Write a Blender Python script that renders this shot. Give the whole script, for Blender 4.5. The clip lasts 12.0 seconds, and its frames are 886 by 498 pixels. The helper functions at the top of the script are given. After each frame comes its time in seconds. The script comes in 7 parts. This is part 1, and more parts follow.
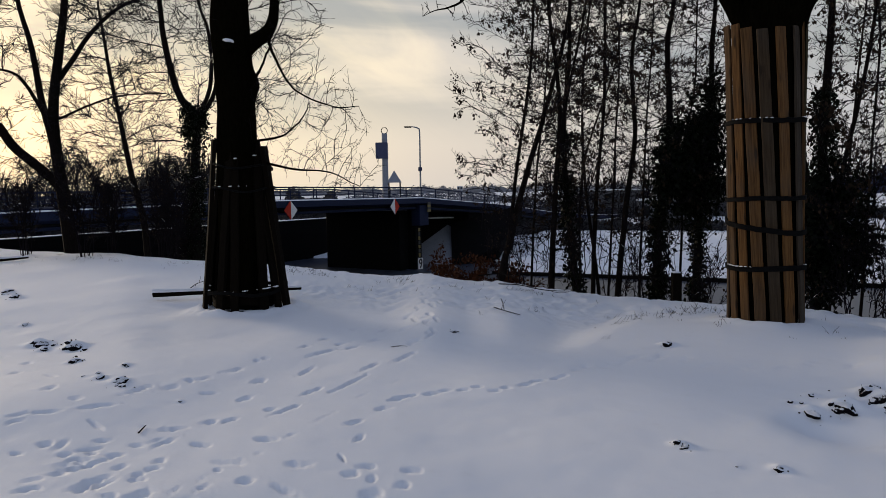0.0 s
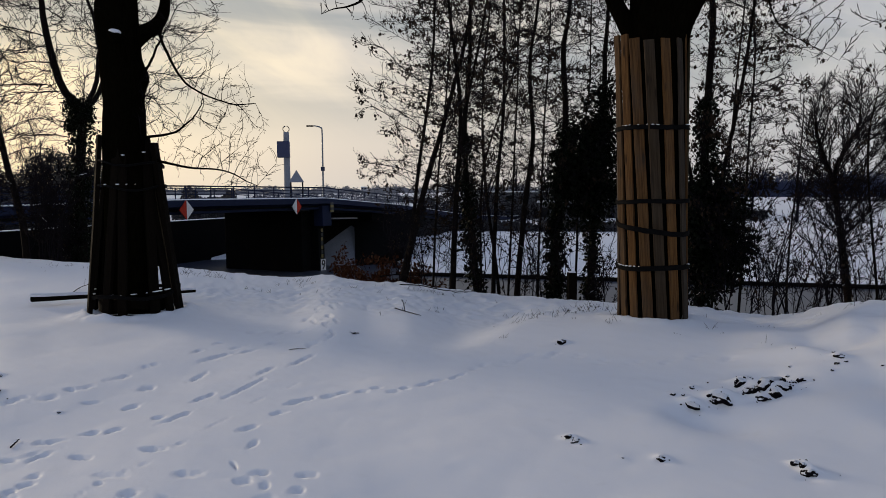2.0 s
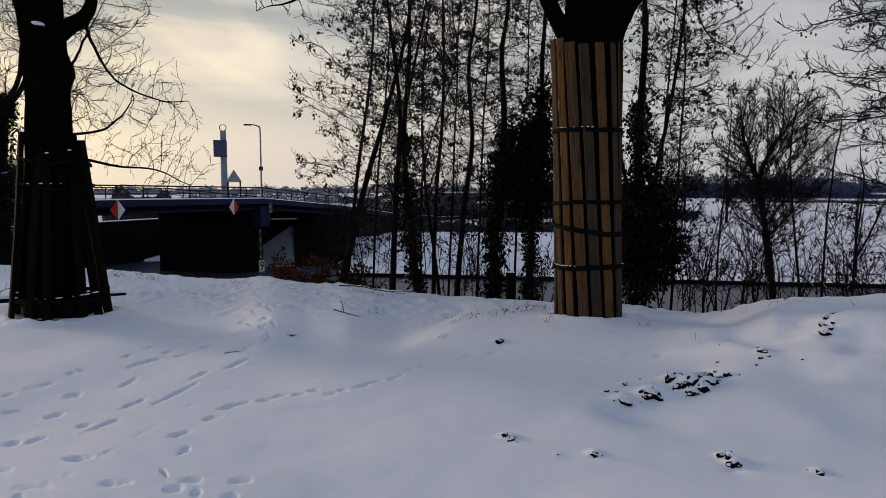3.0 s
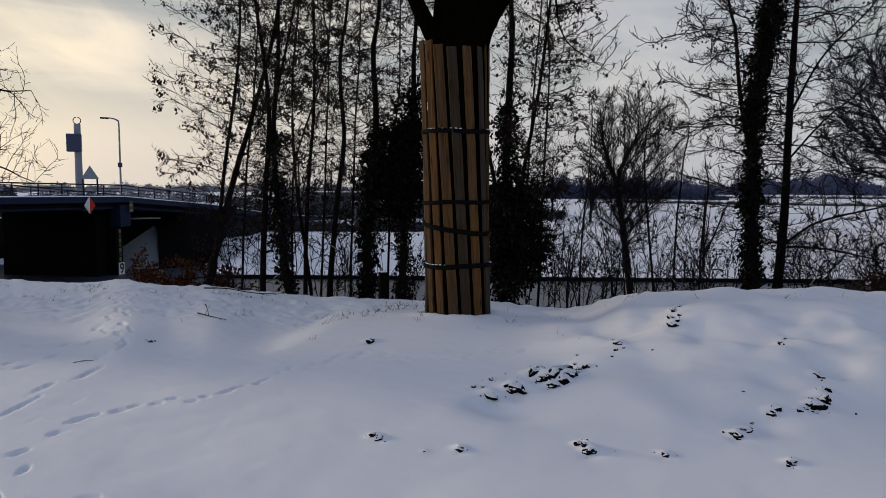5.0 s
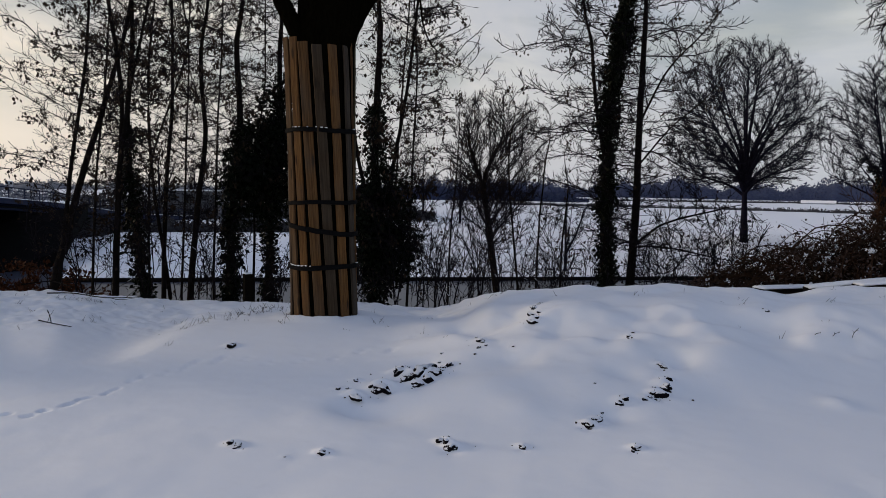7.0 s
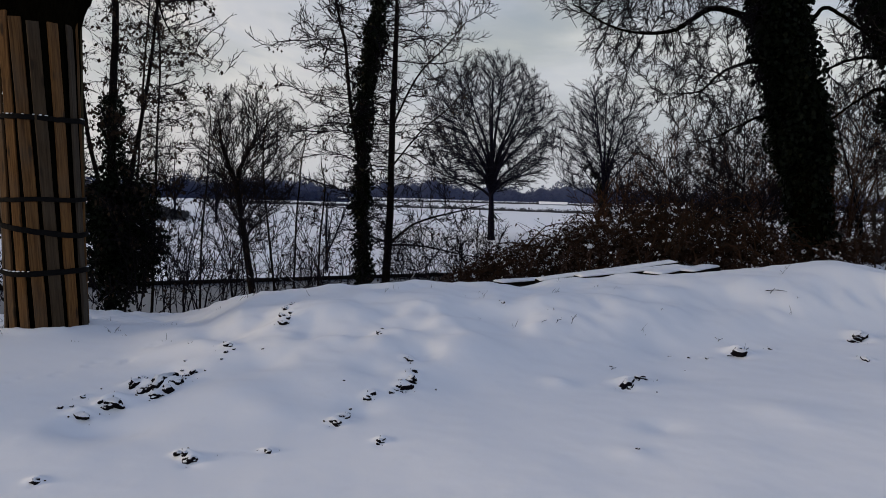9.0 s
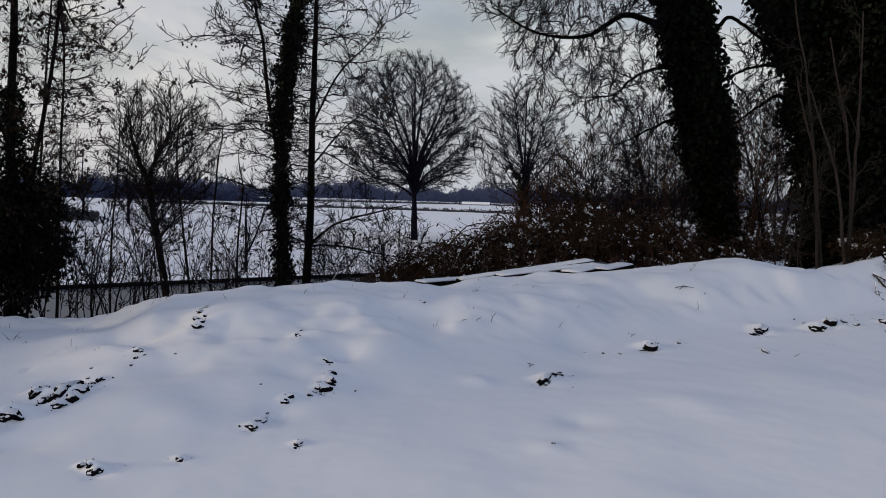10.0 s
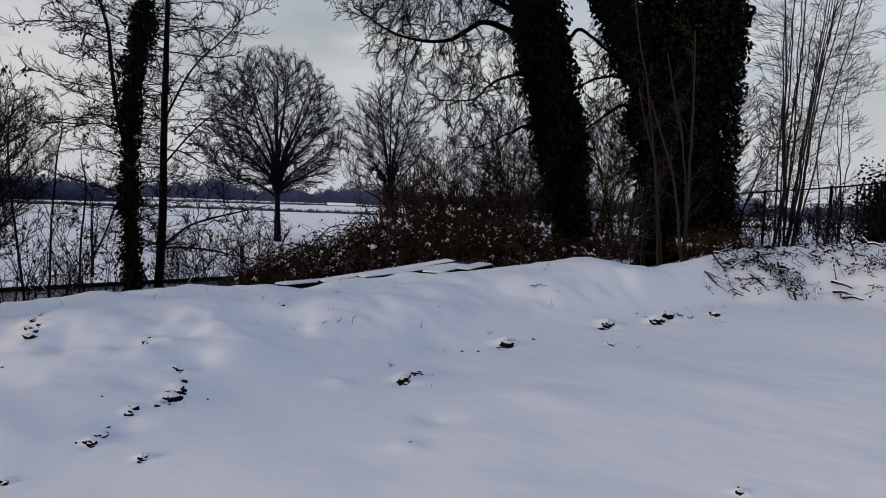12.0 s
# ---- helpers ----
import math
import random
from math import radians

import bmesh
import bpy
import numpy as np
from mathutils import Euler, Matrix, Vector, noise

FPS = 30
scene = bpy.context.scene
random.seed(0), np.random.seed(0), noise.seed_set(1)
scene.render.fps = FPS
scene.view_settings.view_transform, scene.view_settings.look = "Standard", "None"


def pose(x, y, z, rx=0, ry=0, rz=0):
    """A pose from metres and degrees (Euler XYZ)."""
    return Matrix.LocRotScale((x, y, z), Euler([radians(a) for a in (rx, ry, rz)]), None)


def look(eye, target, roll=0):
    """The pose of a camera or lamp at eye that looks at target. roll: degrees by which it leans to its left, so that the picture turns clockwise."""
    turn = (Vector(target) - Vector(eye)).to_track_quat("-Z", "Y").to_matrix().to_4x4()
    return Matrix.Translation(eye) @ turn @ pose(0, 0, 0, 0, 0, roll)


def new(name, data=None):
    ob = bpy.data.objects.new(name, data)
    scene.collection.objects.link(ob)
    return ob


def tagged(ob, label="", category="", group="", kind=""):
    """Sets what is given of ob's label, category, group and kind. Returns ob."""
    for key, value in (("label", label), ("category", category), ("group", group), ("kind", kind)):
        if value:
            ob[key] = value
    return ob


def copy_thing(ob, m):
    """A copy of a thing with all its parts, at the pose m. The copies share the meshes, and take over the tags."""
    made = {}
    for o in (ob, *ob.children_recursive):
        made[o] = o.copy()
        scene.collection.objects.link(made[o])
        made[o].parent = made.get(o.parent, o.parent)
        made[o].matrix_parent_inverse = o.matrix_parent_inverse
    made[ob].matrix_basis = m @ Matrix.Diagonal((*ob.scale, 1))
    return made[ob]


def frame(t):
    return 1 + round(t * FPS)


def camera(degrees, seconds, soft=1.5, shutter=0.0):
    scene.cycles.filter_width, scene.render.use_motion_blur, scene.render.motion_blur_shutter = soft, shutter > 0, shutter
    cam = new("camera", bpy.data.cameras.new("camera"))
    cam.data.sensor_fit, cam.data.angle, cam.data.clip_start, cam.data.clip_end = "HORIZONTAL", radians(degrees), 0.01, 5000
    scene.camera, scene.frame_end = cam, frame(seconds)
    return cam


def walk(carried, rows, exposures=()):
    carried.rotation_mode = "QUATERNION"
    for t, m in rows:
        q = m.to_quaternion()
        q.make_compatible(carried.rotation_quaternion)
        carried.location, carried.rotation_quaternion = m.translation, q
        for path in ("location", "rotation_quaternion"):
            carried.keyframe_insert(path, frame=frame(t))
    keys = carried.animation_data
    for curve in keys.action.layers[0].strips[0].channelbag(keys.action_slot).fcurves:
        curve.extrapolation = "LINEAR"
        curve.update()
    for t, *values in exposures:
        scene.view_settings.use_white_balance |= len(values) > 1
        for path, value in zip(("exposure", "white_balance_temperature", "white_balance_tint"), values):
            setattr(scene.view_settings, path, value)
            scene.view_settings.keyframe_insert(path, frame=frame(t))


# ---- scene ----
cam = camera(63.6, 12.0, soft=0.4)
walk(cam, [
    (0.0, pose(0.000, 0.000, 1.6, 90, 0, -0.00) @ pose(0, 0, 0, -4.76, 0, -1.03)),
    (0.5, pose(0.000, -0.000, 1.6, 90, 0, -0.08) @ pose(0, 0, 0, -4.73, 0, -0.97)),
    (1.0, pose(0.017, -0.000, 1.6, 90, 0, -2.81) @ pose(0, 0, 0, -4.78, 0, -0.76)),
    (1.5, pose(0.032, -0.001, 1.6, 90, 0, -5.22) @ pose(0, 0, 0, -4.77, 0, -0.55)),
    (2.0, pose(0.046, -0.003, 1.6, 90, 0, -7.65) @ pose(0, 0, 0, -4.80, 0, -0.48)),
    (2.5, pose(0.060, -0.005, 1.6, 90, 0, -9.93) @ pose(0, 0, 0, -4.77, 0, -0.32)),
    (3.0, pose(0.074, -0.008, 1.6, 90, 0, -12.35) @ pose(0, 0, 0, -4.79, 0, -0.28)),
    (3.2, pose(0.080, -0.009, 1.6, 90, 0, -13.30) @ pose(0, 0, 0, -4.80, 0, -0.21)),
    (4.8, pose(0.126, -0.024, 1.6, 90, 0, -21.22) @ pose(0, 0, 0, -4.70, 0, 0.01)),
    (5.0, pose(0.132, -0.026, 1.6, 90, 0, -22.28) @ pose(0, 0, 0, -4.83, 0, 0.16)),
    (5.5, pose(0.147, -0.033, 1.6, 90, 0, -24.97) @ pose(0, 0, 0, -4.81, 0, 0.33)),
    (6.0, pose(0.160, -0.039, 1.6, 90, 0, -27.43) @ pose(0, 0, 0, -4.76, 0, 0.54)),
    (6.5, pose(0.174, -0.046, 1.6, 90, 0, -29.93) @ pose(0, 0, 0, -4.72, 0, 0.62)),
    (6.7, pose(0.179, -0.049, 1.6, 90, 0, -30.91) @ pose(0, 0, 0, -4.72, 0, 0.67)),
    (8.3, pose(0.241, -0.097, 1.6, 90, 0, -43.88) @ pose(0, 0, 0, -4.49, 0, 1.26)),
    (8.5, pose(0.253, -0.108, 1.6, 90, 0, -46.49) @ pose(0, 0, 0, -4.48, 0, 1.27)),
    (9.0, pose(0.272, -0.131, 1.6, 90, 0, -51.40) @ pose(0, 0, 0, -4.37, 0, 1.47)),
    (9.5, pose(0.284, -0.147, 1.6, 90, 0, -54.68) @ pose(0, 0, 0, -4.27, 0, 1.51)),
    (10.0, pose(0.294, -0.161, 1.6, 90, 0, -57.53) @ pose(0, 0, 0, -4.20, 0, 1.56)),
    (10.5, pose(0.305, -0.180, 1.6, 90, 0, -61.05) @ pose(0, 0, 0, -4.07, 0, 1.67)),
    (11.0, pose(0.313, -0.195, 1.6, 90, 0, -63.87) @ pose(0, 0, 0, -3.98, 0, 1.78)),
    (11.5, pose(0.319, -0.209, 1.6, 90, 0, -66.40) @ pose(0, 0, 0, -3.89, 0, 1.89)),
    (12.0, pose(0.323, -0.219, 1.6, 90, 0, -68.21) @ pose(0, 0, 0, -3.78, 0, 1.92)),
], exposures=[(0.0, -0.18), (3.0, -0.19), (5.0, -0.14), (5.5, -0.06), (6.5, -0.02), (9.0, 0.02), (12.0, 0.04)])

# ---- world and sun ----
SUN_AZ, SUN_EL = -48.0, 10.0          # degrees clockwise from +y, and above the horizon
sun_way = Vector((math.sin(radians(SUN_AZ)) * math.cos(radians(SUN_EL)), math.cos(radians(SUN_AZ)) * math.cos(radians(SUN_EL)), math.sin(radians(SUN_EL))))
world = bpy.data.worlds.new("winter_sky")
scene.world = world
world.use_nodes = True


class Nodes:
    """Short hand for building a node tree."""

    def __init__(self, tree):
        self.tree = tree
        tree.nodes.clear()

    def add(self, kind, ins=None, **props):
        n = self.tree.nodes.new(kind)
        for k, v in props.items():
            setattr(n, k, v)
        for k, v in (ins or {}).items():
            if isinstance(v, bpy.types.NodeSocket):
                self.tree.links.new(v, n.inputs[k])
            else:
                n.inputs[k].default_value = v
        return n

    def ramp(self, fac, stops, mode="LINEAR"):
        n = self.add("ShaderNodeValToRGB", {0: fac})
        n.color_ramp.interpolation = mode
        el = n.color_ramp.elements
        while len(el) < len(stops):
            el.new(0.5)
        for e, (p, c) in zip(el, stops):
            e.position, e.color = p, (*c, 1) if len(c) == 3 else c
        return n.outputs[0]

    def mix(self, fac, a, b, mode="MIX"):
        n = self.add("ShaderNodeMix", data_type="RGBA", blend_type=mode)
        for k, v in ((0, fac), (6, a), (7, b)):
            if isinstance(v, bpy.types.NodeSocket):
                self.tree.links.new(v, n.inputs[k])
            else:
                n.inputs[k].default_value = (*v, 1) if isinstance(v, tuple) and len(v) == 3 else v
        return n.outputs[2]

    def noise(self, vec, scale, detail=4.0, rough=0.55, dist=0.0):
        return self.add("ShaderNodeTexNoise", {"Vector": vec, "Scale": scale, "Detail": detail, "Roughness": rough, "Distortion": dist}).outputs[0]

    def math(self, op, a, b=0.0, clamp=False):
        return self.add("ShaderNodeMath", {0: a, 1: b}, operation=op, use_clamp=clamp).outputs[0]


w = Nodes(world.node_tree)
geo = w.add("ShaderNodeTexCoord").outputs["Generated"]
sky = w.add("ShaderNodeTexSky", sky_type="NISHITA", sun_disc=False, sun_elevation=radians(SUN_EL), sun_rotation=radians(SUN_AZ), air_density=1.4, dust_density=3.0)
clear = w.mix(1.0, sky.outputs[0], (0.10, 0.10, 0.10), "MULTIPLY")
# thin cloud veil: warm towards the sun, grey-blue away from it
toward = w.add("ShaderNodeVectorMath", {0: geo, 1: tuple(sun_way)}, operation="DOT_PRODUCT").outputs["Value"]
near_sun = w.math("MULTIPLY_ADD", toward, 0.5)
near_sun.node.inputs[2].default_value = 0.5
veil = w.ramp(near_sun, [(0.0, (0.60, 0.63, 0.68)), (0.28, (0.585, 0.62, 0.69)), (0.45, (0.635, 0.655, 0.715)), (0.70, (0.74, 0.72, 0.72)), (0.84, (1.00, 0.90, 0.79)), (0.94, (1.32, 1.13, 0.82)), (1.0, (1.52, 1.32, 0.95))])
height = w.add("ShaderNodeSeparateXYZ", {0: geo}).outputs[2]
stretch = w.add("ShaderNodeMapping", {"Vector": geo, "Scale": (1.0, 1.0, 4.5), "Rotation": (0.25, 0.1, 0.0)}).outputs[0]
clouds = w.noise(stretch, 2.3, 5.0, 0.5, 0.5)
gaps = w.ramp(clouds, [(0.40, (0, 0, 0)), (0.60, (1, 1, 1))], "EASE")
low = w.ramp(height, [(0.06, (0, 0, 0)), (0.17, (1, 1, 1))])
blue = w.mix(w.math("MULTIPLY", gaps, low), veil, w.mix(0.75, veil, (0.44, 0.48, 0.50)))
top = w.ramp(height, [(0.20, (1, 1, 1)), (0.75, (0.44, 0.535, 0.81))])
tilted = w.add("ShaderNodeMapping", {"Vector": geo, "Rotation": (0.1, -0.48, 0.0)}).outputs[0]
streak = w.noise(w.add("ShaderNodeMapping", {"Vector": tilted, "Scale": (1.4, 1.4, 6.0)}).outputs[0], 2.3, 6.0, 0.55, 0.6)
streaks = w.ramp(streak, [(0.36, (0.86, 0.89, 0.94)), (0.50, (0.96, 0.96, 0.97)), (0.66, (1.17, 1.13, 1.05))])
veiled = w.mix(1.0, w.mix(1.0, blue, top, "MULTIPLY"), w.mix(low, (1.0, 1.0, 1.0), streaks), "MULTIPLY")
bg = w.add("ShaderNodeBackground", {"Color": w.mix(0.82, clear, veiled), "Strength": 1.0})
w.add("ShaderNodeOutputWorld", {"Surface": bg.outputs[0]})

sun = bpy.data.lights.new("sun", "SUN")
sun.energy, sun.angle, sun.color = 1.95, radians(12), (1.0, 0.82, 0.60)
sun_ob = new("sun", sun)
sun_ob.matrix_world = look(tuple(sun_way * 100), (0, 0, 0))


# ---- materials ----
def material(name, build, bump=None):
    m = bpy.data.materials.new(name)
    m.use_nodes = True
    n = Nodes(m.node_tree)
    pos = n.add("ShaderNodeTexCoord").outputs["Object"]
    ins = build(n, pos)
    relief = ins.pop("relief", None)
    if relief:
        sock, strength, dist = relief
        ins["Normal"] = n.add("ShaderNodeBump", {"Height": sock, "Strength": strength, "Distance": dist}).outputs[0]
    b = n.add("ShaderNodeBsdfPrincipled", ins)
    n.add("ShaderNodeOutputMaterial", {"Surface": b.outputs[0]})
    return m


def two_tone(name, a, b, scale=6.0, rough=0.8, bump=0.4, dist=0.01, fine=9.0, stretch=(1, 1, 1), metal=0.0, sheen=0.5):
    """A mottled surface: broad patches, fine grain, relief."""
    def build(n, pos):
        p = n.add("ShaderNodeMapping", {"Vector": pos, "Scale": stretch}).outputs[0]
        big = n.noise(p, scale, 4.0)
        small = n.noise(p, scale * fine, 5.0, 0.65)
        c = n.mix(n.ramp(big, [(0.35, (0, 0, 0)), (0.65, (1, 1, 1))]), a, b)
        c = n.mix(0.55, c, n.ramp(small, [(0.3, tuple(v * 0.55 for v in a)), (0.7, tuple(min(1, v * 1.35) for v in b))]))
        return {"Base Color": c, "Roughness": rough, "Metallic": metal, "Specular IOR Level": sheen, "relief": (small, bump, dist)}
    return material(name, build)


def snow_build(n, pos):
    big = n.noise(pos, 0.35, 4.0)
    mid = n.noise(pos, 4.0, 5.0, 0.6)
    fine = n.noise(pos, 60.0, 3.0, 0.7)
    c = n.mix(big, (0.80, 0.82, 0.86), (0.87, 0.88, 0.90))
    c = n.mix(n.ramp(mid, [(0.62, (0, 0, 0)), (0.85, (0.25, 0.25, 0.25))]), c, (0.62, 0.62, 0.62))
    h = n.math("ADD", n.math("MULTIPLY", mid, 1.0), n.math("MULTIPLY", fine, 0.10))
    return {"Base Color": c, "Roughness": 0.72, "Specular IOR Level": 0.25, "relief": (h, 0.17, 0.02)}


SNOW = material("snow", snow_build)


def rough_snow_build(n, pos):
    """Snow on grass and stubble: dark stalks show through."""
    big = n.noise(pos, 0.12, 4.0)
    stalk = n.noise(n.add("ShaderNodeMapping", {"Vector": pos, "Scale": (1.0, 1.0, 0.35)}).outputs[0], 2.6, 6.0, 0.75)
    cover = n.math("MULTIPLY_ADD", big, 0.18)
    cover.node.inputs[2].default_value = 0.0
    mask = n.ramp(n.math("ADD", stalk, cover), [(0.69, (0, 0, 0)), (0.77, (1, 1, 1))])
    c = n.mix(mask, (0.86, 0.87, 0.90), (0.16, 0.13, 0.09))
    return {"Base Color": c, "Roughness": 0.8, "Specular IOR Level": 0.2, "relief": (stalk, 0.4, 0.05)}


SNOW_GRASS = material("snowy_grass", rough_snow_build)
BARK = two_tone("dark_bark", (0.0057, 0.0046, 0.0041), (0.0113, 0.0091, 0.0082), 5.0, 0.9, 0.8, 0.02, 8.0, (1, 1, 0.25), sheen=0.02)
BARK_GREEN = two_tone("mossy_bark", (0.0024, 0.0019, 0.0011), (0.0040, 0.0034, 0.0019), 4.0, 1.0, 0.9, 0.025, 8.0, (1, 1, 0.3), sheen=0.0)
TWIG = two_tone("twig_bark", (0.0058, 0.0046, 0.0066), (0.0095, 0.0075, 0.0100), 3.0, 0.9, 0.1, 0.004, sheen=0.06)
TWIG_RED = two_tone("reddish_twig_bark", (0.0279, 0.0134, 0.0074), (0.0446, 0.0223, 0.0119), 3.0, 0.9, 0.1, 0.004, sheen=0.06)
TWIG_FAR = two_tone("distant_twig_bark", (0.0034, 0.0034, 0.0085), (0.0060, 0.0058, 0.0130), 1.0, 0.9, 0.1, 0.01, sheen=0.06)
TWIG_PALE = two_tone("pale_twig_bark", (0.024, 0.0195, 0.018), (0.038, 0.031, 0.028), 3.0, 0.9, 0.1, 0.004, sheen=0.06)
DEAD_LEAF = two_tone("dead_leaf", (0.0188, 0.0135, 0.0097), (0.0319, 0.0206, 0.0135), 9.0, 0.8, 0.1, 0.002, sheen=0.06)
RUST_LEAF = two_tone("rust_brown_leaf", (0.0330, 0.0115, 0.0055), (0.0600, 0.0210, 0.0090), 9.0, 0.8, 0.1, 0.002, sheen=0.06)
IVY_LEAF = two_tone("ivy_leaf", (0.0022, 0.0037, 0.0019), (0.0053, 0.0079, 0.0034), 7.0, 0.45, 0.1, 0.002, sheen=0.06)
SOIL = two_tone("frozen_soil", (0.0193, 0.0132, 0.0083), (0.0468, 0.0319, 0.0198), 14.0, 0.95, 1.0, 0.02, sheen=0.06)
STEEL_BLUE = two_tone("blue_grey_painted_steel", (0.0085, 0.0140, 0.0380), (0.0120, 0.0185, 0.0480), 1.5, 0.6, 0.1, 0.004, sheen=0.08)
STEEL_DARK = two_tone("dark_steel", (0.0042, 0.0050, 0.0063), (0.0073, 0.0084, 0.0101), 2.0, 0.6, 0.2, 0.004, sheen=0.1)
CONCRETE = two_tone("concrete", (0.17, 0.19, 0.235), (0.23, 0.25, 0.30), 1.2, 0.85, 0.3, 0.01)
# near black: the shade under the bridge is put into this concrete's colour
CONCRETE_DARK = two_tone("dark_shaded_concrete", (0.0032, 0.0032, 0.0035), (0.0056, 0.0056, 0.0060), 0.8, 0.9, 0.3, 0.01, sheen=0.06)
RED_PAINT = two_tone("red_paint", (0.42, 0.035, 0.022), (0.50, 0.05, 0.03), 3.0, 0.8, 0.05, 0.002, sheen=0.08)
WHITE_PAINT = two_tone("white_paint", (0.74, 0.74, 0.74), (0.80, 0.80, 0.80), 3.0, 0.5, 0.05, 0.002)
BLACK_PAINT = two_tone("black_paint", (0.012, 0.012, 0.013), (0.02, 0.02, 0.02), 3.0, 0.5, 0.05, 0.002)
BLUE_PAINT = two_tone("dark_blue_paint", (0.0180, 0.0270, 0.0780), (0.0240, 0.0330, 0.0960), 3.0, 0.5, 0.05, 0.002)
GALVANISED = two_tone("galvanised_steel", (0.22, 0.24, 0.27), (0.30, 0.32, 0.35), 3.0, 0.5, 0.1, 0.002, metal=0.6)


def water_build(n, pos):
    ripples = n.noise(n.add("ShaderNodeMapping", {"Vector": pos, "Scale": (1, 1, 1)}).outputs[0], 1.6, 4.0)
    return {"Base Color": (0.040, 0.048, 0.070, 1), "Roughness": 0.35, "Specular IOR Level": 0.10, "relief": (ripples, 0.12, 0.05)}


WATER = material("canal_water", water_build)


def plank_build(n, pos):
    rnd = n.add("ShaderNodeObjectInfo").outputs["Random"]
    shift = n.add("ShaderNodeCombineXYZ", {0: n.math("MULTIPLY", rnd, 37.0), 2: n.math("MULTIPLY", rnd, 11.0)}).outputs[0]
    p = n.add("ShaderNodeVectorMath", {0: pos, 1: shift}, operation="ADD").outputs[0]
    grain = n.noise(n.add("ShaderNodeMapping", {"Vector": p, "Scale": (28, 28, 1.2)}).outputs[0], 2.0, 6.0, 0.65, 0.4)
    blotch = n.noise(n.add("ShaderNodeMapping", {"Vector": p, "Scale": (1, 1, 0.5)}).outputs[0], 3.0, 4.0)
    tone = n.ramp(rnd, [(0.0, (0.150, 0.072, 0.022)), (0.2, (0.048, 0.031, 0.016)), (0.42, (0.066, 0.058, 0.050)), (0.62, (0.100, 0.052, 0.019)), (0.8, (0.040, 0.036, 0.018)), (1.0, (0.030, 0.027, 0.024))])
    c = n.mix(n.ramp(grain, [(0.36, (0.9, 0.9, 0.9)), (0.60, (0, 0, 0))]), tone, n.mix(1.0, tone, (0.34, 0.29, 0.25), "MULTIPLY"))
    knots = n.add("ShaderNodeTexVoronoi", {"Vector": n.add("ShaderNodeMapping", {"Vector": p, "Scale": (9, 9, 2.2)}).outputs[0], "Scale": 1.0}).outputs["Distance"]
    c = n.mix(n.ramp(knots, [(0.10, (0.85, 0.85, 0.85)), (0.19, (0, 0, 0))]), c, (0.018, 0.011, 0.006))
    c = n.mix(n.ramp(blotch, [(0.45, (0, 0, 0)), (0.75, (0.55, 0.55, 0.55))]), c, (0.055, 0.045, 0.034))
    return {"Base Color": c, "Roughness": 0.82, "Specular IOR Level": 0.15, "relief": (grain, 0.5, 0.004)}


PLANK = material("weathered_plank", plank_build)
POST_WOOD = two_tone("dark_wet_wood", (0.0034, 0.0024, 0.0017), (0.0073, 0.0055, 0.0036), 6.0, 0.85, 0.7, 0.006, 7.0, (6, 6, 0.4), sheen=0.03)
STRAP = two_tone("black_rubber_strap", (0.003, 0.003, 0.0035), (0.006, 0.006, 0.006), 8.0, 0.7, 0.1, 0.002, sheen=0.03)


# ---- mesh helpers ----
rng = np.random.default_rng(7)


def mesh_of(name, verts, quads=None, tris=None, smooth=True):
    """A mesh out of arrays of vertices, quads and triangles."""
    me = bpy.data.meshes.new(name)
    verts = np.asarray(verts, dtype=np.float32).reshape(-1, 3)
    q = np.zeros((0, 4), np.int32) if quads is None else np.asarray(quads, np.int32).reshape(-1, 4)
    t = np.zeros((0, 3), np.int32) if tris is None else np.asarray(tris, np.int32).reshape(-1, 3)
    me.vertices.add(len(verts))
    me.vertices.foreach_set("co", verts.ravel())
    loops = np.concatenate([q.ravel(), t.ravel()])
    me.loops.add(len(loops))
    me.loops.foreach_set("vertex_index", loops)
    me.polygons.add(len(q) + len(t))
    starts = np.concatenate([np.arange(len(q)) * 4, len(q) * 4 + np.arange(len(t)) * 3]).astype(np.int32)
    me.polygons.foreach_set("loop_start", starts)
    me.polygons.foreach_set("use_smooth", np.full(len(q) + len(t), smooth))
    me.update(calc_edges=True)
    me.validate()
    return me


def part(name, mesh, mat, parent=None, label=""):
    """Links a mesh (or a bmesh) as one object under its thing."""
    if isinstance(mesh, bmesh.types.BMesh):
        me = bpy.data.meshes.new(name)
        mesh.to_mesh(me)
        mesh.free()
        mesh = me
    if not mesh.materials:
        mesh.materials.append(mat)
    ob = new(name, mesh)
    if parent:
        ob.parent = parent
    if label:
        tagged(ob, label)
    return ob


def thing(name, label, category, at=(0, 0, 0), group="", kind="", turn=0.0):
    ob = new(name)
    ob.empty_display_size = 0.2
    ob.matrix_world = pose(*at, 0, 0, turn)
    return tagged(ob, label, category, group, kind)


def box(bm, size, at=(0, 0, 0), m=None, bevel=0.0):
    """A box with softened edges added to bm; size and place in metres."""
    r = bmesh.ops.create_cube(bm, size=1.0)
    mat = (m or Matrix.Translation(at)) @ Matrix.Diagonal((*size, 1))
    bmesh.ops.transform(bm, matrix=mat, verts=r["verts"])
    if bevel:
        edges = list({e for v in r["verts"] for e in v.link_edges})
        bmesh.ops.bevel(bm, geom=edges, offset=bevel, segments=2, affect="EDGES", profile=0.5)
    return bm


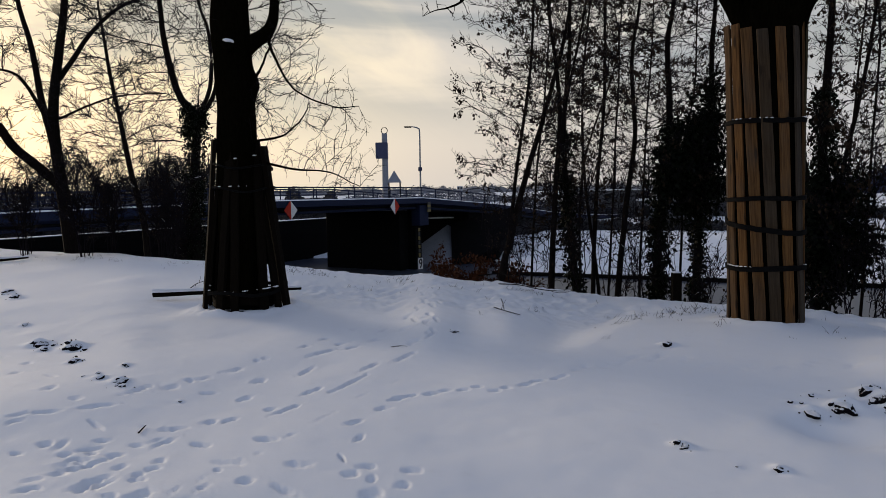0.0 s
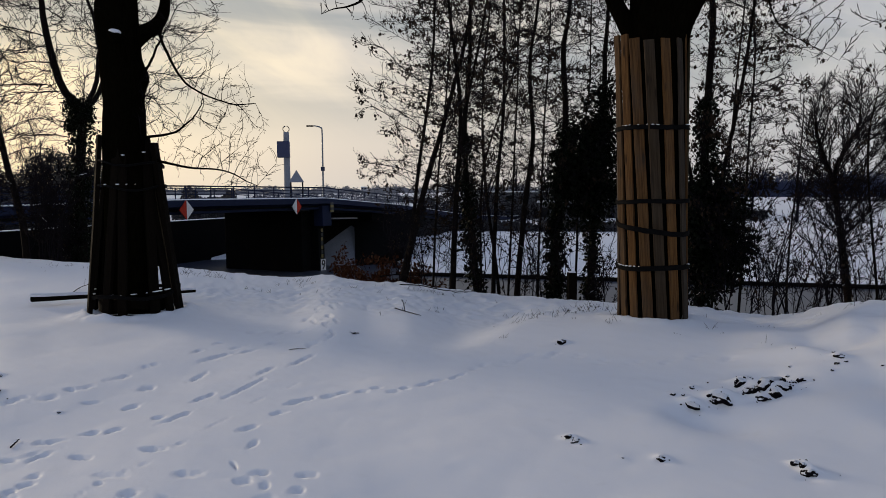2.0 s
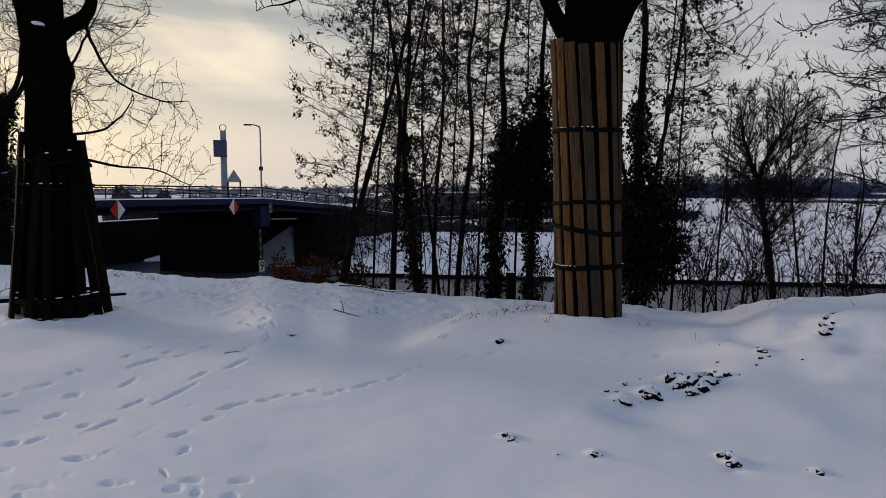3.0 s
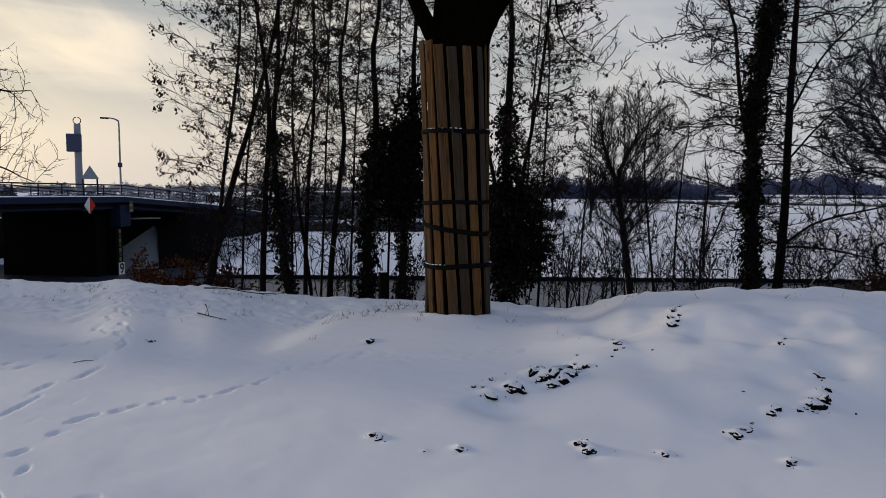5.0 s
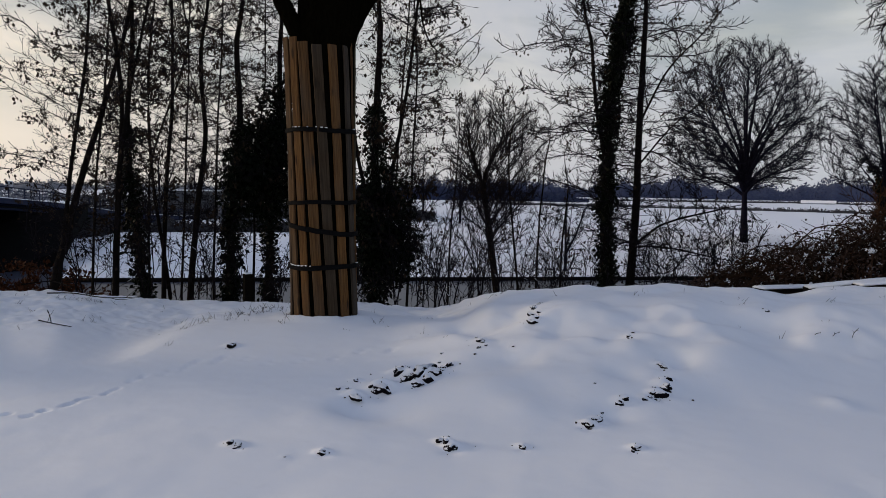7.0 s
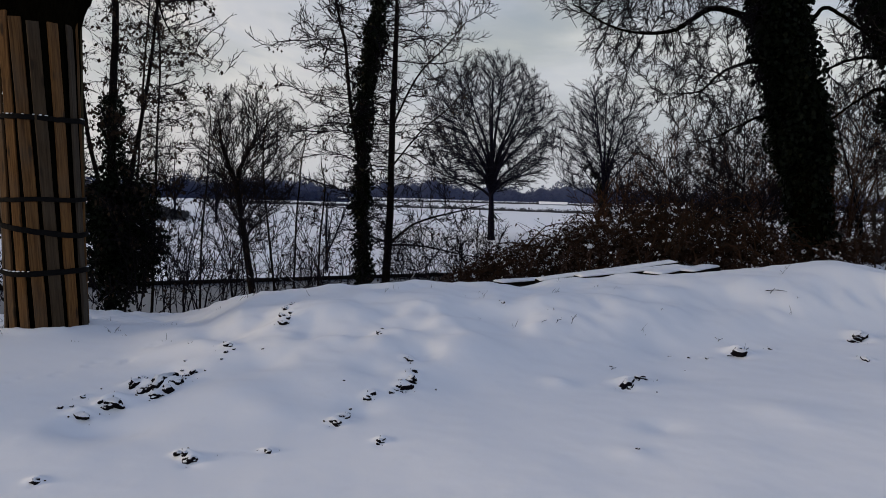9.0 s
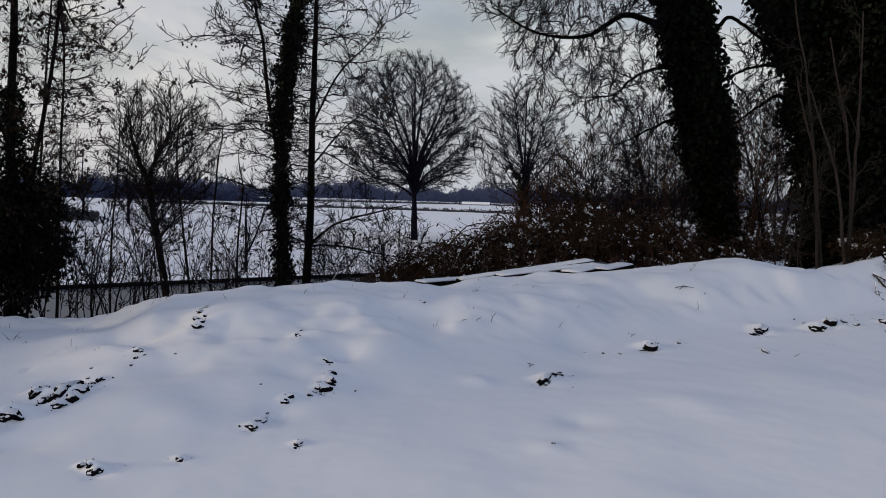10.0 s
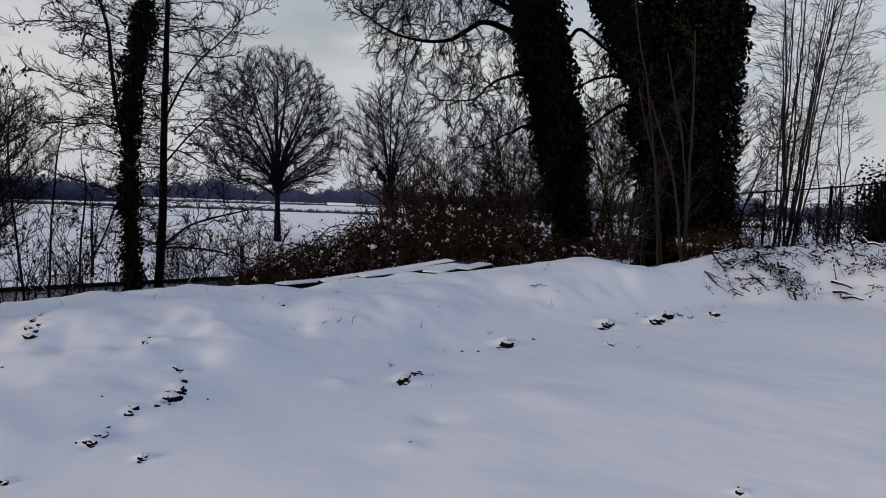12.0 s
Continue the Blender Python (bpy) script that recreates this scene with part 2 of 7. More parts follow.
def tubes(P, R, sides):
    """Tapered tubes along polylines: P is (n, k, 3), R is (n, k)."""
    n, k = R.shape
    T = np.gradient(P, axis=1)
    T /= np.linalg.norm(T, axis=2, keepdims=True) + 1e-9
    ref = np.where(np.abs(T[..., 2:3]) > 0.9, np.array([1.0, 0, 0]), np.array([0, 0, 1.0]))
    ref = np.where(np.abs(T[:, :1, 2:3]) > 0.9, np.array([1.0, 0, 0]), np.array([0, 0, 1.0])) + 0 * ref
    A = np.cross(T, ref)
    A /= np.linalg.norm(A, axis=2, keepdims=True) + 1e-9
    B = np.cross(T, A)
    ang = np.arange(sides) * 2 * np.pi / sides
    V = P[:, :, None] + R[:, :, None, None] * (np.cos(ang)[:, None] * A[:, :, None] + np.sin(ang)[:, None] * B[:, :, None])
    idx = np.arange(n * k * sides).reshape(n, k, sides)
    nxt = np.roll(idx, -1, axis=2)
    quads = np.stack([idx[:, :-1], nxt[:, :-1], nxt[:, 1:], idx[:, 1:]], axis=-1).reshape(-1, 4)
    return V.reshape(-1, 3), quads


def merge(pieces):
    vs, qs, off = [], [], 0
    for v, q in pieces:
        vs.append(v)
        qs.append(q + off)
        off += len(v)
    return np.concatenate(vs), np.concatenate(qs)


def smooth_line(points, k):
    """A Catmull-Rom curve through control points, at k even steps."""
    p = np.array(points, float)
    if len(p) == 2:
        return p[0] + (p[1] - p[0]) * np.linspace(0, 1, k)[:, None]
    e = np.vstack([2 * p[0] - p[1], p, 2 * p[-1] - p[-2]])
    s = np.linspace(0, len(p) - 1 - 1e-6, k)
    i = s.astype(int)
    f = (s - i)[:, None]
    a, b, c, d = e[i], e[i + 1], e[i + 2], e[i + 3]
    return 0.5 * (2 * b + (c - a) * f + (2 * a - 5 * b + 4 * c - d) * f ** 2 + (3 * b - a - 3 * c + d) * f ** 3)


def sprout(P, R, per, lo, hi, angle, length, ratio, k, up=0.0, wander=0.25, tip=0.15, cap=1.0, g=rng, flat=0.0):
    """Side branches on every polyline: per of them, between lo and hi of its length. Returns their lines and radii."""
    n, kk = R.shape
    m = n * per
    own = np.repeat(np.arange(n), per)
    t = (lo + (hi - lo) * (np.tile(np.arange(per), n) + g.random(m)) / per) * (kk - 1)
    i = np.clip(t.astype(int), 0, kk - 2)
    f = (t - i)[:, None]
    start = P[own, i] * (1 - f) + P[own, i + 1] * f
    rad = R[own, i] * (1 - f[:, 0]) + R[own, i + 1] * f[:, 0]
    T = P[own, i + 1] - P[own, i]
    T /= np.linalg.norm(T, axis=1, keepdims=True) + 1e-9
    side = g.normal(size=(m, 3))
    side[:, 2] *= 1 - flat
    side -= (side * T).sum(1, keepdims=True) * T
    side /= np.linalg.norm(side, axis=1, keepdims=True) + 1e-9
    a = np.radians(angle * (0.7 + 0.6 * g.random(m)))[:, None]
    D = np.cos(a) * T + np.sin(a) * side
    span = np.linalg.norm(np.diff(P, axis=1), axis=2).sum(1)[own]
    rel = t / (kk - 1)
    L = (length * (1.15 - 0.65 * rel) * (0.55 + 0.7 * g.random(m)) if length > 0 else -length * span * (1.1 - 0.6 * rel) * (0.55 + 0.7 * g.random(m)))
    Q = np.zeros((m, k, 3))
    Q[:, 0] = start
    for j in range(1, k):
        D = D + wander * g.normal(size=(m, 3)) / math.sqrt(k) + np.array([0, 0, up / k])
        D /= np.linalg.norm(D, axis=1, keepdims=True)
        Q[:, j] = Q[:, j - 1] + D * (L / (k - 1))[:, None]
    r0 = np.minimum(rad * ratio, cap)
    return Q, r0[:, None] * np.linspace(1, tip, k)


def leaf_cloud(C, size, g=rng, hang=0.6, spread=0.05):
    """Small folded leaves at the places C."""
    n = len(C)
    C = C + g.normal(size=(n, 3)) * spread
    ax = g.normal(size=(n, 3))
    ax[:, 2] -= hang * 2
    ax /= np.linalg.norm(ax, axis=1, keepdims=True)
    sd = np.cross(ax, g.normal(size=(n, 3)))
    sd /= np.linalg.norm(sd, axis=1, keepdims=True) + 1e-9
    nr = np.cross(ax, sd)
    s = (size * (0.6 + 0.8 * g.random(n)))[:, None]
    V = np.stack([C, C + s * (0.5 * ax + 0.34 * sd + 0.12 * nr), C + s * ax, C + s * (0.5 * ax - 0.34 * sd + 0.12 * nr)], axis=1)
    return V.reshape(-1, 3), np.arange(n * 4).reshape(-1, 4)


def tips_of(P, g, count):
    """Random places along the outer parts of a set of twigs."""
    i = g.integers(0, len(P), count)
    j = g.integers(P.shape[1] // 2, P.shape[1], count)
    return P[i, j]


def stem_line(points, r0, r1, rise=0.0, sink=0.0, k=26, g=rng, wobble=0.03):
    p = [np.array(q, float) for q in points]
    if sink:
        d = p[0] - p[1]
        d = d / abs(d[2] + 1e-6)
        p.insert(0, p[0] + d * sink * np.array([0.4, 0.4, 1]))
    if rise:
        d = p[-1] - p[-2]
        d = d / np.linalg.norm(d)
        d = d * 0.6 + np.array([0, 0, 0.4])
        p += [p[-1] + d * rise * 0.5, p[-1] + d * rise]
    L = smooth_line(p, k)
    L[1:] += np.cumsum(g.normal(size=(k - 1, 3)) * wobble * 0.25, axis=0) * np.array([1, 1, 0])
    return L, r0 + (r1 - r0) * np.linspace(0, 1, k) ** 0.8


def pad(lines):
    return np.stack([a for a, _ in lines]), np.stack([b for _, b in lines])


def tree(name, label, category, stems, seed, boughs=14, bough_len=3.0, angle=55, lo=0.25, twigs=7, sprays=6, spray_len=0.5, up=0.5, leaves=0,
         leaf_size=0.07, ivy=None, bark=BARK, twig=TWIG, twig_r=0.006, leaf=DEAD_LEAF, extra=(), sprigs=0, group="", droop=0.0, mid_ratio=-0.42, ivy_leaf=0.10, kind="", caught=0.3, spray_k=3, limb_twigs=9, bough_r=0.5, limb_len=0.40):
    """A bare tree: stems are (line, radii); extra are hand-set limbs. Boughs, branches and twigs grow on them in turn."""
    g = np.random.default_rng(seed)
    base = stems[0][0][0]
    th = thing(name, label, category, (0, 0, 0), group, kind)
    S, SR = pad(stems)
    solid = [tubes(S, SR, 10)] if len(stems) < 4 else []
    if not solid:
        for i in range(len(stems)):
            part("stem", mesh_of("stem", *tubes(S[i:i + 1], SR[i:i + 1], 8)), bark, th)
    B, BR = sprout(S, SR, boughs, lo, 0.98, angle, bough_len, bough_r, 12, up, 0.45, 0.22, 0.09, g)
    if extra:
        E, ER = pad(extra)
        solid.append(tubes(E, ER, 7))
        EB, EBR = sprout(E, ER, limb_twigs, 0.15, 1.0, 55, -limb_len, 0.55, 12, up * 0.4 - droop, 0.7, 0.25, 0.05, g)
        B, BR = np.concatenate([B, EB]), np.concatenate([BR, EBR])
    trunk = part("trunk", mesh_of("trunk", *merge(solid)), bark, th) if solid else th
    BR = np.maximum(BR, twig_r * 1.3)
    C, CR = sprout(B, BR, twigs, 0.15, 1.0, 44, mid_ratio, 0.6, 6, up * 0.6 - droop, 0.5, 0.35, 0.03, g)
    CR = np.maximum(CR, twig_r)
    fine = [tubes(B, BR, 4), tubes(C, CR, 3)]
    D = C
    if sprays:
        D, DR = sprout(C, CR, sprays, 0.1, 1.0, 42, spray_len, 0.7, spray_k, up * 0.5 - droop, 0.6 + 0.25 * (spray_k - 3), 0.5, twig_r, g)
        fine.append(tubes(D, np.maximum(DR, twig_r * 0.7), 3))
    if sprigs:
        F, FR = sprout(D, DR, sprigs, 0.2, 1.0, 40, spray_len * 0.55, 0.9, 3, 0.2, 0.4, 0.7, twig_r * 0.8, g)
        fine.append(tubes(F, np.maximum(FR, twig_r * 0.6), 3))
    crown = part("crown", mesh_of("crown", *merge(fine)), twig, th)
    if caught:
        F2 = np.concatenate([B, E]) if extra and E.shape[1] == B.shape[1] else B
        FR2 = BR
        lie = np.abs(np.diff(F2, axis=1)[..., 2]).sum(1) / (np.linalg.norm(np.diff(F2, axis=1), axis=2).sum(1) + 1e-9)
        pick = np.nonzero((lie < 0.75) & (g.random(len(F2)) < caught))[0]
        if len(pick):
            a = g.integers(0, 5, len(pick))[:, None] + np.arange(5)
            W, WR = F2[pick[:, None], a].copy(), FR2[pick[:, None], a]
            W[..., 2] += WR * 0.7
            part("caught_snow", mesh_of("caught_snow", *tubes(W, WR * np.array([0.1, 0.5, 0.6, 0.45, 0.1]) + 0.001, 4)), SNOW, crown, "snow caught on the branches")["kind"] = "stuff"
    if leaves:
        part("foliage", mesh_of("foliage", *leaf_cloud(tips_of(D, g, leaves), leaf_size, g)), leaf, crown, "last withered leaves still hanging")
    if ivy:
        clouds_ = []
        for line, r_in, thick, count in ivy:
            t = g.random(count) * (len(line) - 1)
            i = t.astype(int).clip(0, len(line) - 2)
            f = (t - i)[:, None]
            c = line[i] * (1 - f) + line[i + 1] * f
            a = g.random(count) * 2 * np.pi
            lump = 0.6 + 0.5 * np.sin(t * 2.3 + a * 2) * np.sin(t * 0.9 + 1.7 + a) + 0.35 * np.sin(t * 5.1 + a * 3)
            rad = r_in + thick * (0.25 + 0.75 * g.random(count) ** 0.6) * np.clip(lump, 0.25, 1.4)
            clouds_.append(c + np.stack([np.cos(a) * rad, np.sin(a) * rad, g.normal(size=count) * 0.05], 1))
        part("ivy", mesh_of("ivy", *leaf_cloud(np.concatenate(clouds_), ivy_leaf, g, 0.5, 0.03)), IVY_LEAF, trunk, "dark evergreen ivy round the trunk")
    return th


def globe(centre, half, count, g, inner=0.25, low=-1.0):
    """Places inside an egg of given half widths, fewer near its middle; low cuts off its bottom."""
    v = g.normal(size=(count * 3, 3))
    v /= np.linalg.norm(v, axis=1, keepdims=True)
    v *= (inner ** 3 + (1 - inner ** 3) * g.random(len(v)))[:, None] ** (1 / 3)
    v = v[v[:, 2] > low][:count]
    return np.array(centre) + v * np.array(half)


def sleeve(lines, reach_by_height, count, g):
    """Places round upright stems: reach_by_height is a list of (z, radius)."""
    zs, rs = np.array(reach_by_height, float).T
    out = []
    for line in lines:
        z = zs[0] + (zs[-1] - zs[0]) * g.random(count)
        a, q = g.random(count) * 2 * np.pi, np.sqrt(0.06 + 0.94 * g.random(count))
        rad = np.interp(z, zs, rs) * q
        keep = (z > line[0, 2]) & (z < line[-1, 2] + 0.5)
        x, y = np.interp(z, line[:, 2], line[:, 0]), np.interp(z, line[:, 2], line[:, 1])
        out.append(np.stack([x + np.cos(a) * rad, y + np.sin(a) * rad, z], 1)[keep])
    return np.concatenate(out)


def colonise(stems, goals, step, reach, kill, lift, tip_r, g, fan=None, rounds=80, power=2.3, share=0.62):
    """Branches that grow from the stems towards the goals, and away from the place fan. Returns places, parents, radii and how many nodes are stem."""
    pos, par, rad = [], [], []
    for line, radii in stems:
        run = np.concatenate([[0], np.cumsum(np.linalg.norm(np.diff(line, axis=0), axis=1))])
        s = np.linspace(0, run[-1], max(3, int(run[-1] / step)))
        first = len(pos)
        for i, q in enumerate(s):
            pos.append([np.interp(q, run, line[:, c]) for c in range(3)])
            par.append(-1 if i == 0 else first + i - 1)
            rad.append(np.interp(q, run, radii))
    n_stem = len(pos)
    pos, par = np.array(pos), np.array(par)
    way = np.zeros_like(pos)
    kids, last = np.zeros(n_stem, int), np.full((n_stem, 3), 1e6)
    d = np.linalg.norm(goals[:, None] - pos[None], axis=2)
    near_i, near_d = d.argmin(1), d.min(1)
    for _ in range(rounds):
        act = near_d < reach
        if not act.any():
            break
        v = goals[act] - pos[near_i[act]]
        v /= np.linalg.norm(v, axis=1, keepdims=True) + 1e-9
        u, back_to = np.unique(near_i[act], return_inverse=True)
        total = np.zeros((len(u), 3))
        np.add.at(total, back_to, v)
        total /= np.linalg.norm(total, axis=1, keepdims=True) + 1e-9
        total += 0.75 * way[u] + g.normal(size=total.shape) * 0.08 + np.array([0, 0, lift])
        if fan is not None:
            away = pos[u] - fan
            total += 0.95 * away / (np.linalg.norm(away, axis=1, keepdims=True) + 1e-9)
        total /= np.linalg.norm(total, axis=1, keepdims=True) + 1e-9
        fresh = pos[u] + total * step
        ok = (kids[u] < 3) & (np.linalg.norm(fresh - last[u], axis=1) > 0.45 * step)
        if not ok.any():
            break
        u, fresh, total = u[ok], fresh[ok], total[ok]
        at = len(pos)
        kids[u] += 1
        last[u] = fresh
        pos, par, way = np.concatenate([pos, fresh]), np.concatenate([par, u]), np.concatenate([way, total])
        kids, last = np.concatenate([kids, np.zeros(len(u), int)]), np.concatenate([last, np.full((len(u), 3), 1e6)])
        d = np.linalg.norm(goals[:, None] - fresh[None], axis=2)
        i, m = d.argmin(1), d.min(1)
        closer = m < near_d
        near_i, near_d = np.where(closer, at + i, near_i), np.where(closer, m, near_d)
        live = near_d > kill
        goals, near_i, near_d = goals[live], near_i[live], near_d[live]
        if not len(goals):
            break
    # the thickness of a branch follows from the twigs that it bears
    n = len(pos)
    load = np.zeros(n)
    for i in range(n - 1, n_stem - 1, -1):
        if kids[i] == 0:
            load[i] = tip_r ** power
        if par[i] >= n_stem:
            load[par[i]] += load[i]
    r = np.zeros(n)
    r[:n_stem] = rad
    for i in range(n_stem, n):
        r[i] = max(tip_r, min(load[i] ** (1 / power), r[par[i]] * (share if par[i] < n_stem else 1.0)))
    return pos, par, r, n_stem, kids


def limbs_mesh(pos, par, r, first, sides):
    """Tubes from every node to its parent; a side branch starts thin inside its bearer."""
    i = np.arange(first, len(pos))
    i = i[par[i] >= 0]
    p = par[i]
    D = pos[i] - pos[p]
    D /= np.linalg.norm(D, axis=1, keepdims=True) + 1e-9
    way = np.zeros_like(pos)
    way[i] = D
    best = {}
    for a, b in zip(i, p):
        if b >= first and (b not in best or r[a] > r[best[b]]):
            best[b] = a
    main = np.array([best.get(b, -1) == a for a, b in zip(i, p)])
    S = np.where((main & (np.abs(way[p]).sum(1) > 0))[:, None], way[p], D)
    rs = np.where(main, r[p], np.minimum(r[p], r[i] * 1.1))
    ref = np.array([0.31, 0.94, 0.13])
    ang = np.arange(sides) * 2 * np.pi / sides
    rings = []
    for c, w_, q in ((pos[p], S, rs), (pos[i], D, r[i])):
        A = np.cross(w_, ref)
        A /= np.linalg.norm(A, axis=1, keepdims=True) + 1e-9
        B = np.cross(w_, A)
        rings.append(c[:, None] + q[:, None, None] * (np.cos(ang)[:, None] * A[:, None] + np.sin(ang)[:, None] * B[:, None]))
    V = np.stack(rings, 1)
    idx = np.arange(len(i) * 2 * sides).reshape(len(i), 2, sides)
    nx = np.roll(idx, -1, axis=2)
    return V.reshape(-1, 3), np.stack([idx[:, 0], nx[:, 0], nx[:, 1], idx[:, 1]], -1).reshape(-1, 4)


def hanging_leaves(P, clusters, per, size, g, spread=0.036):
    """Clusters of withered leaves hanging from the outer twigs."""
    c = np.repeat(tips_of(P, g, clusters), per, axis=0)
    c = c[g.random(len(c)) < 0.8]
    c = c - np.array([0, 0, 1]) * (g.random((len(c), 1)) * spread * 1.6)
    return leaf_cloud(c, size, g, 1.1, spread)


def ivy_on(lines, bushes, g):
    """Places of ivy leaves: round stems, as uneven tufts, and in bushy heads (centre, half widths, count)."""
    out = []
    for line, r_in, thick, count in lines:
        tufts = max(8, count // 45)
        t = g.random(tufts) * (len(line) - 1)
        i = t.astype(int).clip(0, len(line) - 2)
        f = (t - i)[:, None]
        a = g.random(tufts) * 2 * np.pi
        q = r_in * 0.75 + thick * g.random(tufts) ** 1.6
        c = line[i] * (1 - f) + line[i + 1] * f + np.stack([np.cos(a) * q, np.sin(a) * q, 0 * a], 1)
        fuzz = g.normal(size=(tufts * 45, 3)) * np.array([0.07, 0.07, 0.13]) * (0.6 + thick)
        out.append(np.repeat(c, 45, axis=0) + fuzz)
        j = g.integers(0, len(line) - 1, count // 2)
        f = g.random((count // 2, 1))
        a = g.random(count // 2) * 2 * np.pi
        q = r_in * (0.9 + 0.35 * g.random(count // 2))
        out.append(line[j] * (1 - f) + line[j + 1] * f + np.stack([np.cos(a) * q, np.sin(a) * q, 0 * a], 1))
    for centre, half, count in bushes:
        tufts = max(6, count // 40)
        c = globe(centre, half, tufts, g, 0.3)
        out.append(np.repeat(c, 40, axis=0) + g.normal(size=(len(c) * 40, 3)) * np.array([0.10, 0.10, 0.14]))
    return np.concatenate(out)


def grown_tree(name, label, stems, goals, seed, step=0.16, reach=1.6, kill=0.24, lift=0.28, tip_r=0.0056, twigs=2, twig_len=0.34, fine=2, fine_len=0.17, clusters=0, per=4, leaf_size=0.085,
               bark=BARK, twig=TWIG, leaf=DEAD_LEAF, ivy=(), bushes=(), ivy_leaf=0.09, group="", category="tree", caught=0.12, twig_up=0.35, fan=None, twig_angle=34):
    """A tree whose branches fill the given goals: stems, limbs, twigs, then withered leaves, ivy and caught snow."""
    g = np.random.default_rng(seed)
    th = thing(name, label, category, (0, 0, 0), group)
    trunk = th
    if len(stems) < 4:
        S, SR = pad(stems)
        trunk = part("trunk", mesh_of("trunk", *tubes(S, SR, 10)), bark, th)
    else:
        for line, radii in stems:
            part("stem", mesh_of("stem", *tubes(line[None], radii[None], 7)), bark, th)
    pos, par, r, n_stem, kids = colonise(stems, goals, step, reach, kill, lift, tip_r, g, fan)
    pos[n_stem:] += g.normal(size=(len(pos) - n_stem, 3)) * step * 0.05
    bits = [limbs_mesh(pos, par, r, n_stem, 4)]
    thin = np.nonzero((np.arange(len(pos)) >= n_stem) & (r < tip_r * 2.6))[0]
    P = np.stack([pos[par[thin]], pos[thin]], 1)
    R = np.repeat(r[thin][:, None], 2, axis=1)
    D, DR = sprout(P, R, twigs, 0.0, 1.0, twig_angle, twig_len, 0.8, 4, twig_up, 0.22, 0.55, tip_r, g)
    DR = np.maximum(DR, tip_r * 0.75)
    bits.append(tubes(D, DR, 3))
    if fine:
        F, FR = sprout(D, DR, fine, 0.25, 1.0, twig_angle, fine_len, 0.8, 2, twig_up, 0.3, 0.6, tip_r * 0.7, g)
        bits.append(tubes(F, np.maximum(FR, tip_r * 0.62), 3))
    crown = part("crown", mesh_of("crown", *merge(bits)), twig, th)
    if caught:
        lying = np.nonzero((np.arange(len(pos)) >= n_stem) & (r > tip_r * 1.8) & (np.abs(way_up(pos, par)) < 0.55) & (g.random(len(pos)) < caught))[0]
        if len(lying):
            W = np.stack([pos[par[lying]], (pos[par[lying]] + pos[lying]) / 2, pos[lying]], 1)
            WR = r[lying][:, None] * np.array([0.2, 0.75, 0.2])
            W[..., 2] += r[lying][:, None] * 0.7
            part("caught_snow", mesh_of("caught_snow", *tubes(W, WR, 4)), SNOW, crown, "snow caught on the branches")["kind"] = "stuff"
    if clusters:
        part("foliage", mesh_of("foliage", *hanging_leaves(D, clusters, per, leaf_size, g)), leaf, crown, "last withered leaves still hanging")
    if len(ivy) or len(bushes):
        part("ivy", mesh_of("ivy", *leaf_cloud(ivy_on(ivy, bushes, g), ivy_leaf, g, 0.5, 0.03)), IVY_LEAF, trunk, "dark evergreen ivy round the trunk")
    return th


def way_up(pos, par):
    """How steeply each node's piece of branch rises, from -1 to 1."""
    d = pos - pos[np.maximum(par, 0)]
    return d[:, 2] / (np.linalg.norm(d, axis=1) + 1e-9)


# ---- ground: one sheet with the mound, the bank, the canal bed and the far fields ----
def smooth01(t):
    t = np.clip(t, 0, 1)
    return t * t * (3 - 2 * t)


def waves(x, y, size, seed):
    """Smooth unevenness, about -1 to 1, in lumps of a given size (two octaves of value noise)."""
    table = np.random.default_rng(seed).random((64, 64)) * 2 - 1
    z = 0
    for gain, f, turn in ((1.0, 1.0, 0.6), (0.45, 2.17, 1.9)):
        u = (np.cos(turn) * x - np.sin(turn) * y) / size * 2 * f + 1000
        v = (np.sin(turn) * x + np.cos(turn) * y) / size * 2 * f + 1000
        i, j = np.floor(u).astype(int), np.floor(v).astype(int)
        p, q = u - i, v - j
        p, q = p * p * p * (p * (6 * p - 15) + 10), q * q * q * (q * (6 * q - 15) + 10)
        at = lambda m, n: table[m % 64, n % 64]
        z = z + gain * ((at(i, j) * (1 - p) + at(i + 1, j) * p) * (1 - q) + (at(i, j + 1) * (1 - p) + at(i + 1, j + 1) * p) * q)
    return z


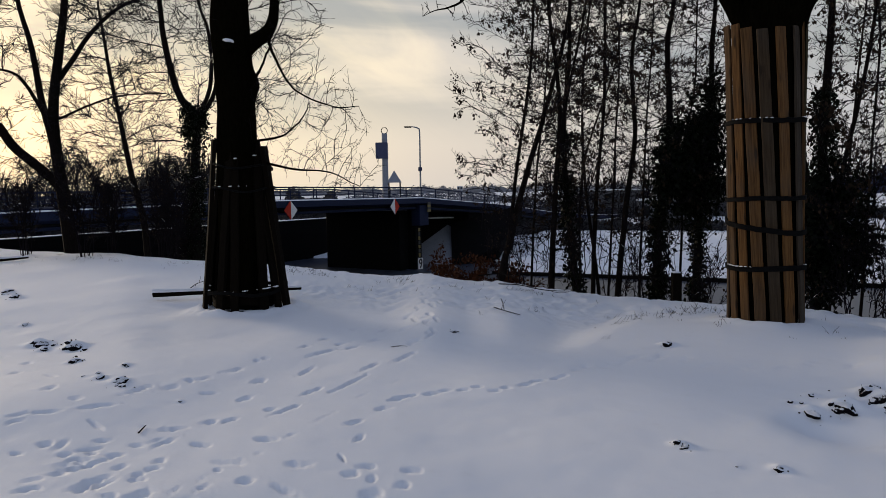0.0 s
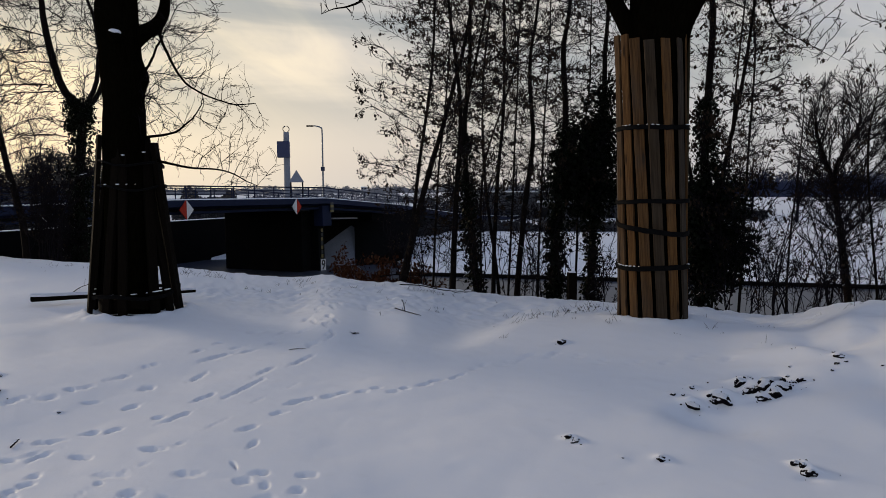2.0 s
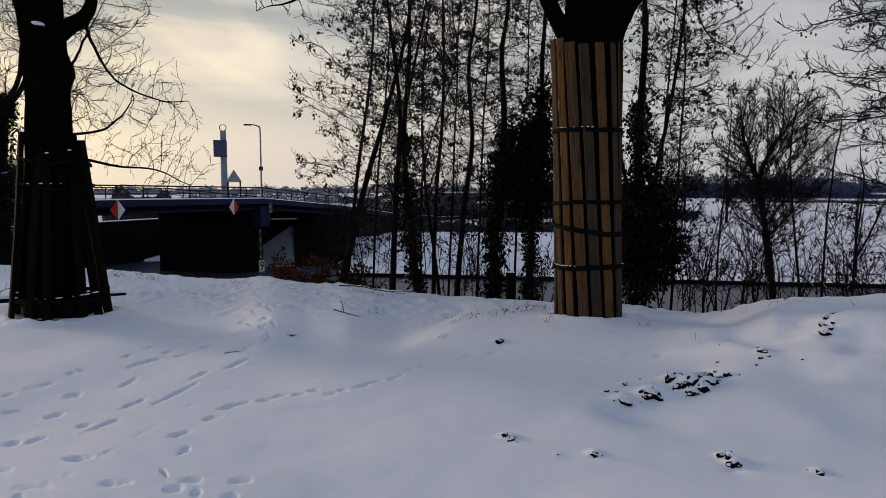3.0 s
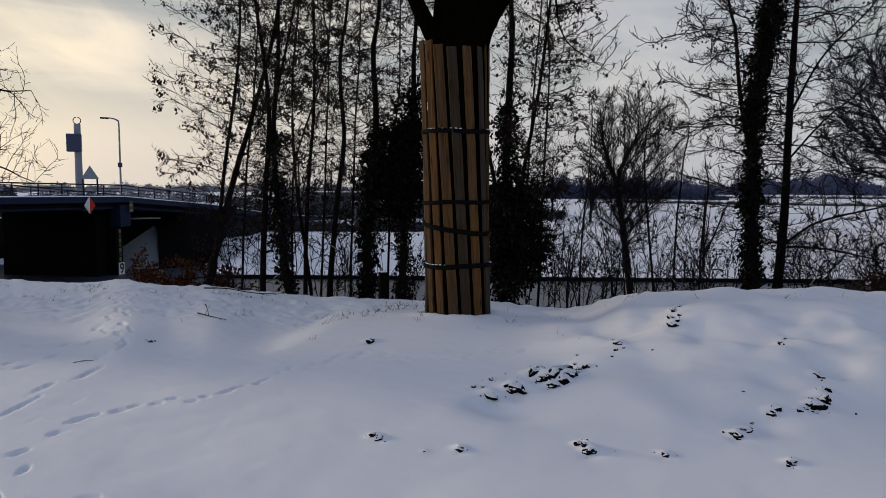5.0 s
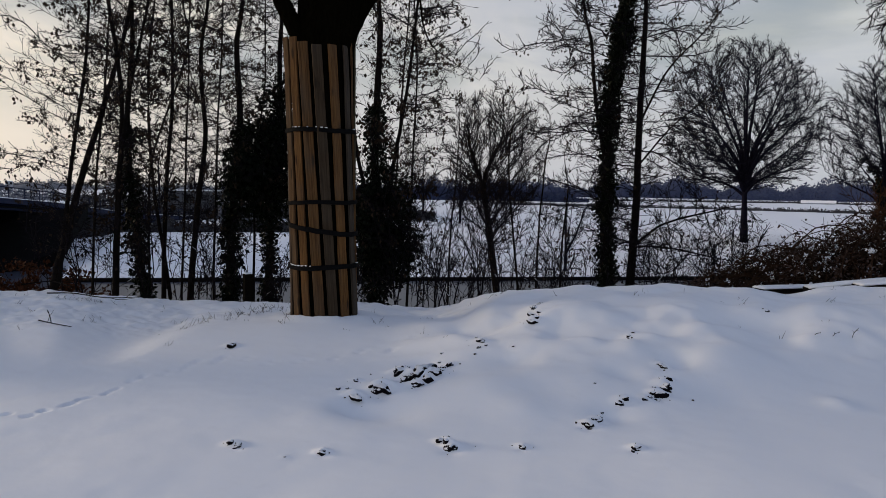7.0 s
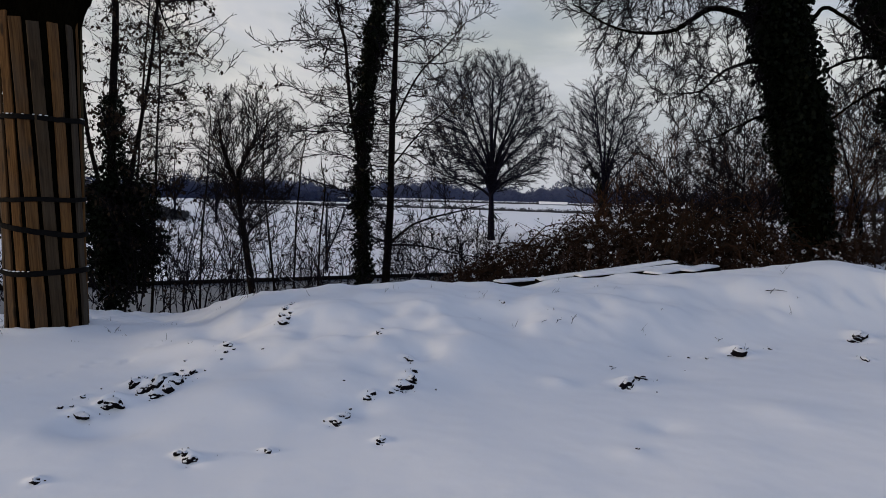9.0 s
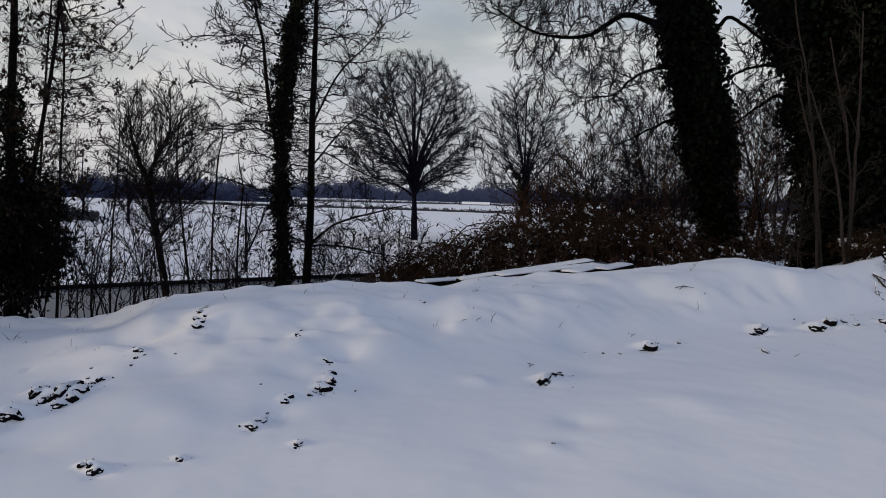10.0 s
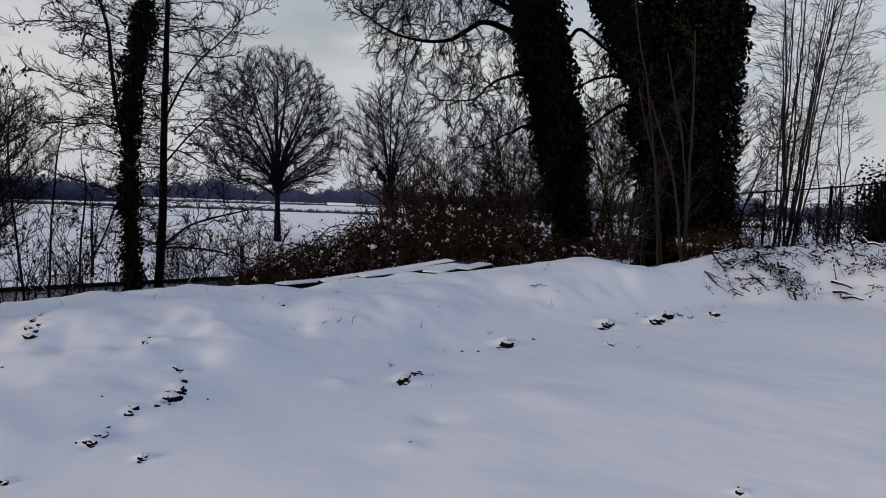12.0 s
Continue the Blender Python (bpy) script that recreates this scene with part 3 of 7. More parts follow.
# soil clods showing through the snow, by patch: x, y and width of each
CLODS = [
    [(2.495, 5.083, 0.036), (2.560, 5.053, 0.027), (2.531, 4.867, 0.078), (2.716, 5.211, 0.042)],
    [(2.779, 4.877, 0.119), (2.722, 4.884, 0.053), (2.708, 4.925, 0.035), (2.868, 5.067, 0.027)],
    [(3.119, 5.181, 0.104), (3.117, 5.032, 0.102), (3.065, 4.831, 0.076), (3.197, 4.891, 0.101), (3.299, 4.923, 0.084), (3.419, 5.024, 0.052), (3.503, 5.101, 0.044), (3.348, 5.092, 0.033), (3.246, 5.037, 0.042)],
    [(3.721, 5.472, 0.026), (3.606, 5.320, 0.035), (3.551, 5.094, 0.058), (3.447, 5.041, 0.029)],
    [(4.118, 5.407, 0.069), (4.197, 5.584, 0.033), (3.996, 5.273, 0.036), (3.885, 5.168, 0.025), (4.074, 5.265, 0.026)],
    [(4.987, 5.706, 0.083), (4.808, 5.490, 0.080), (5.158, 5.875, 0.061), (5.284, 5.952, 0.050), (5.029, 5.631, 0.047), (5.125, 5.799, 0.036)],
    [(4.919, 3.912, 0.064), (4.901, 3.949, 0.020)],
    [(4.594, 3.616, 0.091), (4.709, 3.665, 0.051), (4.462, 3.540, 0.080), (4.425, 3.583, 0.044), (4.365, 3.562, 0.031), (4.493, 3.626, 0.027)],
    [(4.299, 3.546, 0.039), (4.082, 3.593, 0.051), (4.152, 3.605, 0.051)],
    [(3.897, 3.583, 0.025), (3.742, 3.470, 0.051), (3.816, 3.523, 0.032), (3.605, 3.410, 0.065), (3.585, 3.443, 0.031), (3.667, 3.447, 0.031)],
    [(2.568, 3.669, 0.049), (2.573, 3.558, 0.068), (2.579, 3.626, 0.042)],
    [(2.964, 3.343, 0.045)], [(3.550, 2.944, 0.050)], [(5.219, 4.572, 0.043), (5.378, 4.665, 0.028)], [(4.227, 5.048, 0.031)], [(4.155, 3.920, 0.018)],
    [(1.838, 3.843, 0.047)], [(1.419, 4.278, 0.043), (1.440, 4.230, 0.049)], [(2.216, 7.014, 0.076)],
    [(5.985, 2.356, 0.118), (6.232, 2.318, 0.051), (6.118, 2.329, 0.060)], [(6.451, 2.729, 0.027)], [(7.425, 2.542, 0.030), (7.503, 2.363, 0.030), (6.946, 2.200, 0.022), (7.559, 2.202, 0.036)], [(7.981, 2.025, 0.139)], [(8.451, 1.821, 0.046), (8.356, 2.371, 0.027)],
    [(9.810, 1.182, 0.152), (9.683, 1.220, 0.075)], [(8.651, 0.956, 0.073)], [(10.289, 0.604, 0.150), (10.499, 0.483, 0.161), (10.658, 0.339, 0.065), (10.645, 0.191, 0.065)], [(11.003, -0.114, 0.101)], [(10.664, 0.791, 0.041), (10.692, 0.912, 0.033)], [(4.525, 1.630, 0.025)], [(4.641, -0.364, 0.041)], [(7.051, 4.364, 0.045)],
    [(-4.709, 8.147, 0.126), (-4.489, 7.858, 0.072), (-4.512, 8.098, 0.044)], [(-4.116, 7.834, 0.126), (-4.227, 7.901, 0.057), (-3.960, 7.713, 0.048), (-3.749, 7.044, 0.063), (-3.705, 7.079, 0.044)], [(-3.040, 6.161, 0.060), (-3.160, 6.358, 0.039), (-3.235, 6.253, 0.033)], [(-3.022, 6.634, 0.058)], [(-2.790, 5.992, 0.084), (-2.713, 5.863, 0.046), (-2.773, 5.890, 0.036)],
    [(-2.093, 5.495, 0.028)], [(-7.783, 12.600, 0.117), (-7.154, 11.801, 0.131), (-7.535, 12.083, 0.101)], [(-5.632, 9.460, 0.061)], [(0.091, 7.889, 0.050)], [(1.628, 3.904, 0.020)]]
# swells and hollows of the snow on the mound: x, y, half width, height
SWELLS = [(x, y, wide, tall) for (x, y, wide), tall in zip([(4.123, 5.818, 0.252), (5.213, 5.399, 0.293), (4.779, 4.541, 0.283), (3.466, 4.396, 0.306), (5.561, 3.801, 0.419), (3.417, 3.916, 0.243), (4.559, 5.914, 0.293), (4.070, 4.738, 0.220), (5.151, 3.945, 0.151), (2.599, 4.463, 0.283), (4.521, 3.972, 0.140), (3.825, 6.090, 0.226), (3.446, 5.302, 0.174), (3.920, 3.502, 0.163), (2.444, 4.665, 0.165)]
         + [(5.598, 2.805, 0.120), (6.093, 1.151, 0.281), (5.831, 3.666, 0.373), (4.473, 1.647, 0.126), (7.543, 2.760, 0.309), (6.734, 2.138, 0.243), (5.147, 1.696, 0.164), (7.442, 0.639, 0.454), (4.848, 3.281, 0.271), (7.187, -0.524, 0.326)],
         (0.05, 0.06, 0.06, 0.06, 0.08, 0.03, -0.12, -0.07, -0.10, -0.08, -0.04, 0.02, -0.07, -0.05, -0.06, 0.04, 0.03, 0.03, 0.02, -0.05, -0.04, -0.03, 0.02, -0.02, 0.02))]
CLOD_LIST = [c for patch in CLODS for c in patch]
MOUND_AZ = [-180, 20, 30, 36, 41, 47, 53, 60, 66, 73, 80, 84, 88, 92, 100, 112, 180]
MOUND_D = [9, 8.8, 9.0, 9.0, 8.8, 8.7, 9.0, 9.6, 10.2, 11.0, 11.7, 12.0, 12.8, 14.2, 15.4, 16, 16]
MOUND_Z = [0, 0.0, -0.02, 0.26, 0.44, 0.52, 0.52, 0.46, 0.50, 0.59, 0.75, 0.75, 0.66, 0.72, 0.88, 0.8, 0]
FOOT_D = [6, 5.8, 5.4, 4.9, 4.6, 4.7, 5.2, 5.8, 6.3, 8.0, 9.3, 10.1, 11.3, 12.3, 13.3, 13.8, 13]


CREST_AZ = [-34, -28, -24, -21, -12, -8, -4, -1, 2, 5, 9, 13, 17, 21, 25, 28, 31, 34, 36, 38, 42, 46, 50, 54, 57, 60, 62.5, 65, 68, 70, 72, 75, 78, 81, 84, 90]
CREST_DZ = [-0.120, -0.070, 0.012, -0.017, 0.007, -0.050, -0.068, 0.064, -0.034, -0.015, -0.131, -0.165, -0.125, -0.111, -0.124, -0.133, -0.240, -0.243, -0.161, -0.027, -0.111, -0.087, -0.093, -0.104, -0.047, -0.089, 0.007, -0.072, -0.317, 0.216, -0.150, -0.668, -0.607, -0.164, -0.439, 0.000]

AZ_FINE = np.arange(-180, 180.1, 0.25)


def soft_table(a, v, spread):
    """A table over the compass with its corners rounded off."""
    k = np.exp(-np.linspace(-2.2, 2.2, spread) ** 2)
    return np.convolve(np.pad(np.interp(AZ_FINE, a, v), spread // 2, mode="edge"), k / k.sum(), "valid")


CREST_SOFT = soft_table([-60, *CREST_AZ, 110], [0.0, *CREST_DZ, 0.0], 15)
MOUND_D, MOUND_Z, FOOT_D = (soft_table(MOUND_AZ, v, 27) for v in (MOUND_D, MOUND_Z, FOOT_D))
CREST_FROM = 6.5 + 2.1 * smooth01((AZ_FINE - 8) / 9) * smooth01((38 - AZ_FINE) / 9) + 4.8 * smooth01((AZ_FINE - 58) / 11)


def ground_z(x, y):
    x, y = np.asarray(x, float), np.asarray(y, float)
    s, u = 0.42 * x + 0.91 * y, 0.91 * x - 0.42 * y
    d, az = np.hypot(x, y), np.degrees(np.arctan2(x, y))
    # platform by the canal, with the long mound on one side
    z = 0.025 * waves(x, y, 3.0, 1) + 0.05 * waves(x, y, 11.0, 2) * smooth01((d - 4) / 6)
    z += 0.075 * np.exp(-(((x - 3.55) / 1.3) ** 2 + ((y - 7.9) / 1.0) ** 2))
    mh, md, mf = np.interp(az, AZ_FINE, MOUND_Z), np.interp(az, AZ_FINE, MOUND_D), np.interp(az, AZ_FINE, FOOT_D)
    front = smooth01((d - mf) / np.maximum(md - mf, 0.3))
    back = np.interp(az, [20, 60, 75, 90], [0.0, 0.25, 0.6, 0.8])
    rear = 1 - (1 - back) * smooth01((d - md - 0.3) / 2.6)
    z += mh * np.where(d < md, front, rear) * (1 + 0.22 * waves(x, y, 1.3, 3) * (front * (1 - front) * 4))
    z += 0.22 * np.exp(-(((x - 13.2) / 0.6) ** 2 + ((y + 0.75) / 0.55) ** 2)) + (0.024 * waves(x, y, 0.35, 12) + 0.011 * waves(x, y, 0.15, 13)) * smooth01((s - 8.0) / 2.0) * smooth01((4 - u) / 2) * (0.2 + 0.8 * smooth01((az + 17) / 5))
    z += 0.18 * smooth01((d - 8.5) / 3.5) * smooth01((az - 82) / 8)
    z += 0.0032 * waves(x, y, 0.55, 9) * smooth01((14 - d) / 3)
    z += (0.0012 + 0.0065 * smooth01(mh * 3 * np.where(d < md, front, rear))) * waves(x, y, 0.30, 21) * smooth01((14 - d) / 3)
    z += (0.026 * waves(x, y, 0.8, 7) + 0.05 * waves(x, y, 1.9, 8)) * smooth01(mh * 3 * np.where(d < md, front, rear))
    for cx, cy, wide in CLOD_LIST:
        ox, oy = cx / math.hypot(cx, cy) * wide, cy / math.hypot(cx, cy) * wide
        near_by = (np.abs(x - cx) < 4 * wide) & (np.abs(y - cy) < 4 * wide)
        if near_by.any():
            q = near_by.astype(float) * 0.30 * wide
            z = z - q * 0.9 * np.exp(-((x - cx + ox * 0.6) ** 2 + (y - cy + oy * 0.6) ** 2) / (0.8 * wide) ** 2) + 2.0 * q * np.exp(-((x - cx - ox * 0.7) ** 2 + (y - cy - oy * 0.7) ** 2) / (0.9 * wide) ** 2)
    # snow drifted up against the two tree guards
    for cx, cy, q, up in ((-2.79, 10.01, 0.66, 0.06), (3.68, 8.13, 0.47, 0.035)):
        far_ = np.hypot(x - cx, y - cy)
        z = z + up * np.exp(-((far_ - q) / 0.13) ** 2) * (1 + 0.5 * waves(x, y, 0.3, 17)) - up * 0.8 * np.exp(-(far_ / (q * 0.7)) ** 4)
    for cx, cy, wide, tall in SWELLS:
        z = z + tall * np.exp(-((x - cx) ** 2 + (y - cy) ** 2) / wide ** 2)
    z += np.interp(az, AZ_FINE, CREST_SOFT) * smooth01((d - np.interp(az, AZ_FINE, CREST_FROM)) / 2.3)
    # the bank down to the water, the far bank and the fields
    sc = 10.2 + 0.21 * np.maximum(0, -u - 1) + 0.25 * waves(u, u * 0, 2.2, 4)
    fall = np.clip((s - sc) / (25 - sc), 0, 1)
    near = z * (1 - fall) - 6.2 * np.where(fall < 0.3, fall ** 2 / 0.42, fall * 1.43 - 0.2145 - 0.0).clip(0, 1)
    back_off = 6.5 * smooth01((-20 - u) / 3)
    rise = np.clip((s - 56.5 - back_off) / 13, 0, 1)
    far = -5.05 + 2.05 * smooth01(rise) + 0.12 * waves(x, y, 9, 5) + 0.5 * waves(x, y, 180, 6) * smooth01((s - 90) / 120)
    out = np.where(s < 39, near, np.where(s < 55.6 + back_off, -6.4, far))
    return out


tracks = []        # filled by the footprints: place, heading, half length, half width, depth
def footprint_line(points, step, side, length, width, depth, seed, jitter=0.04):
    """Prints along a path on the snow."""
    g = np.random.default_rng(seed)
    L = smooth_line([(x, y, 0) for x, y in points], 400)[:, :2]
    run = np.concatenate([[0], np.cumsum(np.linalg.norm(np.diff(L, axis=0), axis=1))])
    n = int(run[-1] / step)
    for i in range(n):
        q = (i + 0.5 + g.normal() * 0.12) * step
        p = np.array([np.interp(q, run, L[:, 0]), np.interp(q, run, L[:, 1])])
        e = np.array([np.interp(q + 0.1, run, L[:, 0]), np.interp(q + 0.1, run, L[:, 1])]) - p
        h = math.atan2(e[1], e[0])
        off = side * (1 if i % 2 else -1) + g.normal() * jitter
        tracks.append((p[0] - math.sin(h) * off, p[1] + math.cos(h) * off, h + g.normal() * 0.15, length * (0.85 + 0.3 * g.random()), width * (0.85 + 0.3 * g.random()), depth * (0.6 + 0.7 * g.random())))


def prints(marks, depth, pair=False):
    """Single prints, or pairs of paw prints: x, y, heading, half length, half width."""
    if pair:
        for x, y, h, hl, hw in marks:
            for k in (-1, 1):
                tracks.append((x + k * (math.cos(h) * 0.60 * hl - math.sin(h) * 0.30 * hw), y + k * (math.sin(h) * 0.60 * hl + math.cos(h) * 0.30 * hw), h, hl * 0.42, hw * 0.36, depth * 0.62))
        return
    tracks.extend((x, y, h, hl * 0.62, hw * 0.44, depth * 0.60) for x, y, h, hl, hw in marks)


# long strides out of the gap in the bank
prints([(-0.70, 6.45, 1.13, 0.269, 0.044), (-0.40, 6.83, 1.10, 0.318, 0.045), (-0.82, 5.90, 1.12, 0.332, 0.047), (-1.28, 6.39, 1.26, 0.206, 0.055), (-1.24, 7.14, 1.04, 0.393, 0.064), (-1.48, 7.39, 1.11, 0.146, 0.046), (-1.35, 7.82, 0.77, 0.080, 0.049), (-1.80, 6.84, 0.83, 0.110, 0.037), (-1.95, 6.48, 0.95, 0.164, 0.051), (-2.15, 6.14, 0.89, 0.123, 0.063), (-2.24, 6.10, 0.77, 0.073, 0.036)], 0.05)
prints([(-1.61, 5.57, 1.07, 0.113, 0.070), (-1.64, 6.11, 0.75, 0.106, 0.092), (-1.11, 5.70, 1.00, 0.173, 0.055), (-1.33, 5.25, 0.41, 0.062, 0.069), (-1.19, 5.22, 1.02, 0.189, 0.052), (-1.56, 5.00, 0.62, 0.080, 0.043), (-1.70, 4.98, 0.61, 0.072, 0.062), (-1.91, 4.85, 0.33, 0.104, 0.075), (-1.86, 4.59, 1.09, 0.131, 0.056), (-1.61, 4.51, -0.52, 0.086, 0.053), (-1.19, 4.52, -0.34, 0.098, 0.071)], 0.055)
prints([(-0.74, 8.49, 1.28, 0.221, 0.046), (-0.48, 8.43, 0.57, 0.142, 0.126), (-1.00, 7.39, 1.00, 0.190, 0.080), (-0.79, 7.84, 1.09, 0.155, 0.076), (-0.16, 7.75, 1.20, 0.206, 0.040), (-0.34, 7.43, 0.78, 0.097, 0.070), (-1.13, 7.63, 0.95, 0.167, 0.066), (-0.22, 8.44, 1.08, 0.161, 0.061), (-0.19, 7.90, 0.99, 0.097, 0.039)], 0.045)
# prints towards the camera
prints([(-1.12, 3.84, -0.12, 0.064, 0.065), (-1.74, 4.11, 0.66, 0.059, 0.058), (-1.78, 3.94, 0.06, 0.070, 0.061), (-2.01, 3.96, 0.82, 0.102, 0.084), (-2.17, 4.23, 1.00, 0.149, 0.060), (-2.35, 3.85, 0.60, 0.097, 0.065), (-2.42, 4.40, 0.34, 0.061, 0.064), (-2.32, 4.32, -0.05, 0.049, 0.056), (-2.27, 4.43, 0.58, 0.047, 0.069), (-2.75, 4.42, -0.13, 0.047, 0.051), (-1.63, 3.71, 0.22, 0.052, 0.069), (-1.83, 3.72, -0.08, 0.068, 0.039)], 0.055)
prints([(-2.49, 4.94, -0.78, 0.153, 0.032), (-2.29, 4.64, 0.06, 0.064, 0.046), (-2.68, 5.32, 0.47, 0.181, 0.070), (-2.99, 5.18, 0.33, 0.158, 0.054), (-3.10, 4.98, 1.07, 0.071, 0.043), (-3.15, 5.11, 0.61, 0.094, 0.055), (-2.54, 5.78, 1.16, 0.215, 0.044), (-2.32, 5.87, 0.60, 0.114, 0.078), (-1.96, 5.74, 0.12, 0.097, 0.059), (-4.27, 7.16, -0.29, 0.061, 0.116), (-3.31, 5.84, -0.08, 0.063, 0.167), (-2.92, 5.49, 0.03, 0.068, 0.086)], 0.045)
prints([(-4.11, 6.71, -0.24, 0.064, 0.100), (-3.60, 6.39, -0.69, 0.172, 0.041), (-4.78, 7.62, -0.32, 0.052, 0.080), (-1.48, 3.75, 1.32, 0.080, 0.020), (-1.35, 3.76, 1.02, 0.072, 0.027), (-1.03, 4.57, 0.88, 0.073, 0.027), (-1.16, 4.26, 0.88, 0.043, 0.032), (-1.34, 4.02, 0.86, 0.058, 0.026), (-0.87, 4.05, -0.21, 0.122, 0.073)], 0.03)
# the animal's trail
prints([(-0.48, 5.18, 0.62, 0.099, 0.064), (-0.35, 5.48, 0.54, 0.119, 0.057), (-0.64, 4.82, 1.05, 0.094, 0.072), (-0.57, 4.49, 1.22, 0.101, 0.045), (-0.63, 4.14, -1.17, 0.088, 0.021), (-0.46, 4.00, -0.25, 0.085, 0.052), (-0.55, 3.90, -0.13, 0.075, 0.058), (-0.42, 3.83, -0.03, 0.037, 0.069), (-0.22, 3.94, 0.14, 0.057, 0.060), (-0.24, 3.73, 0.26, 0.050, 0.068), (-0.41, 3.64, 0.11, 0.082, 0.085)], 0.05)
prints([(-0.34, 5.46, 0.44, 0.123, 0.065), (-0.07, 5.59, 0.32, 0.116, 0.071), (0.19, 5.66, 0.26, 0.105, 0.062), (0.43, 5.60, 0.25, 0.093, 0.071), (0.71, 5.79, 0.48, 0.124, 0.070), (0.96, 5.96, 0.60, 0.095, 0.065), (1.21, 6.25, 0.33, 0.111, 0.082), (1.45, 6.28, 0.57, 0.084, 0.067), (1.68, 6.43, 0.71, 0.171, 0.049), (1.95, 6.47, 0.76, 0.144, 0.050)], 0.042, True)
prints([(2.17, 6.39, 0.47, 0.084, 0.073), (2.30, 6.13, 0.17, 0.080, 0.069), (2.58, 6.06, 0.11, 0.082, 0.074), (2.91, 6.05, 0.30, 0.096, 0.070), (3.27, 6.22, 0.45, 0.112, 0.069), (3.51, 6.08, 0.46, 0.114, 0.070), (3.97, 6.42, -0.02, 0.059, 0.095)], 0.032, True)
# scratches in the crust
prints([(-0.87, 4.98, 1.16, 0.246, 0.018), (-1.25, 4.17, 0.89, 0.089, 0.018), (-1.39, 3.89, 1.25, 0.083, 0.018), (-0.66, 5.55, 1.02, 0.140, 0.018), (-0.42, 5.94, 1.08, 0.130, 0.018), (-2.14, 4.90, -1.78, 0.055, 0.029)], 0.015)
prints([(-0.38, 9.68, -1.44, 0.352, 0.018), (-0.29, 10.08, -1.44, 0.382, 0.027), (-0.17, 9.60, -1.43, 0.353, 0.027), (-0.20, 8.97, -1.35, 0.250, 0.041), (-0.11, 8.50, -1.42, 0.237, 0.024), (-0.24, 8.43, -1.40, 0.298, 0.020), (-0.14, 7.95, -1.38, 0.183, 0.019), (-0.33, 10.81, -1.41, 0.338, 0.023), (-0.20, 10.58, -1.32, 0.231, 0.044), (-0.09, 9.90, -1.42, 0.268, 0.034), (-0.39, 8.89, -1.41, 0.388, 0.023)], 0.075)
footprint_line([(-0.90, 7.65), (-0.33, 8.99), (0.13, 10.91), (1.03, 11.29)], 0.5, 0.3, 0.10, 0.06, 0.03, 22, 0.2)

# trampled snow near the path
gp = np.random.default_rng(29)
for _ in range(42):
    tracks.append((-2.2 + gp.normal() * 0.55, 3.95 + gp.normal() * 0.38, gp.normal() * 0.7 + 0.5, 0.035 + 0.05 * gp.random(), 0.018 + 0.02 * gp.random(), 0.012 + 0.02 * gp.random()))


def build_ground():
    az = np.concatenate([np.arange(-180, -38, 4.0), np.arange(-38, 12, 0.15), np.arange(12, 106, 0.32), np.arange(106, 180, 3.0)])
    rad = np.concatenate([[0.05, 0.6, 1.2, 1.8], np.arange(2.4, 3.4, 0.05), np.arange(3.4, 6.2, 0.03), np.arange(6.2, 12.5, 0.05), np.geomspace(12.55, 60, 110), np.geomspace(60.5, 4000, 75)])
    A, D = np.meshgrid(np.radians(az), rad, indexing="ij")
    x, y = D * np.sin(A), D * np.cos(A)
    z = ground_z(x, y)
    flat_x, flat_y, flat_z = x.ravel(), y.ravel(), z.ravel()
    for px, py, h, hl, hw, dep in tracks:
        near = np.nonzero((np.abs(flat_x - px) < 0.5) & (np.abs(flat_y - py) < 0.5))[0]
        dx, dy = flat_x[near] - px, flat_y[near] - py
        a, b = (dx * math.cos(h) + dy * math.sin(h)) / hl, (-dx * math.sin(h) + dy * math.cos(h)) / hw
        q = a * a + b * b
        q = q * (1 + 0.12 * np.sin(3 * np.arctan2(b, a) + px * 40))
        q = q * (1 + 0.55 * waves(flat_x[near], flat_y[near], 0.10, 15))
        flat_z[near] += -1.30 * dep * np.exp(-np.maximum(q, 0) ** 1.15) * (0.8 + 0.4 * waves(flat_x[near], flat_y[near], 0.07, 14)) + 0.07 * dep * np.exp(-(np.sqrt(np.maximum(q, 0)) - 1.6) ** 2 * 5)
    V = np.stack([flat_x, flat_y, flat_z], 1)
    n, k = len(az), len(rad)
    idx = np.arange(n * k).reshape(n, k)
    nx = np.roll(idx, -1, axis=0)
    quads = np.stack([idx[:, :-1], idx[:, 1:], nx[:, 1:], nx[:, :-1]], -1)[..., ::-1].reshape(-1, 4)
    me = mesh_of("ground", V, quads)
    me.materials.append(SNOW)
    me.materials.append(SNOW_GRASS)
    c = V[quads].mean(1)
    s = 0.42 * c[:, 0] + 0.91 * c[:, 1]
    me.polygons.foreach_set("material_index", ((s > 13) & (s < 100)).astype(np.int32))
    ob = new("ground", me)
    return tagged(ob, "snow-covered ground with footprints, a low mound and canal banks", "snowy ground", kind="structure")


build_ground()

# canal water, between the two banks
CANAL = Matrix(((0.91, 0.42, 0), (-0.42, 0.91, 0), (0, 0, 1))).to_4x4()   # local x along the canal, y across it
bm = bmesh.new()
bmesh.ops.create_grid(bm, x_segments=60, y_segments=6, size=1.0)
bmesh.ops.transform(bm, matrix=CANAL @ Matrix.Translation((0, 43.0, -5.3)) @ Matrix.Diagonal((500, 20.0, 1, 1)), verts=bm.verts)
tagged(part("water", bm, WATER), "still dark canal water reflecting the winter sky", "canal", kind="structure")
bm = bmesh.new()
box(bm, (500, 0.4, 1.3), m=CANAL @ Matrix.Translation((229.5, 53.75, -5.68)), bevel=0.03)
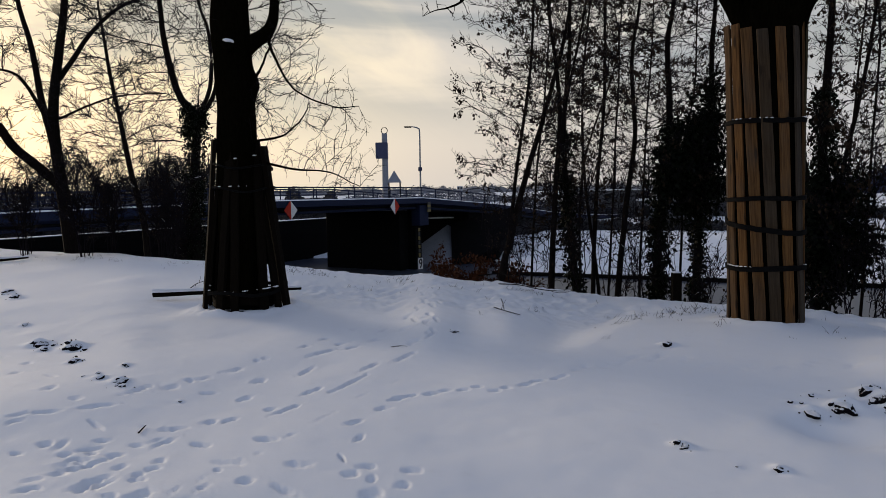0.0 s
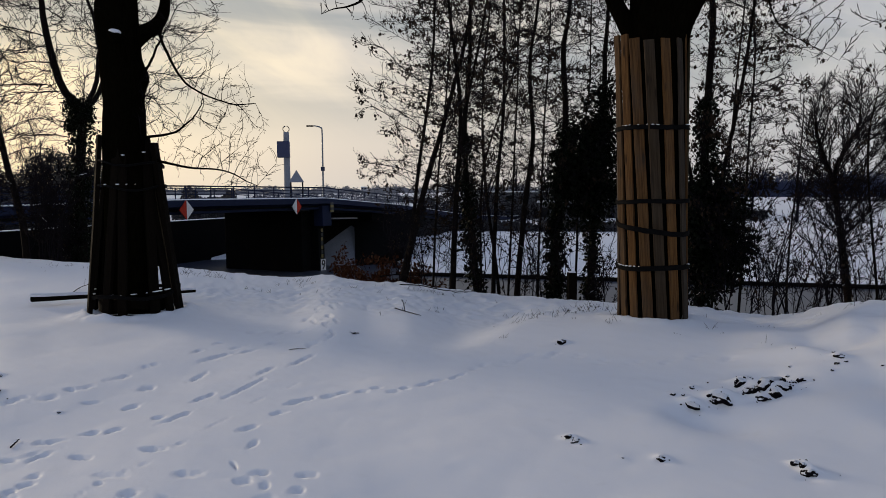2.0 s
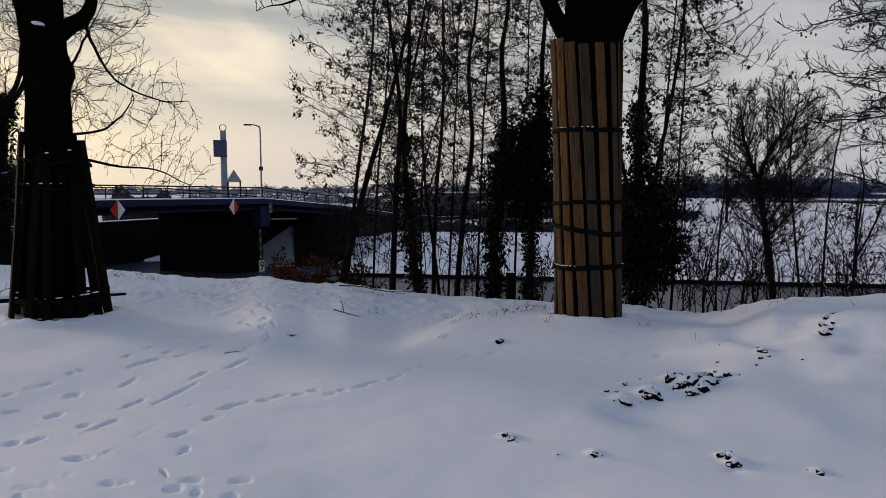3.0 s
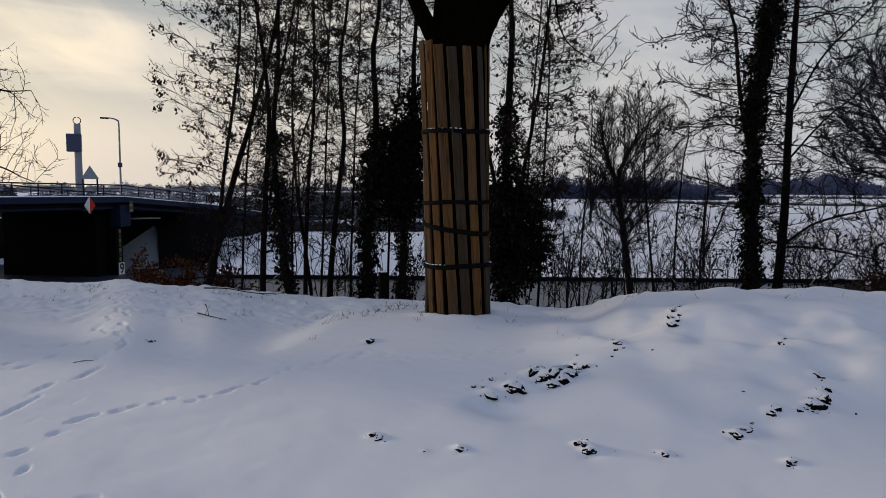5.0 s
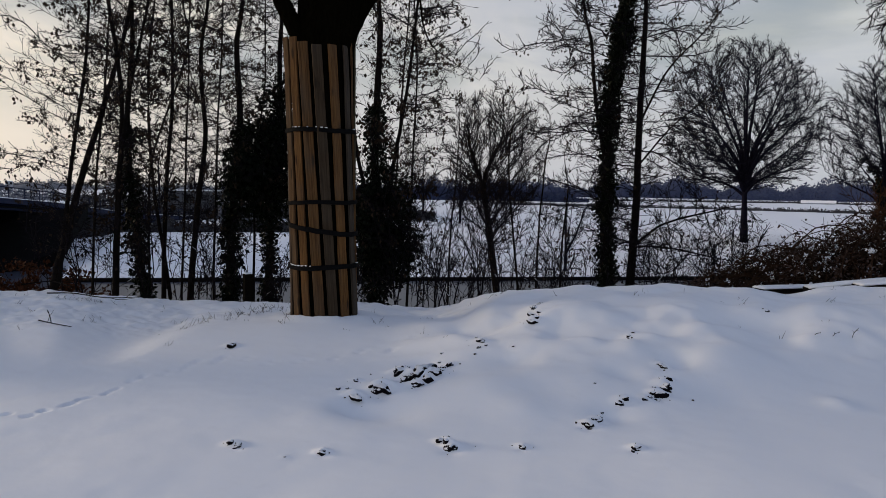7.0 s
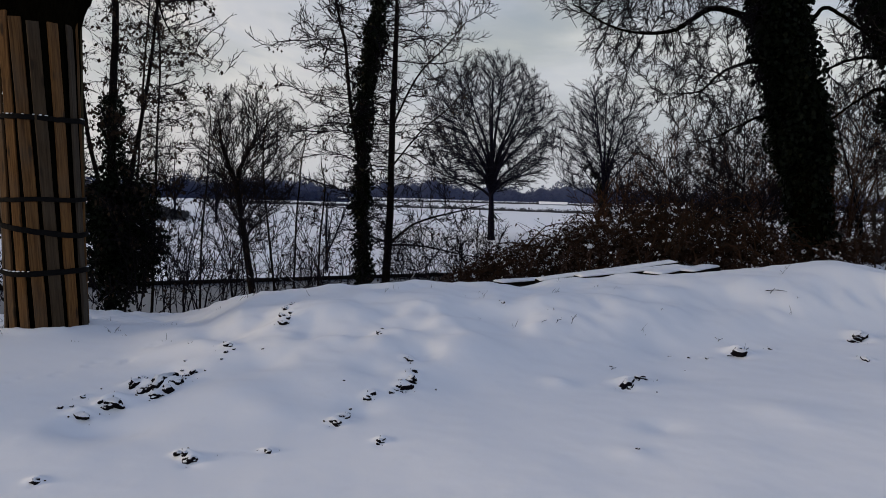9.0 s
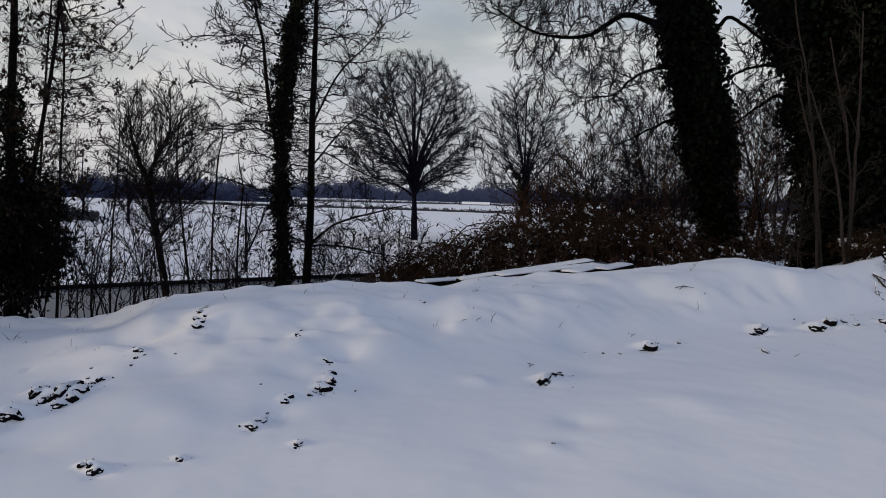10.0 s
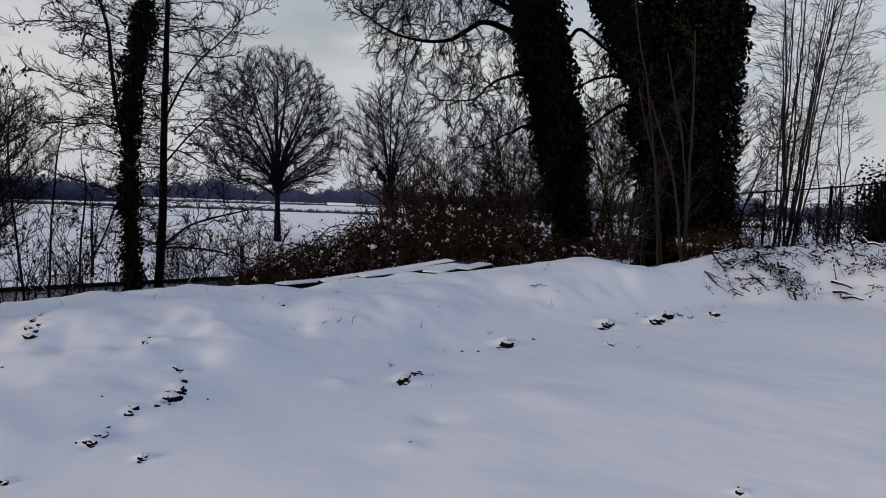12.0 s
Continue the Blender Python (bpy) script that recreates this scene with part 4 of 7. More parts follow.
tagged(part("quay_edge", bm, CONCRETE_DARK), "dark sheet-pile edge along the far canal bank", "canal edge", kind="structure")
bm = bmesh.new()
box(bm, (500, 4.2, 0.5), m=CANAL @ Matrix.Translation((229.5, 55.9, -5.22)), bevel=0.12)
tagged(part("bank_verge", bm, SNOW_GRASS), "level snowy verge along the far canal edge", "canal verge", kind="structure")


# ---- bridge ----
BX = [-70, -52, -35, -17, 0, 14.5, 31, 48, 70]
BZ = [0.4, 0.7, 0.85, 1.02, 0.88, -0.06, -1.6, -2.5, -3.0]
BRIDGE = pose(-1.84, 62.0, 0, 0, 0, 58.5)


def deck_z(x):
    return float(np.interp(x, BX, BZ))


def loft(section, xs):
    """A closed section of (y, z) swept along the bridge's deck line."""
    k = len(section)
    V = np.array([[x, y, deck_z(x) + z] for x in xs for y, z in section])
    Q = [[i * k + j, i * k + (j + 1) % k, (i + 1) * k + (j + 1) % k, (i + 1) * k + j] for i in range(len(xs) - 1) for j in range(k)]
    return mesh_of("loft", V, np.array(Q)[:, ::-1], smooth=False)


def build_bridge():
    th = thing("road_bridge", "blue-grey road bridge over a canal with snow on deck", "bridge")
    th.matrix_world = BRIDGE
    xs = np.linspace(-70, 70, 57)
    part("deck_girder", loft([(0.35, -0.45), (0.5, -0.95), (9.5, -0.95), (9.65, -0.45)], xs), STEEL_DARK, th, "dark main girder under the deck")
    part("fascia", loft([(-0.2, 0.0), (-0.25, -0.42), (0.1, -0.52), (0.34, -0.6), (0.34, -0.05), (0.0, 0.05)], xs), STEEL_BLUE, th, "blue-grey edge beam")
    part("fascia", loft([(10.2, 0.0), (10.0, 0.05), (9.66, -0.05), (9.66, -0.7), (9.9, -0.62), (10.25, -0.5)], xs), STEEL_BLUE, th)
    part("lower_flange", loft([(0.22, -0.76), (0.22, -0.90), (0.48, -0.94), (0.46, -0.72)], xs), STEEL_BLUE, th)
    part("deck_snow", loft([(0.34, -0.16), (5.0, -0.10), (9.66, -0.16), (9.66, -0.4), (0.34, -0.4)], xs), SNOW, th, "snow lying on the deck")
    part("edge_snow", loft([(-0.16, 0.012), (-0.08, 0.055), (0.02, 0.085), (0.2, 0.045), (0.3, -0.04)], xs), SNOW, th, "thin snow on the edge beam")
    for y in (0.05, 9.95):
        for zz, r in ((0.92, 0.055), (0.66, 0.028), (0.40, 0.028)):
            line = np.array([[x, y, deck_z(x) + zz] for x in xs])
            v, q = tubes(line[None], np.full((1, len(xs)), r), 6)
            part("rail", mesh_of("rail", v, q), STEEL_BLUE, th)
        pm = None
        for x in np.arange(-69, 69.5, 2.3):
            if pm is None:
                bm = bmesh.new()
                box(bm, (0.08, 0.06, 0.92), (0, 0, 0.46), bevel=0.008)
                pm = bpy.data.meshes.new("post")
                bm.to_mesh(pm)
                bm.free()
                pm.materials.append(STEEL_BLUE)
            ob = part("post", pm, STEEL_BLUE, th)
            ob.location = (x, y, deck_z(x) + 0.02)
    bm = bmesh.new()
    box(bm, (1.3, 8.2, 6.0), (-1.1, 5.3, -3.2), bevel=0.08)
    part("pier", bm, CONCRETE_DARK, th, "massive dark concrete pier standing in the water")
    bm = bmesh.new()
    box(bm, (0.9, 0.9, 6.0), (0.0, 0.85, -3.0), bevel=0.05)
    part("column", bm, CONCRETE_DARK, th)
    bm = bmesh.new()
    box(bm, (1.4, 0.9, 1.75), (0.1, 0.30, -0.6), bevel=0.05)
    part("bearing_box", bm, STEEL_BLUE, th, "blue-grey bearing housing above the column")
    # sloped concrete paving of the far bank, under the last span
    back_ = BRIDGE.inverted()
    # the second, near-black face is added to stand for the shade under the deck
    for name, top, mat, lab in (("sloped_facing", [(-3.92, 66.38, -5.29), (0.71, 65.50, -5.28), (1.05, 70.49, -2.22), (0.39, 71.00, -1.90), (-3.45, 67.91, -4.43)], CONCRETE, "pale concrete slope under the bridge"), ("wing_wall", [(0.72, 70.30, -1.76), (7.75, 69.87, 0.02), (5.22, 66.30, -3.75), (0.71, 65.30, -5.36)], CONCRETE_DARK, "dark face filling the shaded area under the deck")):
        deep = Vector((0, 0.8, -1.2))
        bm = bmesh.new()
        vs = [bm.verts.new(back_ @ Vector(q)) for q in top] + [bm.verts.new(back_ @ (Vector(q) + deep)) for q in top]
        n = len(top)
        bm.faces.new(vs[:n])
        bm.faces.new(vs[:n - 1:-1])
        for i in range(n):
            bm.faces.new((vs[i], vs[i + n], vs[(i + 1) % n + n], vs[(i + 1) % n]))
        bmesh.ops.recalc_face_normals(bm, faces=bm.faces)
        part(name, bm, mat, th, lab)
    # abutment block added; its near-black faces fill the dark under this span
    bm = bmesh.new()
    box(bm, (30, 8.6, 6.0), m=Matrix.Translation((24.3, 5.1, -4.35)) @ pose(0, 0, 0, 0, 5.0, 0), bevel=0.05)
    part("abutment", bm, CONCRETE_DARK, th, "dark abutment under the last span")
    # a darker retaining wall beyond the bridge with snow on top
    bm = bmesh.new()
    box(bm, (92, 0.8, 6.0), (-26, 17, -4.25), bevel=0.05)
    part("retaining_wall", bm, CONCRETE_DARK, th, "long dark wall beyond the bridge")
    bm = bmesh.new()
    box(bm, (92, 0.9, 0.06), (-26, 17, -1.22), bevel=0.025)
    part("wall_snow", bm, SNOW, th)
    # snow on the ledge behind the last span
    ends = [back_ @ Vector(q) for q in ((-1.60, 69.98, -1.15), (1.20, 71.99, -1.22))]
    bm = bmesh.new()
    box(bm, ((ends[1] - ends[0]).length, 0.8, 0.14), m=Matrix.Translation((ends[0] + ends[1]) / 2) @ (ends[1] - ends[0]).to_track_quat("X", "Z").to_matrix().to_4x4(), bevel=0.06)
    part("ledge_snow", bm, SNOW, th, "snow on the ledge under the deck")
    # striped warning plate beside the bearing housing
    for i in range(4):
        bm = bmesh.new()
        box(bm, (0.50, 0.04, 0.20), (0.62, -0.32, 0.42 - i * 0.21), bevel=0.005)
        part("warning_stripe", bm, BLACK_PAINT if i % 2 == 0 else YELLOW, th)
    # depth scale: yellow and black blocks on the column, above a number board
    for i in range(7):
        bm = bmesh.new()
        box(bm, (0.28, 0.03, 0.30), (0.05, 0.385, -1.85 - i * 0.37), bevel=0.005)
        part("scale_block", bm, YELLOW if i % 2 == 0 else BLACK_PAINT, th)
    return th


YELLOW = two_tone("faded_yellow_paint", (0.13, 0.10, 0.025), (0.20, 0.155, 0.045), 6.0, 0.6, 0.1, 0.002)
bridge = build_bridge()


def diamond_sign(x, red_left):
    th = thing("diamond_sign", "red and white diamond-shaped waterway sign on the bridge edge", "waterway sign", group="waterway signs")
    th.matrix_world = BRIDGE @ Matrix.Translation((x, -0.32, deck_z(x) - 0.62))
    h = 0.62
    for sgn in (-1, 1):
        bm = bmesh.new()
        v = [bm.verts.new((sgn * a, -0.03, b)) for a, b in ((0.012, h), (h, 0), (0.012, -h))]
        f = bm.faces.new(v)
        r = bmesh.ops.extrude_face_region(bm, geom=[f])
        bmesh.ops.translate(bm, vec=(0, 0.06, 0), verts=[q for q in r["geom"] if isinstance(q, bmesh.types.BMVert)])
        bmesh.ops.recalc_face_normals(bm, faces=bm.faces)
        part("half_panel", bm, RED_PAINT if (sgn < 0) == red_left else WHITE_PAINT, th, "red half" if (sgn < 0) == red_left else "white half")
    bm = bmesh.new()
    box(bm, (0.08, 0.10, 0.9), (0, 0.08, 0.1), bevel=0.01)
    part("bracket", bm, GALVANISED, th)
    return th


diamond_sign(-4.5, False)
diamond_sign(-16.5, True)


def number_board():
    th = thing("number_board", "white board with a black number on the bridge column", "sign")
    th.matrix_world = BRIDGE @ Matrix.Translation((0.05, 0.33, -4.85)) @ Matrix.Scale(1.2, 4)
    bm = bmesh.new()
    box(bm, (0.74, 0.04, 0.98), bevel=0.01)
    part("border", bm, BLACK_PAINT, th, "black border")
    bm = bmesh.new()
    box(bm, (0.62, 0.03, 0.86), (0, -0.012, 0), bevel=0.005)
    part("panel", bm, WHITE_PAINT, th, "white panel")
    cu = bpy.data.curves.new("digit", "FONT")
    cu.body, cu.size, cu.extrude, cu.align_x, cu.align_y = "9", 0.95, 0.006, "CENTER", "CENTER"
    cu.offset = 0.02
    tmp = new("digit_source", cu)
    me = bpy.data.meshes.new_from_object(tmp.evaluated_get(bpy.context.evaluated_depsgraph_get()))
    bpy.data.objects.remove(tmp)
    bpy.data.curves.remove(cu)
    ob = part("digit", me, BLACK_PAINT, th)
    ob.matrix_local = pose(0, -0.034, 0, 90, 0, 0)
    return th


number_board()


def street_lamp(m):
    th = thing("street_lamp", "slim grey street lamp with one curved arm on the bridge", "street lamp")
    th.matrix_world = m
    L = smooth_line([(0, 0, 0), (0, 0, 3), (0, 0, 5.5), (-0.12, 0, 5.85), (-0.5, 0, 5.98), (-0.8, 0, 6.0)], 40)
    v, q = tubes(L[None], np.interp(np.arange(40), [0, 28, 39], [0.085, 0.055, 0.04])[None], 8)
    part("pole", mesh_of("pole", v, q), GALVANISED, th)
    bm = bmesh.new()
    box(bm, (0.62, 0.2, 0.12), (-1.0, 0, 5.98), bevel=0.04)
    part("lamp_head", bm, STEEL_DARK, th)
    bm = bmesh.new()
    box(bm, (0.34, 0.1, 0.34), (0, -0.1, 2.35), bevel=0.01)
    part("plate", bm, BLUE_PAINT, th, "small dark square plate")
    return th


street_lamp(pose(-1.95, 62.4, 1.05, 0, 0, 2))


def tower():
    th = thing("tower", "slender pale tower with a dark box and a ring on top", "tower", (-19.9, 249, -3))
    v, q = tubes(np.array([[[0, 0, 0], [0, 0, 12], [0, 0, 24.2]]], float), np.array([[1.15, 1.05, 0.95]]), 12)
    part("shaft", mesh_of("shaft", v, q), CONCRETE, th)
    bm = bmesh.new()
    box(bm, (4.1, 3.2, 5.4), (-0.9, -1.2, 18.3), bevel=0.1)
    part("dark_box", bm, BLUE_PAINT, th, "dark blue box on the shaft")
    a = np.linspace(0, 2 * np.pi, 25)
    ring = np.stack([np.cos(a) * 1.05, 0 * a, 25.2 + np.sin(a) * 1.05], 1)
    v, q = tubes(ring[None], np.full((1, 25), 0.14), 6)
    part("ring", mesh_of("ring", v, q), STEEL_DARK, th)
    return th


tower()


def pavilion():
    th = thing("pavilion", "small open pavilion with a pale pyramid roof", "pavilion", (-16.2, 240, -3))
    bm = bmesh.new()
    bmesh.ops.create_cone(bm, cap_ends=True, segments=4, radius1=3.3, radius2=0.05, depth=4.0, matrix=pose(0, 0, 9.2, 0, 0, 45))
    part("roof", bm, CONCRETE, th, "pale pyramid roof")
    for x in (-1.9, 1.9):
        for y in (-1.9, 1.9):
            bm = bmesh.new()
            box(bm, (0.25, 0.25, 7.3), (x, y, 3.6), bevel=0.02)
            part("post", bm, STEEL_DARK, th)
    return th


pavilion()

# ---- trees on the near bank ----
def bank_tree(name, label, pts, seed, r0, top=0.16, rise=5.0, sink=1.6, more=(), reach=((0.5, 0.5), (2.0, 0.9), (4.0, 1.25), (6.0, 1.3), (10.0, 0.7)), goals=330, ivy=(), bushes=(), limbs=(), spots=(), **kw):
    """A tree on the bank: stem lines in metres, and how far its twigs reach at each height; limbs are low side limbs, spots more places for twigs."""
    g = np.random.default_rng(seed + 500)
    stems = [stem_line(p, r0 * f, r0 * f * top, rise, sink if i == 0 else 0, g=g) for i, (p, f) in enumerate([(pts, 1.0), *more])]
    lines = [s[0] for s in stems]
    rooted = lambda p, drop: [tuple(lines[0][np.argmin(np.linalg.norm(lines[0] - (np.array(p[0]) - [0, 0, drop]), axis=1))]), *p]
    for i, (p, f) in enumerate(more):
        stems[i + 1] = stem_line(rooted(p, 0.45), r0 * f, r0 * f * top, rise, 0, g=g)
    stems += [stem_line(rooted(p, 0.15), a, b, 0, 0, g=g) for p, a, b in limbs]
    places = [sleeve(lines, reach, goals // len(lines), g)] + [globe(c, half, n, g, 0.1) for c, half, n in spots]
    wound = [(lines[i][a:b], r_in, thick, count) for i, a, b, r_in, thick, count in ivy]
    return grown_tree(name, label, stems, np.concatenate(places), seed, ivy=wound, bushes=bushes, **kw)


ALDER = dict(clusters=380, per=8, leaf_size=0.064, tip_r=0.005, group="leafy bank trees")
LAB = "slender bare tree on the canal bank with withered leaves"
bank_tree("bank_tree", LAB, [(1.19, 14.95, -0.28), (1.68, 14.91, 1.64), (2.09, 14.85, 3.02), (2.55, 14.78, 4.70)], 31, 0.092, more=[([(1.31, 14.94, -0.01), (1.53, 14.92, 1.99), (1.81, 14.89, 3.94), (1.88, 14.88, 5.41)], 0.6)],
          reach=((0.9, 0.7), (2.2, 1.5), (3.6, 1.75), (5.5, 1.6), (10.0, 0.7)), goals=520, **{**ALDER, "clusters": 620})
bank_tree("bank_tree", LAB, [(2.14, 14.34, -0.37), (2.23, 14.33, 1.62), (2.30, 14.32, 3.29), (2.09, 14.35, 5.27)], 32, 0.080, more=[([(2.29, 14.32, 1.96), (2.46, 14.29, 3.07), (2.89, 14.21, 5.22)], 0.6)], **ALDER)
bank_tree("bank_tree", "slender bare tree with ivy on its trunk and withered leaves", [(2.74, 14.75, -0.49), (2.59, 14.77, 1.04), (2.52, 14.79, 2.55), (2.64, 14.77, 4.25), (2.66, 14.76, 5.36)], 33, 0.092, ivy=[(0, 1, 12, 0.10, 0.12, 1500)], **ALDER)
bank_tree("bank_tree", LAB, [(3.14, 15.18, -0.62), (3.20, 15.17, 1.37), (3.34, 15.14, 3.37), (3.32, 15.14, 5.45)], 34, 0.062, more=[([(3.29, 15.15, -0.62), (3.04, 15.20, 1.61), (2.98, 15.21, 3.74), (3.15, 15.18, 5.46)], 0.8)], **ALDER)
bank_tree("bank_tree", LAB, [(3.56, 14.57, -0.60), (3.70, 14.54, 1.26), (3.83, 14.50, 2.62), (3.77, 14.52, 4.18), (3.90, 14.48, 5.27)], 35, 0.078, **ALDER)
THINNER = {**ALDER, "clusters": 130}
bank_tree("bank_tree", "bare tree thickly wrapped in dark ivy on the canal bank", [(4.30, 14.37, -0.65), (4.39, 14.34, 1.02), (4.53, 14.30, 2.81), (4.47, 14.32, 4.35), (4.56, 14.29, 5.21)], 36, 0.110, ivy=[(0, 2, 12, 0.12, 0.09, 2000)], bushes=[((4.55, 14.30, 1.75), (0.36, 0.36, 1.0), 1800)], **THINNER)
bank_tree("bank_tree", "bare tree with a dense dark head of ivy", [(5.14, 14.62, -0.75), (5.19, 14.61, 1.00), (5.35, 14.55, 2.71), (5.38, 14.54, 4.38), (5.42, 14.52, 5.25)], 37, 0.101, ivy=[(0, 2, 14, 0.12, 0.10, 1500)], bushes=[((5.14, 14.50, 2.0), (0.58, 0.5, 1.15), 5200), ((5.30, 14.50, 3.0), (0.34, 0.34, 0.7), 900)], **THINNER)
bank_tree("bank_tree", "bare tree wrapped in dark ivy with hanging withered leaves", [(6.51, 12.44, -0.67), (6.55, 12.42, 1.11), (6.62, 12.38, 3.08), (6.68, 12.35, 4.57), (6.64, 12.37, 5.21)], 38, 0.117, more=[([(6.70, 12.34, 1.2), (6.98, 12.20, 2.7), (7.22, 12.06, 4.7)], 0.5), ([(6.45, 12.47, 1.4), (6.20, 12.60, 2.9), (6.08, 12.66, 4.9)], 0.45)],
          reach=((0.3, 0.9), (1.5, 1.4), (3.0, 1.3), (5.0, 1.2), (10.0, 0.6)), goals=1350, ivy=[(0, 2, 12, 0.14, 0.14, 2200)], bushes=[((6.66, 12.36, 0.85), (0.60, 0.55, 1.25), 4800), ((6.95, 12.2, 0.7), (0.4, 0.4, 0.8), 1800)], **{**ALDER, "clusters": 1250})
bank_tree("bank_tree", "small round-headed bare tree on the canal bank", [(10.39, 13.54, -0.84), (10.20, 13.68, 0.77), (10.08, 13.77, 1.70), (9.87, 13.92, 2.50), (9.80, 13.97, 3.02)], 39, 0.115, 0.2, rise=0, more=[([(10.11, 13.75, 1.64), (10.23, 13.66, 2.24), (10.44, 13.51, 2.76), (10.48, 13.47, 3.22)], 0.7)],
          reach=((0.2, 0.6), (1.5, 1.0), (3.4, 0.8)), goals=260, spots=[((10.35, 13.57, 2.1), (1.15, 1.15, 1.8), 1000)], fan=np.array([10.2, 13.68, 0.3]), step=0.10, kill=0.15, tip_r=0.0065, twig_len=0.24, fine_len=0.12, clusters=160, per=3, leaf_size=0.07, group="leafy bank trees")
# twin trees, one in ivy
TWIN = dict(reach=((0.3, 1.0), (2.0, 1.7), (3.5, 2.0), (6.0, 2.3), (8.0, 2.0), (10.5, 0.8)), goals=720, step=0.18, kill=0.27, tip_r=0.0074, lift=0.2, clusters=260, per=4, leaf_size=0.062, group="leafy bank trees")
bank_tree("bank_tree", "tall bare tree with a trunk wrapped in dark ivy", [(11.65, 11.11, -0.52), (11.60, 11.17, 1.11), (11.60, 11.17, 3.33), (11.73, 11.03, 4.80), (11.83, 10.93, 5.77)], 41, 0.15, ivy=[(0, 1, 11, 0.14, 0.07, 3200), (0, 10, 24, 0.13, 0.17, 4800)], more=[([(11.52, 11.25, 2.35), (11.36, 11.40, 3.56), (11.26, 11.49, 4.76), (11.11, 11.64, 5.69)], 0.42)], **TWIN)
bank_tree("bank_tree", "tall slender bare tree with low side limbs", [(12.11, 10.93, -0.48), (12.15, 10.88, 1.12), (12.16, 10.87, 3.38), (12.18, 10.85, 5.11), (12.18, 10.85, 5.84)], 42, 0.125, 0.1,
          limbs=[([(12.12, 10.91, 0.42), (12.34, 10.35, 0.93), (12.95, 9.48, 1.26), (13.24, 9.00, 1.40)], 0.045, 0.008), ([(12.12, 10.91, 0.40), (12.30, 10.06, 0.45), (12.71, 9.23, 0.30), (13.11, 8.67, 0.22)], 0.038, 0.007), ([(12.16, 10.86, 3.10), (12.40, 10.36, 4.20), (12.78, 9.87, 4.87), (12.98, 9.57, 5.39)], 0.035, 0.01), ([(12.16, 10.87, 2.2), (12.55, 10.3, 3.0), (13.0, 9.8, 3.6), (13.3, 9.4, 4.3)], 0.03, 0.008)],
          spots=[((12.75, 9.4, 0.75), (0.9, 1.3, 0.8), 420), ((12.3, 10.2, 0.1), (0.8, 1.2, 0.5), 160)], **TWIN)
# left side
OLD = dict(step=0.24, kill=0.40, reach=((1.8, 1.6), (4.0, 2.6), (7.0, 3.0), (12.0, 1.6)), goals=640, tip_r=0.0092, twig_len=0.5, fine_len=0.28)
bank_tree("bank_tree", "old bare tree with two stems and a low curving limb", [(-11.11, 21.27, 0.05), (-11.23, 21.21, 1.73), (-11.36, 21.14, 3.71), (-11.16, 21.24, 5.67), (-10.96, 21.35, 7.30)], 43, 0.26, 0.2, more=[([(-11.43, 21.10, 3.38), (-11.60, 21.01, 4.51), (-11.72, 20.95, 5.94), (-11.96, 20.81, 7.18)], 0.55)],
          limbs=[([(-11.20, 21.23, 1.73), (-11.71, 20.95, 2.40), (-12.29, 20.62, 3.04), (-12.60, 20.42, 3.67)], 0.17, 0.12), ([(-11.06, 21.30, 5.19), (-10.48, 21.59, 6.21), (-9.75, 21.93, 7.10), (-8.86, 22.30, 7.68)], 0.10, 0.04), ([(-11.19, 21.23, 3.88), (-10.58, 21.54, 4.23), (-9.73, 21.94, 4.60), (-8.54, 22.43, 4.73)], 0.06, 0.015), ([(-11.45, 21.09, 3.71), (-11.84, 20.87, 4.66), (-12.18, 20.68, 5.11), (-12.64, 20.40, 5.23)], 0.08, 0.03)], **OLD)
bank_tree("bank_tree", "forked bare tree with ivy on the lower trunk", [(-7.57, 21.72, -0.23), (-7.53, 21.73, 1.83), (-7.40, 21.78, 3.78), (-7.82, 21.63, 4.52), (-8.12, 21.52, 5.99), (-8.21, 21.48, 7.29)], 44, 0.19, 0.2, more=[([(-7.40, 21.78, 3.78), (-6.94, 21.93, 4.88), (-6.94, 21.93, 6.39), (-7.17, 21.85, 7.36)], 0.5), ([(-7.40, 21.78, 3.70), (-6.86, 21.95, 4.55), (-6.61, 22.03, 6.07), (-6.48, 22.07, 7.41)], 0.5)], ivy=[(0, 1, 12, 0.22, 0.26, 3600)], **OLD)
bank_tree("bank_tree", "thin leaning bare tree beside the bridge", [(-9.70, 23.04, 0.97), (-10.00, 22.91, 2.78), (-10.19, 22.83, 4.19), (-10.39, 22.74, 5.58)], 45, 0.12, 0.25, rise=2, **{**OLD, "goals": 420, "reach": ((1.2, 1.0), (4.0, 1.9), (8.0, 1.4))})

# ---- the two guarded trees ----
GX, GY = -2.82, 9.86


